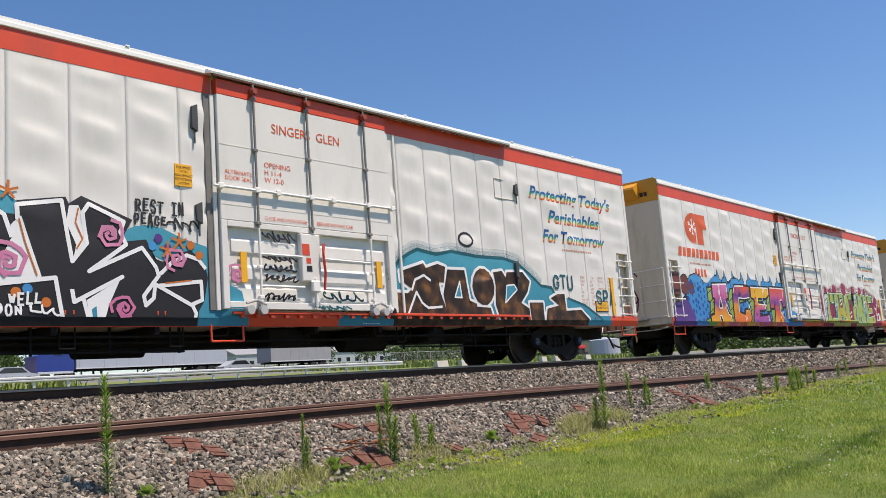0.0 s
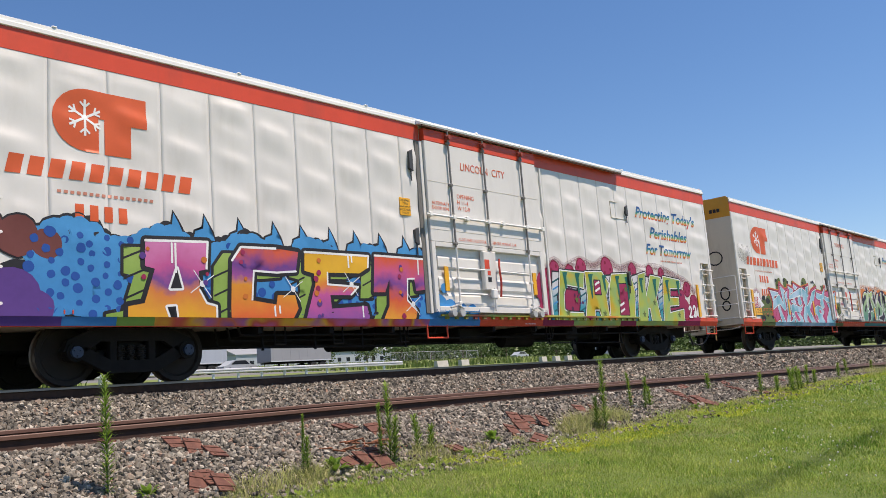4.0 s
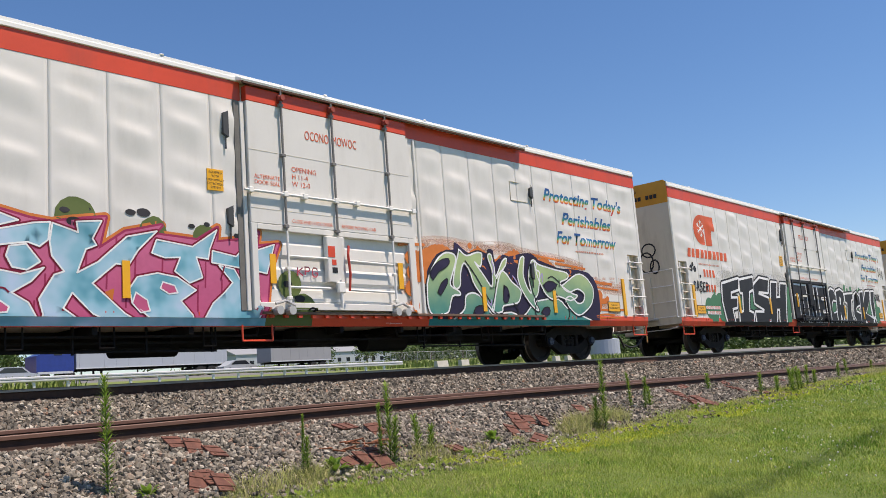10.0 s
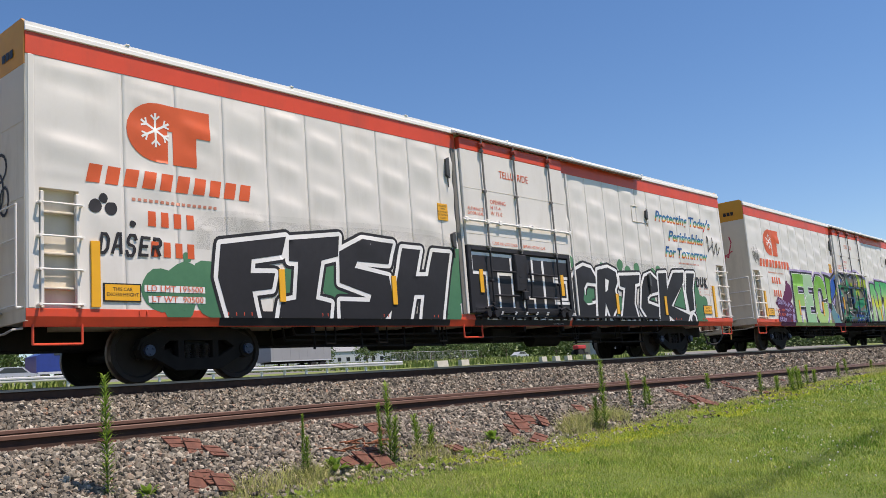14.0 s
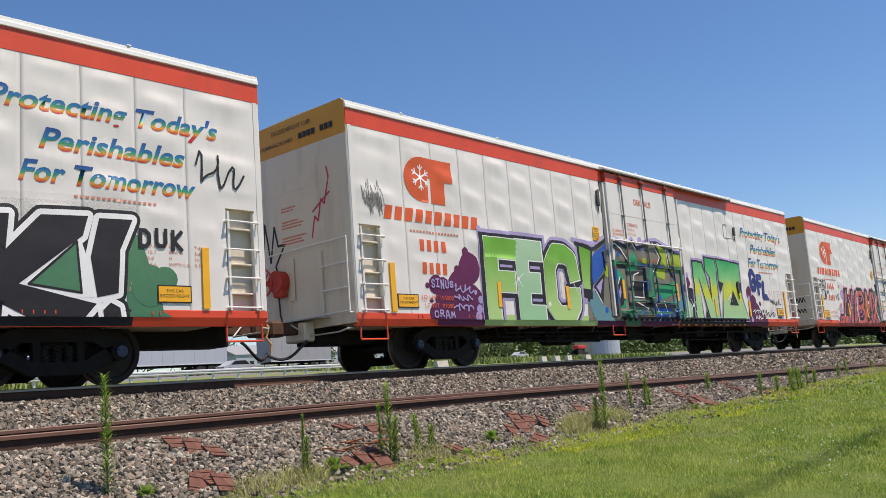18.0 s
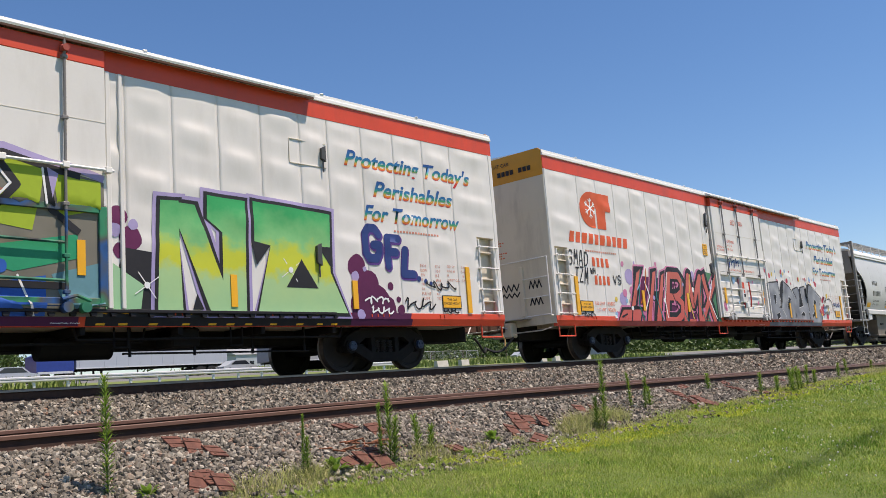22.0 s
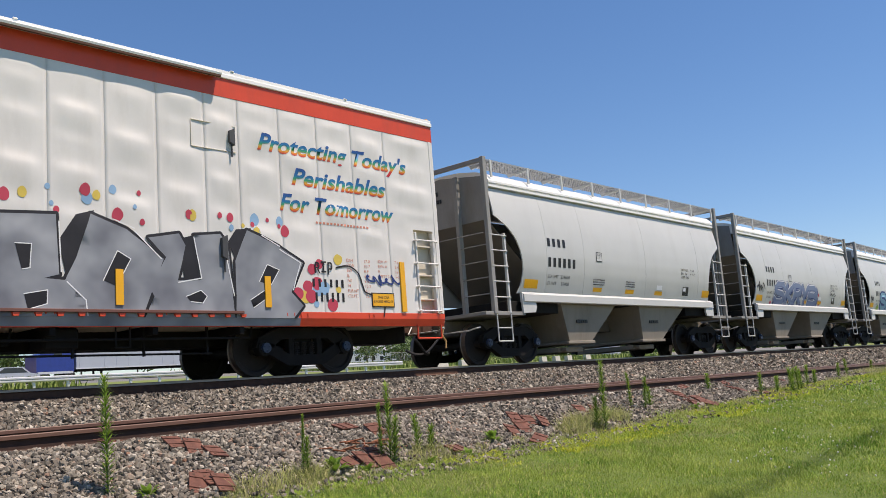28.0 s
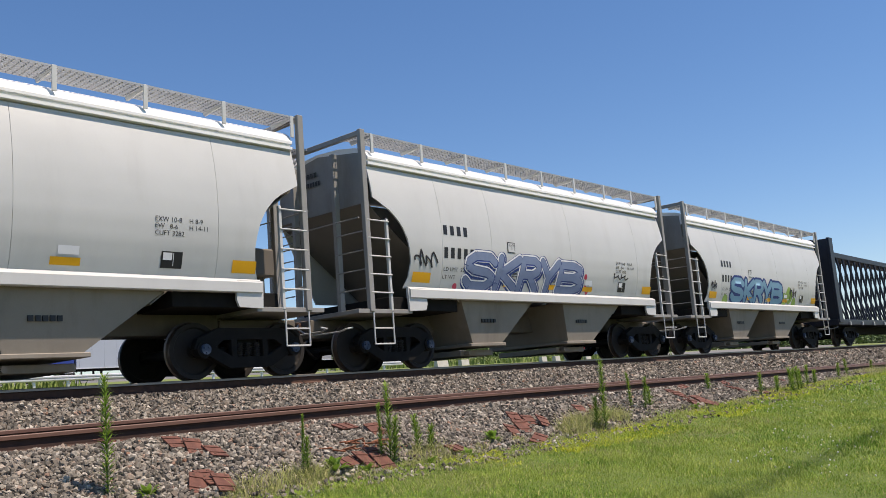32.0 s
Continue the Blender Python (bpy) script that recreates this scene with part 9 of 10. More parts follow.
# yellow-green creeping cover along the lawn's edge
x, s, _ = field_of(6.8, 26.0, 5.4, 7.1, 1300, 0, 1)
mid_ = 6.15 + np.clip((x - 13) * 0.055, -0.1, 0.75)
k = (np.abs(s - mid_) < 0.42) & patchy_pick(x, s, -0.12, 0.8, 3.0)
x, s = x[k], s[k]
n = len(x)
cv, cf = blades(x, s, rng.uniform(0.02, 0.055, n), rng.uniform(0.009, 0.02, n), rng.uniform(0.6, 1.6, n))
COVER = by_island("yellow_green_leaf", [(0.0, (0.230, 0.325, 0.012)), (0.5, (0.437, 0.493, 0.018)), (1.0, (0.575, 0.582, 0.030))], 0.6, 30, 0.0, None, 0.25, 0.6)
bulk_mesh("creeping_cover", cv, cf, [COVER], "yellow-green creeping weed along the lawn edge", "weeds")

# dry tufts where lawn meets stone
parts_ = []
rt_ = random.Random(17)
edge_tufts = [(4.0 + 0.34 * k, 6.42 + max(0.0, (0.34 * k - 10) * 0.045) + rt_.gauss(0, 0.14), rt_.uniform(0.08, 0.22), rt_.randint(60, 170)) for k in range(64)]
for cx, cs, rad, cnt in edge_tufts:
    rr_ = rad * np.sqrt(rng.uniform(0, 1, cnt))
    aa = rng.uniform(0, 6.28, cnt)
    parts_.append(blades(cx + rr_ * np.cos(aa), cs + 0.7 * rr_ * np.sin(aa), rng.uniform(0.03, 0.12, cnt), rng.uniform(0.003, 0.006, cnt), rng.uniform(0.3, 1.1, cnt)))
for cx, cs, rad, cnt in ((5.2, 6.55, 0.25, 500), (10.1, 6.75, 0.35, 800), (10.9, 6.85, 0.4, 900), (9.6, 6.6, 0.3, 500), (4.7, 6.5, 0.3, 300), (24.5, 7.35, 0.8, 700), (26.5, 7.5, 0.9, 600), (6.9, 6.6, 0.3, 300)):
    rr_ = rad * np.sqrt(rng.uniform(0, 1, cnt))
    aa = rng.uniform(0, 6.28, cnt)
    parts_.append(blades(cx + rr_ * np.cos(aa), cs + 0.6 * rr_ * np.sin(aa), rng.uniform(0.06, 0.22, cnt), rng.uniform(0.004, 0.008, cnt), rng.uniform(0.3, 1.0, cnt)))
x, s, _ = field_of(3.5, 12.5, 5.0, 6.45, 900, 0, 1)
k = patchy_pick(x, s, -0.05, 1.1, 6.0)
parts_.append(blades(x[k], s[k], rng.uniform(0.03, 0.075, k.sum()), rng.uniform(0.003, 0.006, k.sum()), rng.uniform(0.3, 1.1, k.sum())))
STRAW = by_island("dry_grass", [(0.0, (0.22, 0.26, 0.06)), (0.5, (0.44, 0.41, 0.19)), (1.0, (0.30, 0.37, 0.09))], 0.7, 30, 0.0, None, 0.3, 0.5)
bulk_mesh("dry_grass_tufts", *joined(parts_), [STRAW], "straw-coloured grass tufts at the ballast's foot", "grass")

# clover heads
x, s, _ = field_of(8.0, 24.0, 2.5, 6.0, 16, 0, 1)
k = patchy_pick(x, s, 0.0, 0.5, 9.0)
x, s = x[k], s[k]
n = len(x)
y = s + bend_v(x)
z = land_v(x, y) + rng.uniform(0.06, 0.09, n)
v = (ICO_V[None] * rng.uniform(0.005, 0.010, n)[:, None, None] + np.stack([x, y, z], 1)[:, None]).reshape(-1, 3)
bulk_mesh("clover_flowers", v, (ICO_F[None] + (np.arange(n) * 12)[:, None, None]).reshape(-1, 3), [mat("clover_white", (0.72, 0.72, 0.66), 0.8, relief=0)], "small white clover heads in the lawn", "flowers")


# ---- tracks ----
RAIL_PROFILE = [(-0.07, -0.168), (0.07, -0.168), (0.07, -0.155), (0.012, -0.132), (0.009, -0.052), (0.036, -0.040), (0.036, -0.008), (0.027, 0.0), (-0.027, 0.0), (-0.036, -0.008), (-0.036, -0.040), (-0.009, -0.052), (-0.012, -0.132), (-0.07, -0.155)]
# rust of the web, darkened for the shade under the rail head
RAIL_RUST_SHADE = mat("shaded_rail_rust", (0.042, 0.019, 0.012), 0.85, 0.0, vary=0.3, scale=6, grain=70, relief=0.3)
RAIL_HEAD = mat("worn_rail_head", (0.135, 0.068, 0.046), 0.45, 0.0, vary=0.15, scale=2, relief=0.08)
# polished head of the main rails, dimmed for the shade of the train
RAIL_SHINE = mat("shaded_polished_head", (0.22, 0.20, 0.185), 0.40, 0.8, vary=0.1, scale=2, relief=0.03)


def rail(parent, s, top, head, web=RAIL_RUST_SHADE):
    bm = fresh()
    xs = [-40 + i * 2.0 for i in range(0, 95)]
    rings = []
    for x in xs:
        rings.append([bm.verts.new((x, s + dy + bend_at(x), top(x) + dz)) for dy, dz in RAIL_PROFILE])
    m = len(RAIL_PROFILE)
    for a, b in zip(rings, rings[1:]):
        for k in range(m):
            f = bm.faces.new((a[k], a[(k + 1) % m], b[(k + 1) % m], b[k]))
            f.material_index = 1 if k in (5, 6, 7, 8, 9) else 0
    return part("rail", solid(bm), (web, head), parent, "rust-brown steel rail with a worn bright head")


siding = thing("siding_track", "rust-brown siding rails in grey ballast", "railway track", kind="structure")
for s_, up_ in ((8.5, 0.0), (9.94, 0.035)):
    rail(siding, s_, lambda x: siding_top(x) + up_, RAIL_HEAD)
main = thing("main_track", "main track rails on dark timber ties", "railway track", kind="structure")
for s_ in (LINE - 0.753, LINE + 0.753):
    rail(main, s_, lambda x: 0.0, RAIL_SHINE, RUST_DARK)
TIMBER = mat("creosoted_timber", (0.045, 0.036, 0.030), 0.9, vary=0.35, scale=4, grain=50, relief=0.5)
bm = fresh()
box(bm, -0.11, 0.11, -1.30, 1.30, -0.35, -0.175, 0.01)
tie0 = part("tie", bm, TIMBER, main)
tie_mesh = tie0.data
for k in range(150):
    x = -6 + k * 0.52
    o = tie0 if k == 0 else new("tie", tie_mesh)
    o.parent = main
    o.location = (x, LINE + bend_at(x), 0.0)
    o.rotation_euler = (0, 0, math.atan(2 * BEND * x))


# ---- scrap plates along the siding ----
def plate_bm():
    bm = fresh()
    box(bm, -0.15, 0.15, -0.085, 0.085, 0.0, 0.018, 0.004)
    for sx in (-0.075, 0.075):
        box(bm, sx - 0.008, sx + 0.008, -0.083, 0.083, 0.017, 0.027, 0.003)
    for sx in (-0.115, 0.115):
        for sy in (-0.048, 0.048):
            box(bm, sx - 0.012, sx + 0.012, sy - 0.012, sy + 0.012, 0.0175, 0.0195, mi=1)
    return bm


SCRAP = mat("orange_rust", (0.125, 0.050, 0.034), 0.9, vary=0.4, scale=7, grain=80, relief=0.5)
plate = part("tie_plate", plate_bm(), (SCRAP, RUST_DARK))
tagged(plate, "rusty steel tie plate lying on the ballast", "tie plate", "scrap tie plates")
rp = random.Random(3)
spots = [(4.62, 7.80, 82), (4.72, 7.62, 80), (4.83, 7.44, 84), (4.22, 8.28, 20), (4.22, 6.76, 60), (4.36, 6.82, 85), (4.40, 6.66, 75), (6.70, 7.70, 12), (6.98, 7.50, 70),
         (5.88, 6.72, 8), (6.04, 6.66, 95), (6.24, 6.72, 80), (6.18, 6.56, 82), (7.35, 6.62, 10), (9.29, 7.30, 60), (9.40, 7.14, 62), (9.14, 7.04, 66), (8.66, 6.84, 70), (8.92, 6.90, 64), (9.48, 6.98, 62), (8.70, 6.50, 20),
         (10.85, 7.30, 70), (11.0, 7.16, 62), (14.25, 7.62, 75), (13.9, 7.26, 66), (13.46, 6.92, 62), (13.7, 6.84, 80), (13.3, 6.72, 58), (13.5, 6.60, 95), (13.98, 7.05, 64), (14.1, 7.42, 70), (15.3, 7.95, 10), (17.1, 7.95, 15), (16.3, 7.46, 60), (15.8, 7.0, 70), (16.0, 7.2, 66), (15.8, 6.68, 90), (19.5, 7.7, 70), (20.2, 7.6, 80)]
seen_ = []
for k, (x, s, turn_) in enumerate(spots):
    y = s + bend_at(x)
    slope = math.degrees(math.atan2(land(x, y + 0.1) - land(x, y - 0.1), 0.2))
    near_ = sum(1 for a, b in seen_ if abs(a - x) < 0.25 and abs(b - s) < 0.16)
    seen_.append((x, s))
    m = pose(x, y, land(x, y) + 0.036 + 0.018 * near_) @ pose(0, 0, 0, slope + 10 + rp.uniform(-9, 9), rp.uniform(-9, 9), 0) @ pose(0, 0, 0, 0, 0, turn_ + rp.uniform(-6, 6))
    if k == 0:
        plate.matrix_basis = m
    else:
        copy_thing(plate, m)
bm = fresh()
for k in range(26):
    x, s = 6.35 + rp.gauss(0, 0.22), 7.05 + rp.gauss(0, 0.14)
    a = rp.uniform(0, 6.28)
    z = land(x, s) + 0.05 + rp.uniform(0, 0.05)
    rod(bm, (x, s, z), (x + 0.14 * math.cos(a), s + 0.14 * math.sin(a), z + rp.uniform(-0.03, 0.03)), 0.009, 5)
tagged(part("spike_pile", bm, RUST), "scattered heap of rusty track spikes", "track spikes", kind="stuff")


# ---- tall weeds ----
LEAF = by_island("weed_leaf", [(0.0, (0.10, 0.18, 0.02)), (0.5, (0.20, 0.33, 0.04)), (1.0, (0.36, 0.50, 0.10))], 0.55, 40, 0.0, None, 0.45, 0.3)
STEM = mat("weed_stem", (0.13, 0.17, 0.05), 0.7, vary=0.2, relief=0.1)


def weed(x, s, h, seed, spread=1.0, lean=(0.0, 0.0)):
    r = random.Random(seed)
    y = s + bend_at(x)
    z = land(x, y)
    plant = thing("tall_weed", "tall green horseweed with narrow upright leaves", "weed", "tall weeds by the siding")
    plant.location = (x, y, z - 0.02)
    bm = fresh()
    top = Vector((lean[0], lean[1], h))
    mid_p = Vector((lean[0] * 0.3, lean[1] * 0.3, h * 0.5))
    rod(bm, (0, 0, 0), mid_p, 0.007, 6, 0.0055)
    rod(bm, mid_p, top, 0.0055, 6, 0.002)
    part("stem", bm, STEM, plant)
    bm = fresh()
    count = int(60 + 190 * h)
    for k in range(count):
        u = (k / count) ** 0.85
        p = mid_p * (u / 0.5) if u < 0.5 else mid_p + (top - mid_p) * ((u - 0.5) / 0.5)
        a = k * 2.4 + r.uniform(-0.3, 0.3)
        ln = (0.16 - 0.09 * u) * r.uniform(0.75, 1.25) * spread
        if u < 0.15:
            ln *= 0.6
        w = 0.0075 * (1.1 - 0.4 * u)
        d = Vector((math.cos(a), math.sin(a), 0))
        sd = Vector((-math.sin(a), math.cos(a), 0)) * w
        up_ = 0.45 + 0.9 * u
        m1 = p + d * ln * 0.5 + Vector((0, 0, ln * 0.5 * up_))
        m2 = p + d * ln + Vector((0, 0, ln * (up_ * 0.55)))
        v = [bm.verts.new(q) for q in (p - sd * 0.5, p + sd * 0.5, m1 + sd, m1 - sd, m2)]
        bm.faces.new(v[:4])
        bm.faces.new((v[3], v[2], v[4]))
    part("leaves", bm, LEAF, plant)
    return plant


for k, (x, s, h) in enumerate(((3.49, 6.9, 0.95), (5.2, 6.58, 0.60), (5.26, 6.6, 0.38), (6.33, 6.60, 0.80), (6.24, 6.64, 0.60), (6.4, 6.62, 0.45), (6.92, 6.78, 0.38), (7.07, 6.74, 0.28), (10.2, 6.50, 0.90), (10.1, 6.56, 0.42), (12.0, 7.15, 0.55), (12.12, 6.98, 0.50), (12.5, 7.1, 0.3), (15.65, 7.62, 0.32), (15.4, 6.52, 0.42), (16.1, 6.5, 0.3), (16.45, 6.36, 0.45), (16.6, 6.40, 0.42), (16.8, 6.38, 0.45), (16.95, 6.37, 0.40), (17.9, 6.6, 0.42), (18.6, 6.7, 0.3), (22.9, 7.4, 0.42), (27.0, 8.0, 0.3), (21.0, 7.0, 0.35))):
    weed(x, s, h, 50 + k, {1: 0.4, 2: 0.7, 4: 0.6, 10: 0.7, 11: 0.75}.get(k, 1.0), (0.03 * math.sin(k * 3.0), 0.03 * math.cos(k * 2.0)))


def low_weed(x, s, r0, seed):
    """A low rosette of broad leaves."""
    r = random.Random(seed)
    y = s + bend_at(x)
    plant = thing("low_weed", "low bright green broad-leaved weed", "weed", "low weeds by the siding")
    plant.location = (x, y, land(x, y))
    for k in range(26):
        bm = fresh()
        a, el, ln = r.uniform(0, 6.28), r.uniform(0.3, 1.2), r0 * r.uniform(0.6, 1.2)
        d = Vector((math.cos(a) * math.cos(el), math.sin(a) * math.cos(el), math.sin(el)))
        sd = Vector((-math.sin(a), math.cos(a), 0)) * ln * 0.14
        p0, p1, p2 = Vector((0, 0, 0)), d * ln * 0.55, d * ln + Vector((0, 0, -ln * 0.25))
        v = [bm.verts.new(q) for q in (p0 - sd * 0.3, p0 + sd * 0.3, p1 + sd, p1 - sd, p2)]
        bm.faces.new(v[:4])
        bm.faces.new((v[3], v[2], v[4]))
        part("leaf", bm, LEAF, plant)


for k, (x, s, r0) in enumerate(((5.6, 6.62, 0.24), (8.1, 6.72, 0.2), (3.75, 6.75, 0.16), (5.9, 6.5, 0.14), (7.3, 6.4, 0.16), (6.7, 6.4, 0.12), (10.8, 6.9, 0.2), (13.0, 6.6, 0.16))):
    low_weed(x, s, r0, 300 + k)

# a cable that hangs behind and above the camera and shades the lawn
cable = thing("overhead_cable", "dark overhead cable high beside the lawn", "cable")
bm = fresh()
for k in range(24):
    a, b = -30 + k * 4.0, -26 + k * 4.0
    rod(bm, (a + 3.9, 0.28 - 7.3 + 0.076 * (a - 9), 25.6), (b + 3.9, 0.28 - 7.3 + 0.076 * (b - 9), 25.6), 0.048, 6)
part("cable_run", bm, BLACK, cable)
# ---- far side: guard rail, parked trailers, shrubs, fence, buildings ----
GALV = mat("galvanised_steel", (0.60, 0.61, 0.62), 0.4, 0.35, vary=0.12, scale=2, relief=0.08)
CONCRETE = mat("concrete", (0.48, 0.46, 0.42), 0.9, vary=0.12, scale=2, relief=0.3)
TRAILER = mat("trailer_white", (0.36, 0.40, 0.45), 0.4, vary=0.04, scale=0.6, relief=0.03)
TRAILER_GREY = mat("trailer_grey", (0.28, 0.29, 0.30), 0.5, vary=0.06, scale=0.6, relief=0.03)
TRUCK_BLUE = mat("truck_blue", (0.018, 0.04, 0.22), 0.3, vary=0.15, relief=0.03)
BEIGE = mat("beige_siding", (0.55, 0.45, 0.36), 0.8, vary=0.08, relief=0.1)
TYRE = mat("tyre_rubber", (0.02, 0.02, 0.02), 0.85, vary=0.2, relief=0.2)
GLASS_DARK = mat("dark_window", (0.02, 0.025, 0.03), 0.1, vary=0.1, relief=0.0)
RED_PLASTIC = mat("red_sheet_metal", (0.45, 0.03, 0.03), 0.4, vary=0.1, relief=0.03)


def guard_rail():
    g = thing("guard_rail", "galvanised steel guard rail on posts", "guard rail")
    gy = 50.0
    for k in range(17):
        x = 4.0 + k * 3.81
        if x > 47:
            break
        zz = land(x, gy)
        zz2 = land(x + 3.81, gy)
        bm = fresh()
        for dz, dy in ((0.0, 0.0),):
            prof = [(0.0, 0.42), (-0.08, 0.47), (-0.08, 0.53), (0.0, 0.57), (-0.08, 0.62), (-0.08, 0.68), (0.0, 0.73)]
            a = [bm.verts.new((x, gy + p, zz + q)) for p, q in prof]
            b = [bm.verts.new((x + 3.80, gy + p, zz2 + q)) for p, q in prof]
            for i in range(len(prof) - 1):
                bm.faces.new((a[i], b[i], b[i + 1], a[i + 1]))
        part("beam", bm, GALV, g)
        for dx in (0.0, 1.9):
            bm = fresh()
            z0 = land(x + dx, gy)
            box(bm, x + dx - 0.06, x + dx + 0.06, gy + 0.02, gy + 0.18, z0 - 0.1, z0 + 0.70)
            part("post", bm, GALV, g)


guard_rail()


def trailer(x, y, length, paint, label, face=1):
    z = land(x + length / 2, y)
    t = thing("semi_trailer", label, "trailer", "parked trailers")
    t.location = (x, y, z)
    bm = fresh()
    box(bm, 0, length, 0, 2.6, 1.15, 4.05, 0.03)
    part("box_body", bm, paint, t)
    for z_ in (1.12, 4.0):
        bm = fresh()
        box(bm, -0.02, length + 0.02, -0.03, 0.03, z_, z_ + 0.10)
        part("side_rail", bm, GALV, t)
    for k in range(int(length / 1.2)):
        bm = fresh()
        box(bm, 0.3 + k * 1.2, 0.36 + k * 1.2, -0.012, 0.0, 1.22, 4.0)
        part("side_rib", bm, paint, t)
    for k in range(2):
        bm = fresh()
        box(bm, length, length + 0.03, 0.05 + k * 1.27, 1.28 + k * 1.27, 1.2, 4.0, 0.01)
        part("rear_door", bm, TRAILER, t)
        bm = fresh()
        for yy in (0.35, 0.9):
            rod(bm, (length + 0.06, yy + k * 1.27, 1.2), (length + 0.06, yy + k * 1.27, 4.0), 0.025, 6)
        part("lock_rod", bm, GALV, t)
    bm = fresh()
    box(bm, 0.4, length - 0.2, 0.7, 1.9, 0.95, 1.12)
    part("chassis", bm, UNDER, t)
    for xx in (length - 2.6, length - 1.3):
        for yy in (0.05, 2.1):
            bm = fresh()
            rod(bm, (xx, yy, 0.5), (xx, yy + 0.45, 0.5), 0.5, 16)
            part("wheel", bm, TYRE, t)
    bm = fresh()
    for yy in (0.5, 2.1):
        box(bm, 2.6, 2.75, yy, yy + 0.15, 0.05, 1.0)
    part("landing_gear", bm, UNDER, t)


trailer(37.6, 80.0, 15.6, TRAILER, "long white box trailer parked on the lot")
trailer(59.4, 80.0, 8.6, TRAILER_GREY, "grey box trailer parked on the lot")
trailer(50.8, 86.0, 7.0, TRAILER, "short white box trailer parked behind")


def truck_tractor(x, y):
    z = land(x, y)
    t = thing("truck_tractor", "dark blue road tractor parked before a trailer", "truck")
    t.location = (x, y, z)
    bm = fresh()
    poly(bm, [(0, 0, 0.9), (3.4, 0, 0.9), (3.4, 0, 3.7), (1.5, 0, 3.8), (1.3, 0, 2.9), (0.0, 0, 2.4)], (0, 2.4, 0))
    part("cab", solid(bm), TRUCK_BLUE, t)
    bm = fresh()
    box(bm, 1.55, 2.3, -0.02, 0.0, 2.4, 3.1, 0.005)
    part("side_window", bm, GLASS_DARK, t)
    bm = fresh()
    box(bm, 0.1, 3.3, -0.03, 0.0, 0.75, 0.95)
    part("fuel_tank", bm, GALV, t)
    for xx in (0.7, 3.0):
        for yy in (-0.02, 2.0):
            bm = fresh()
            rod(bm, (xx, yy, 0.5), (xx, yy + 0.4, 0.5), 0.5, 16)
            part("wheel", bm, TYRE, t)


truck_tractor(34.0, 80.0)


def shed(name, x, y, w, d, h, paint, label):
    z = land(x + w / 2, y)
    t = thing(name, label, "building")
    t.location = (x, y, z)
    bm = fresh()
    box(bm, 0, w, 0, d, -0.3, h)
    part("wall", bm, paint, t)
    bm = fresh()
    poly(bm, [(-0.3, -0.3, h), (-0.3, d + 0.3, h), (-0.3, d / 2, h + d * 0.18)], (w + 0.6, 0, 0))
    part("roof", solid(bm), TRAILER_GREY, t)
    for k in range(max(1, int(w / 3))):
        bm = fresh()
        box(bm, 0.8 + k * 3, 2.0 + k * 3, -0.03, 0.0, 1.0, 2.0)
        part("window", bm, GLASS_DARK, t)


shed("low_house", 22.0, 86.0, 10.5, 8.0, 3.0, BEIGE, "low beige building beyond the grass")
shed("storage_shed", 170.0, 110.0, 5.0, 5.0, 3.2, BEIGE, "tan storage shed beyond the tracks")
shed("white_warehouse", 120.0, 175.0, 60.0, 15.0, 3.5, TRAILER, "long white low warehouse in the distance")


def car_parked(x, y, paint, label):
    z = land(x, y)
    t = thing("parked_car", label, "car", "parked cars")
    t.location = (x, y, z)
    bm = fresh()
    poly(bm, [(0, 0, 0.35), (4.4, 0, 0.35), (4.4, 0, 0.8), (3.6, 0, 0.95), (3.0, 0, 1.45), (1.4, 0, 1.45), (0.6, 0, 0.95), (0.0, 0, 0.8)], (0, 1.75, 0))
    part("body", solid(bm), paint, t)
    bm = fresh()
    poly(bm, [(0.95, -0.01, 0.97), (3.4, -0.01, 0.97), (2.9, -0.01, 1.38), (1.5, -0.01, 1.38)], (0, 0.01, 0))
    part("side_glass", solid(bm), GLASS_DARK, t)
    for xx in (0.8, 3.5):
        bm = fresh()
        rod(bm, (xx, -0.02, 0.33), (xx, 0.2, 0.33), 0.33, 14)
        part("wheel", bm, TYRE, t)


car_parked(28.2, 76.0, TRAILER, "white car parked on the lot")
car_parked(56.0, 84.0, TRAILER, "white car parked between trailers")
car_parked(152.0, 118.0, TRAILER, "white car parked far off")

for k, (x, y, w) in enumerate(((64.6, 60.0, 1.6), (82.0, 60.0, 0.9), (84.6, 60.0, 0.9), (88.5, 61.0, 0.9), (70.5, 62.0, 1.2), (100.0, 66.0, 1.1))):
    b_ = thing("concrete_block", "pale concrete barrier block on the ground", "concrete block", "barrier blocks")
    b_.location = (x, y, land(x, y))
    bm = fresh()
    poly(bm, [(0, 0, -0.1), (0, 0.6, -0.1), (0, 0.5, 0.62), (0, 0.1, 0.62)], (w, 0, 0))
    part("block", solid(bm), CONCRETE, b_)

loader = thing("small_tractor", "small red tractor with dark tyres", "tractor")
loader.location = (134.0, 90.0, land(134, 90))
bm = fresh()
box(bm, 0.0, 2.6, 0, 1.2, 1.6, 2.3, 0.1)
part("hood", bm, RED_PLASTIC, loader)
bm = fresh()
box(bm, 0.4, 2.2, 0.1, 1.1, 0.6, 1.6, 0.05)
part("frame", bm, UNDER, loader)
for xx, r_ in ((0.5, 0.75), (2.3, 0.5)):
    for yy in (-0.25, 1.15):
        bm = fresh()
        rod(bm, (xx, yy, r_), (xx, yy + 0.3, r_), r_, 16)
        part("wheel", bm, TYRE, loader)

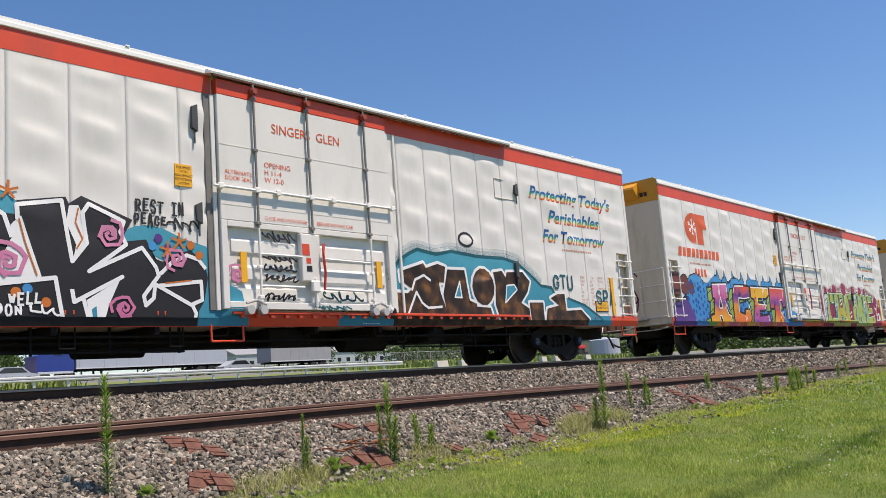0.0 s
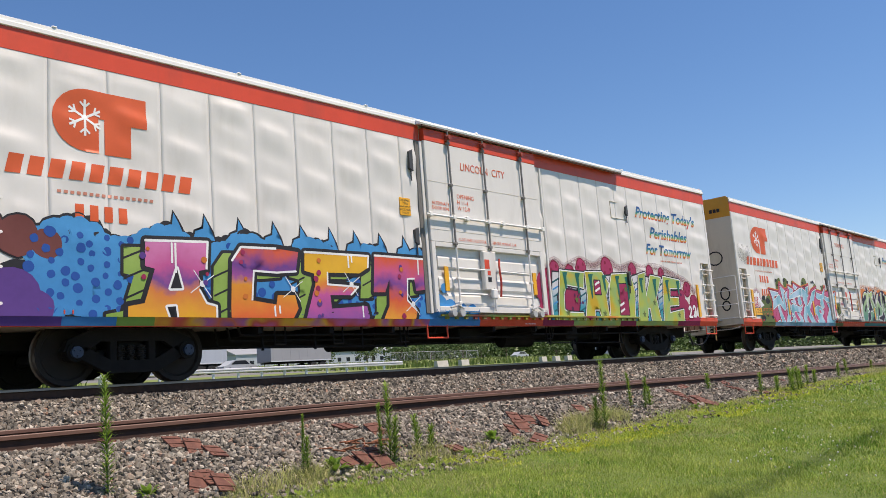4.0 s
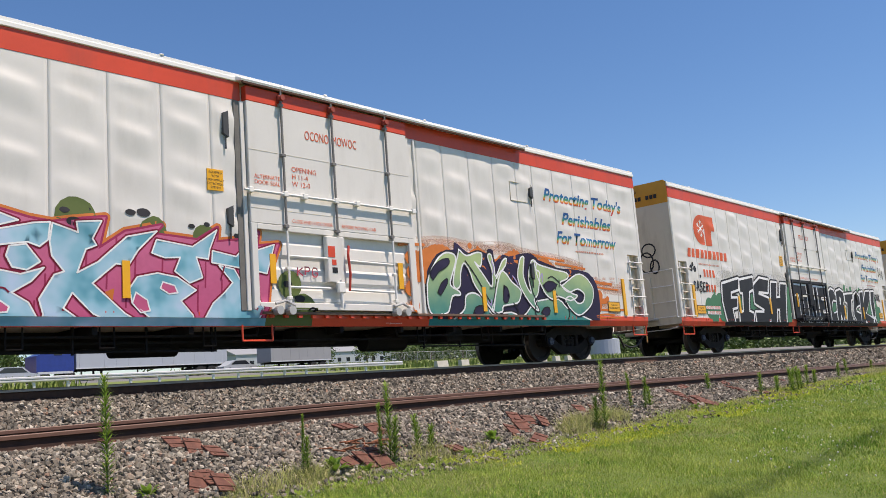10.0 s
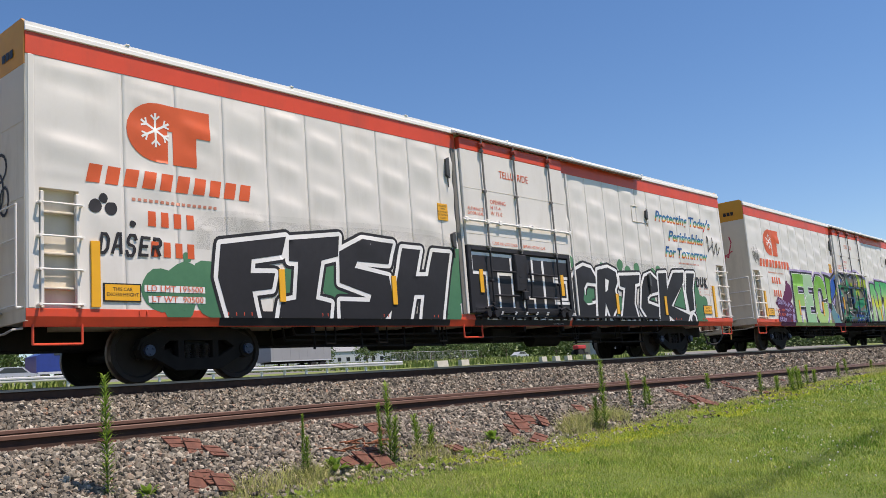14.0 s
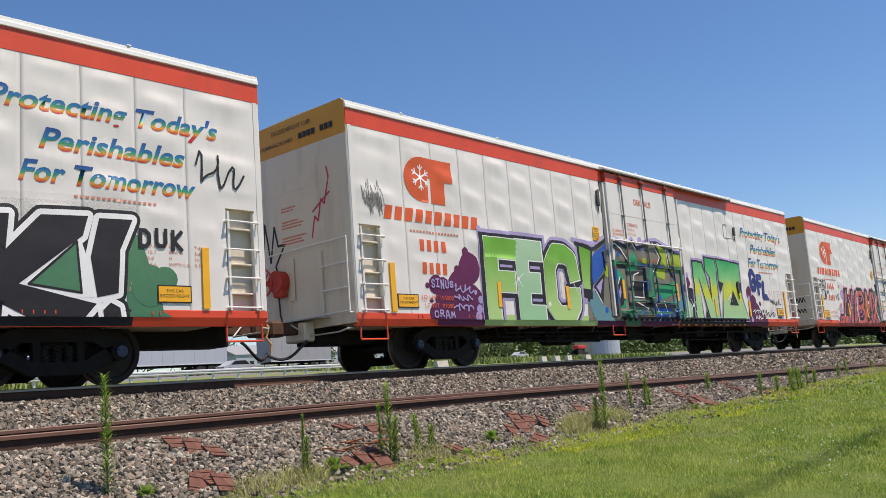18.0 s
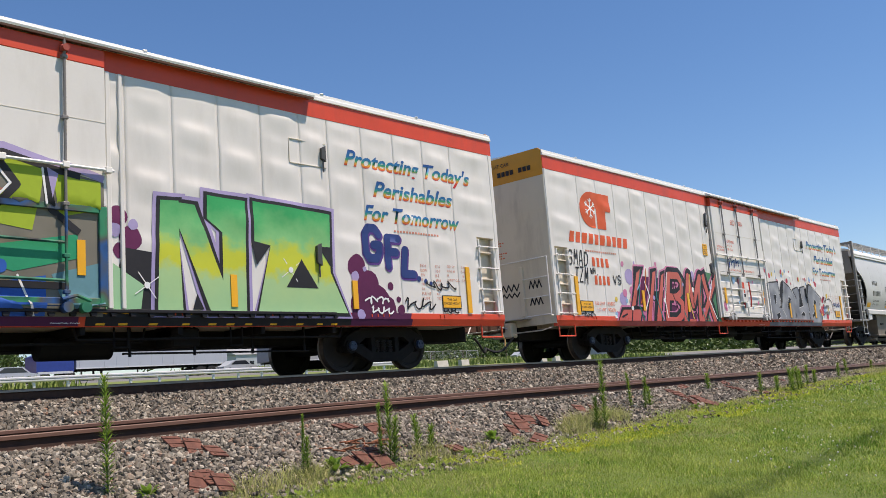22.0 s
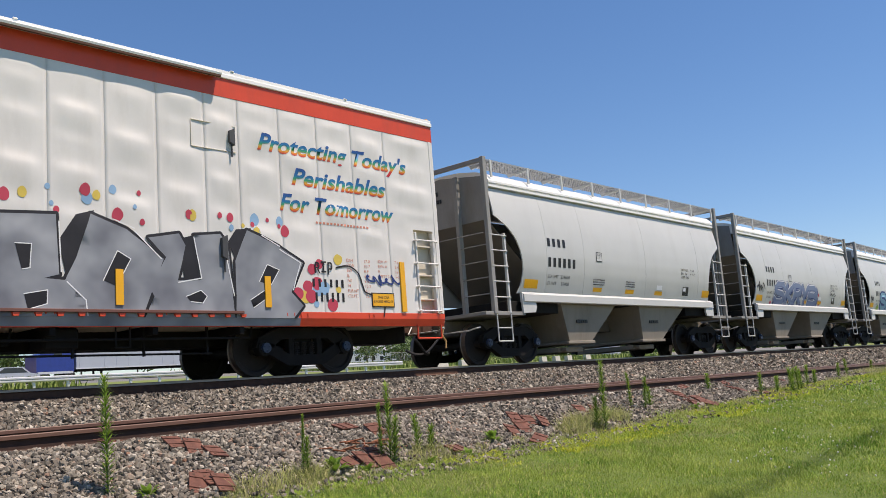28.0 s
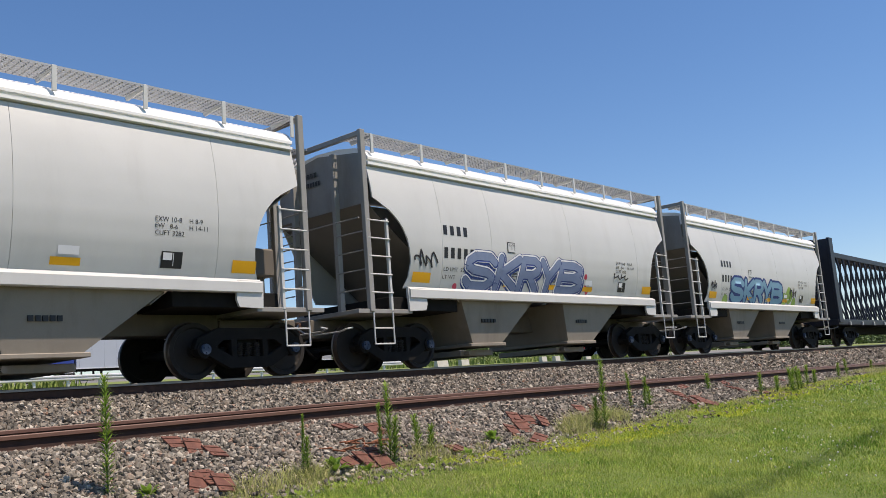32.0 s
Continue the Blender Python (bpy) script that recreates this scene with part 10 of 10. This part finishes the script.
tank = thing("storage_tank", "white upright storage tank beside a shed", "tank")
tank.location = (165.0, 104.0, land(165, 104))
bm = fresh()
rod(bm, (0, 0, 0), (0, 0, 3.4), 3.2, 24)
part("shell", bm, TRAILER, tank)
bm = fresh()
rod(bm, (0, 0, 3.4), (0, 0, 4.0), 3.2, 24, 0.3)
part("cap", bm, TRAILER, tank)

FENCE = mat("chain_link", (0.42, 0.43, 0.42), 0.5, 0.4, vary=0.1, relief=0.0)
fence = thing("chain_fence", "grey chain-link fence before shrubs", "fence")
for k in range(8):
    x = 97.0 + k * 3.0
    z = land(x, 100.0)
    bm = fresh()
    rod(bm, (x, 100.0, z), (x, 100.0, z + 1.9), 0.04, 6)
    part("post", bm, FENCE, fence)
    if k < 7:
        bm = fresh()
        rod(bm, (x, 100.0, z + 1.85), (x + 3.0, 100.0, land(x + 3, 100.0) + 1.85), 0.03, 5)
        for q in range(20):
            rod(bm, (x + q * 0.15, 100.0, z + 0.1), (x + q * 0.15 + (0.9 if q % 2 else -0.9) * 0.5 + 0.0, 100.0, z + 1.8), 0.008, 3)
        part("wire_mesh", bm, FENCE, fence)

# shrubs and trees
BARK = mat("bark", (0.12, 0.09, 0.07), 0.9, vary=0.3, scale=6, relief=0.5)
FOLIAGE = by_island("foliage", [(0.0, (0.035, 0.07, 0.014)), (0.5, (0.07, 0.13, 0.025)), (1.0, (0.13, 0.20, 0.05))], 0.6, 20, 0.0)


def tree(x, y, h, seed, leaves=900, leaf=0.22, name="shrub", label="dense green roadside shrub"):
    r = random.Random(seed)
    z = land(x, y)
    t = thing(name, label, "tree" if h > 7 else "shrub", "far greenery")
    t.location = (x, y, z)
    bm = fresh()
    rod(bm, (0, 0, -0.2), (0.1, 0, h * 0.45), 0.03 * h, 7, 0.015 * h)
    tips = []
    for k in range(7):
        a = k * 0.9 + r.uniform(-0.3, 0.3)
        p0 = Vector((0.05, 0, h * r.uniform(0.15, 0.42)))
        p1 = p0 + Vector((math.cos(a) * h * 0.25, math.sin(a) * h * 0.25, h * r.uniform(0.15, 0.4)))
        rod(bm, p0, p1, 0.012 * h, 5, 0.004 * h)
        tips.append(p1)
    part("trunk", bm, BARK, t)
    bm = fresh()
    for k in range(leaves):
        c = r.choice(tips) + Vector((r.gauss(0, 0.13), r.gauss(0, 0.13), r.gauss(0, 0.13))) * h
        if c.z < 0.08 * h:
            c.z = r.uniform(0.05, 0.3) * h
        d = Vector((r.gauss(0, 1), r.gauss(0, 1), r.gauss(0, 1))).normalized()
        e = d.orthogonal().normalized() * leaf * r.uniform(0.5, 1.0)
        f = d.cross(e) * r.uniform(0.5, 0.9)
        bm.faces.new([bm.verts.new(c + q) for q in (-e, f * 0.6, e, -f * 0.6)])
    part("crown", bm, FOLIAGE, t)


for k, (x, y, h) in enumerate(((103, 112, 4.5), (108, 116, 5.5), (112, 113, 4.2), (116, 117, 5.8), (121, 114, 4.6), (126, 118, 5.0), (131, 115, 4.4), (99, 118, 3.6), (137, 120, 4.5), (145, 122, 4.8), (156, 124, 4.5), (178, 126, 5.0), (190, 128, 5.0), (40, 100, 3.5))):
    tree(x, y, h, 500 + k, 700, 0.26)
for k in range(16):
    tree(40 + k * 9 + 4 * math.sin(k * 7), 250 + 6 * math.sin(k * 3), (13.5 if k < 6 else 9.0) + 1.5 * math.sin(k * 5), 600 + k, 800, 0.75, "far_tree", "broad green tree on the far skyline")

# a belt of low woods along the far side of the yard
def woods(x0, x1, s0, depth, h0, h1, count, leaf, seed):
    g = np.random.default_rng(seed)
    x = g.uniform(x0, x1, count)
    s = s0 + g.uniform(0, depth, count)
    y = s + bend_v(x)
    tall = np.array([h0 + (h1 - h0) * (0.5 + 0.5 * noise.noise(Vector((a * 0.11, 3.0, seed))) + 0.35 * noise.noise(Vector((a * 0.37, 8.0, seed)))) for a in x])
    z = land_v(x, y) + tall * g.uniform(0.0, 1.0, count) ** 0.85
    c = np.stack([x, y, z], 1)
    d = g.normal(size=(count, 3))
    d /= np.linalg.norm(d, axis=1, keepdims=True)
    e = np.cross(d, np.array([0.3, 0.2, 0.93]))
    e /= np.linalg.norm(e, axis=1, keepdims=True)
    f = np.cross(d, e)
    r = (leaf * g.uniform(0.5, 1.0, count))[:, None]
    v = np.stack([c - e * r, c + f * r * 0.7, c + e * r, c - f * r * 0.7], 1)
    t = np.array([[0, 1, 2], [0, 2, 3]])[None] + (np.arange(count) * 4)[:, None, None]
    return v.reshape(-1, 3), t.reshape(-1, 3)


bulk_mesh("far_woods", *joined([woods(132, 260, 118, 14, 4.0, 8.0, 26000, 0.5, 5), woods(260, 620, 125, 25, 8.0, 17.0, 30000, 0.9, 6)]), [FOLIAGE], "uneven belt of low green woods beyond the yard", "woods")

# long grass before the guard rail and on the lot's verge
vx, vs, _ = field_of(14.0, 44.0, 51.0, 66.0, 26, 0, 1)
keep = patchy_pick(vx, vs, -0.15, 0.25, 1.0) & (vs - 51 < (27 - vx) * 0.9)
vx, vs = vx[keep], vs[keep]
n = len(vx)
v1 = blades(vx, vs, rng.uniform(0.3, 0.9, n), rng.uniform(0.06, 0.14, n), rng.uniform(0.2, 0.6, n))
vx, vs, _ = field_of(58.0, 130.0, 62.0, 98.0, 3.0, 0, 1)
n = len(vx)
v2 = blades(vx, vs, rng.uniform(0.3, 0.8, n), rng.uniform(0.10, 0.25, n), rng.uniform(0.2, 0.6, n))
VERGE = by_island("verge_grass", [(0.0, (0.10, 0.16, 0.02)), (0.5, (0.20, 0.28, 0.05)), (1.0, (0.34, 0.36, 0.12))], 0.7, 10, 0.0)
bulk_mesh("verge_grass", *joined([v1, v2]), [VERGE], "long green grass beyond the guard rail", "grass")

# utility poles
POLE = mat("weathered_pole", (0.16, 0.12, 0.09), 0.9, vary=0.25, scale=3, relief=0.3)


def utility_pole(x, y, top, arms, label):
    z = land(x, y)
    p = thing("utility_pole", label, "utility pole", "utility poles")
    p.location = (x, y, z)
    h = top - z
    bm = fresh()
    rod(bm, (0, 0, -0.2), (0, 0, h), 0.17, 10, 0.11)
    part("pole", bm, POLE, p)
    for dz in arms:
        bm = fresh()
        box(bm, -1.2, 1.2, -0.06, 0.06, h - dz - 0.06, h - dz + 0.06)
        part("crossarm", bm, POLE, p)
        for xx in (-1.1, -0.5, 0.5, 1.1):
            bm = fresh()
            rod(bm, (xx, 0, h - dz + 0.06), (xx, 0, h - dz + 0.25), 0.05, 6)
            part("insulator", bm, GALV, p)
    bm = fresh()
    rod(bm, (0.45, 0, h - 1.6), (0.45, 0, h - 0.7), 0.24, 12)
    part("transformer", bm, TRAILER_GREY, p)


utility_pole(22.0, 60.0, 16.6, (0.35, 2.6), "tall weathered utility pole with crossarms and a transformer")
utility_pole(105.4, 250.0, 29.6, (0.8,), "far utility pole on the skyline")
# ---- what moves ----
def motions():
    for ob, start, length in CARS:
        walk(ob, [(t, on_line(start, length, t)) for t in range(0, 33)])
        for wheel in [o for o in ob.children_recursive if o.name.startswith("wheelset")]:
            place = wheel.location.copy()
            steps = [k * 4 / FPS for k in range(241)]
            walk(wheel, [(t, Matrix.Translation(place) @ Matrix.Rotation(-(gone(t) - gone(0)) / AXLE_Z, 4, "Y")) for t in steps])


motions()
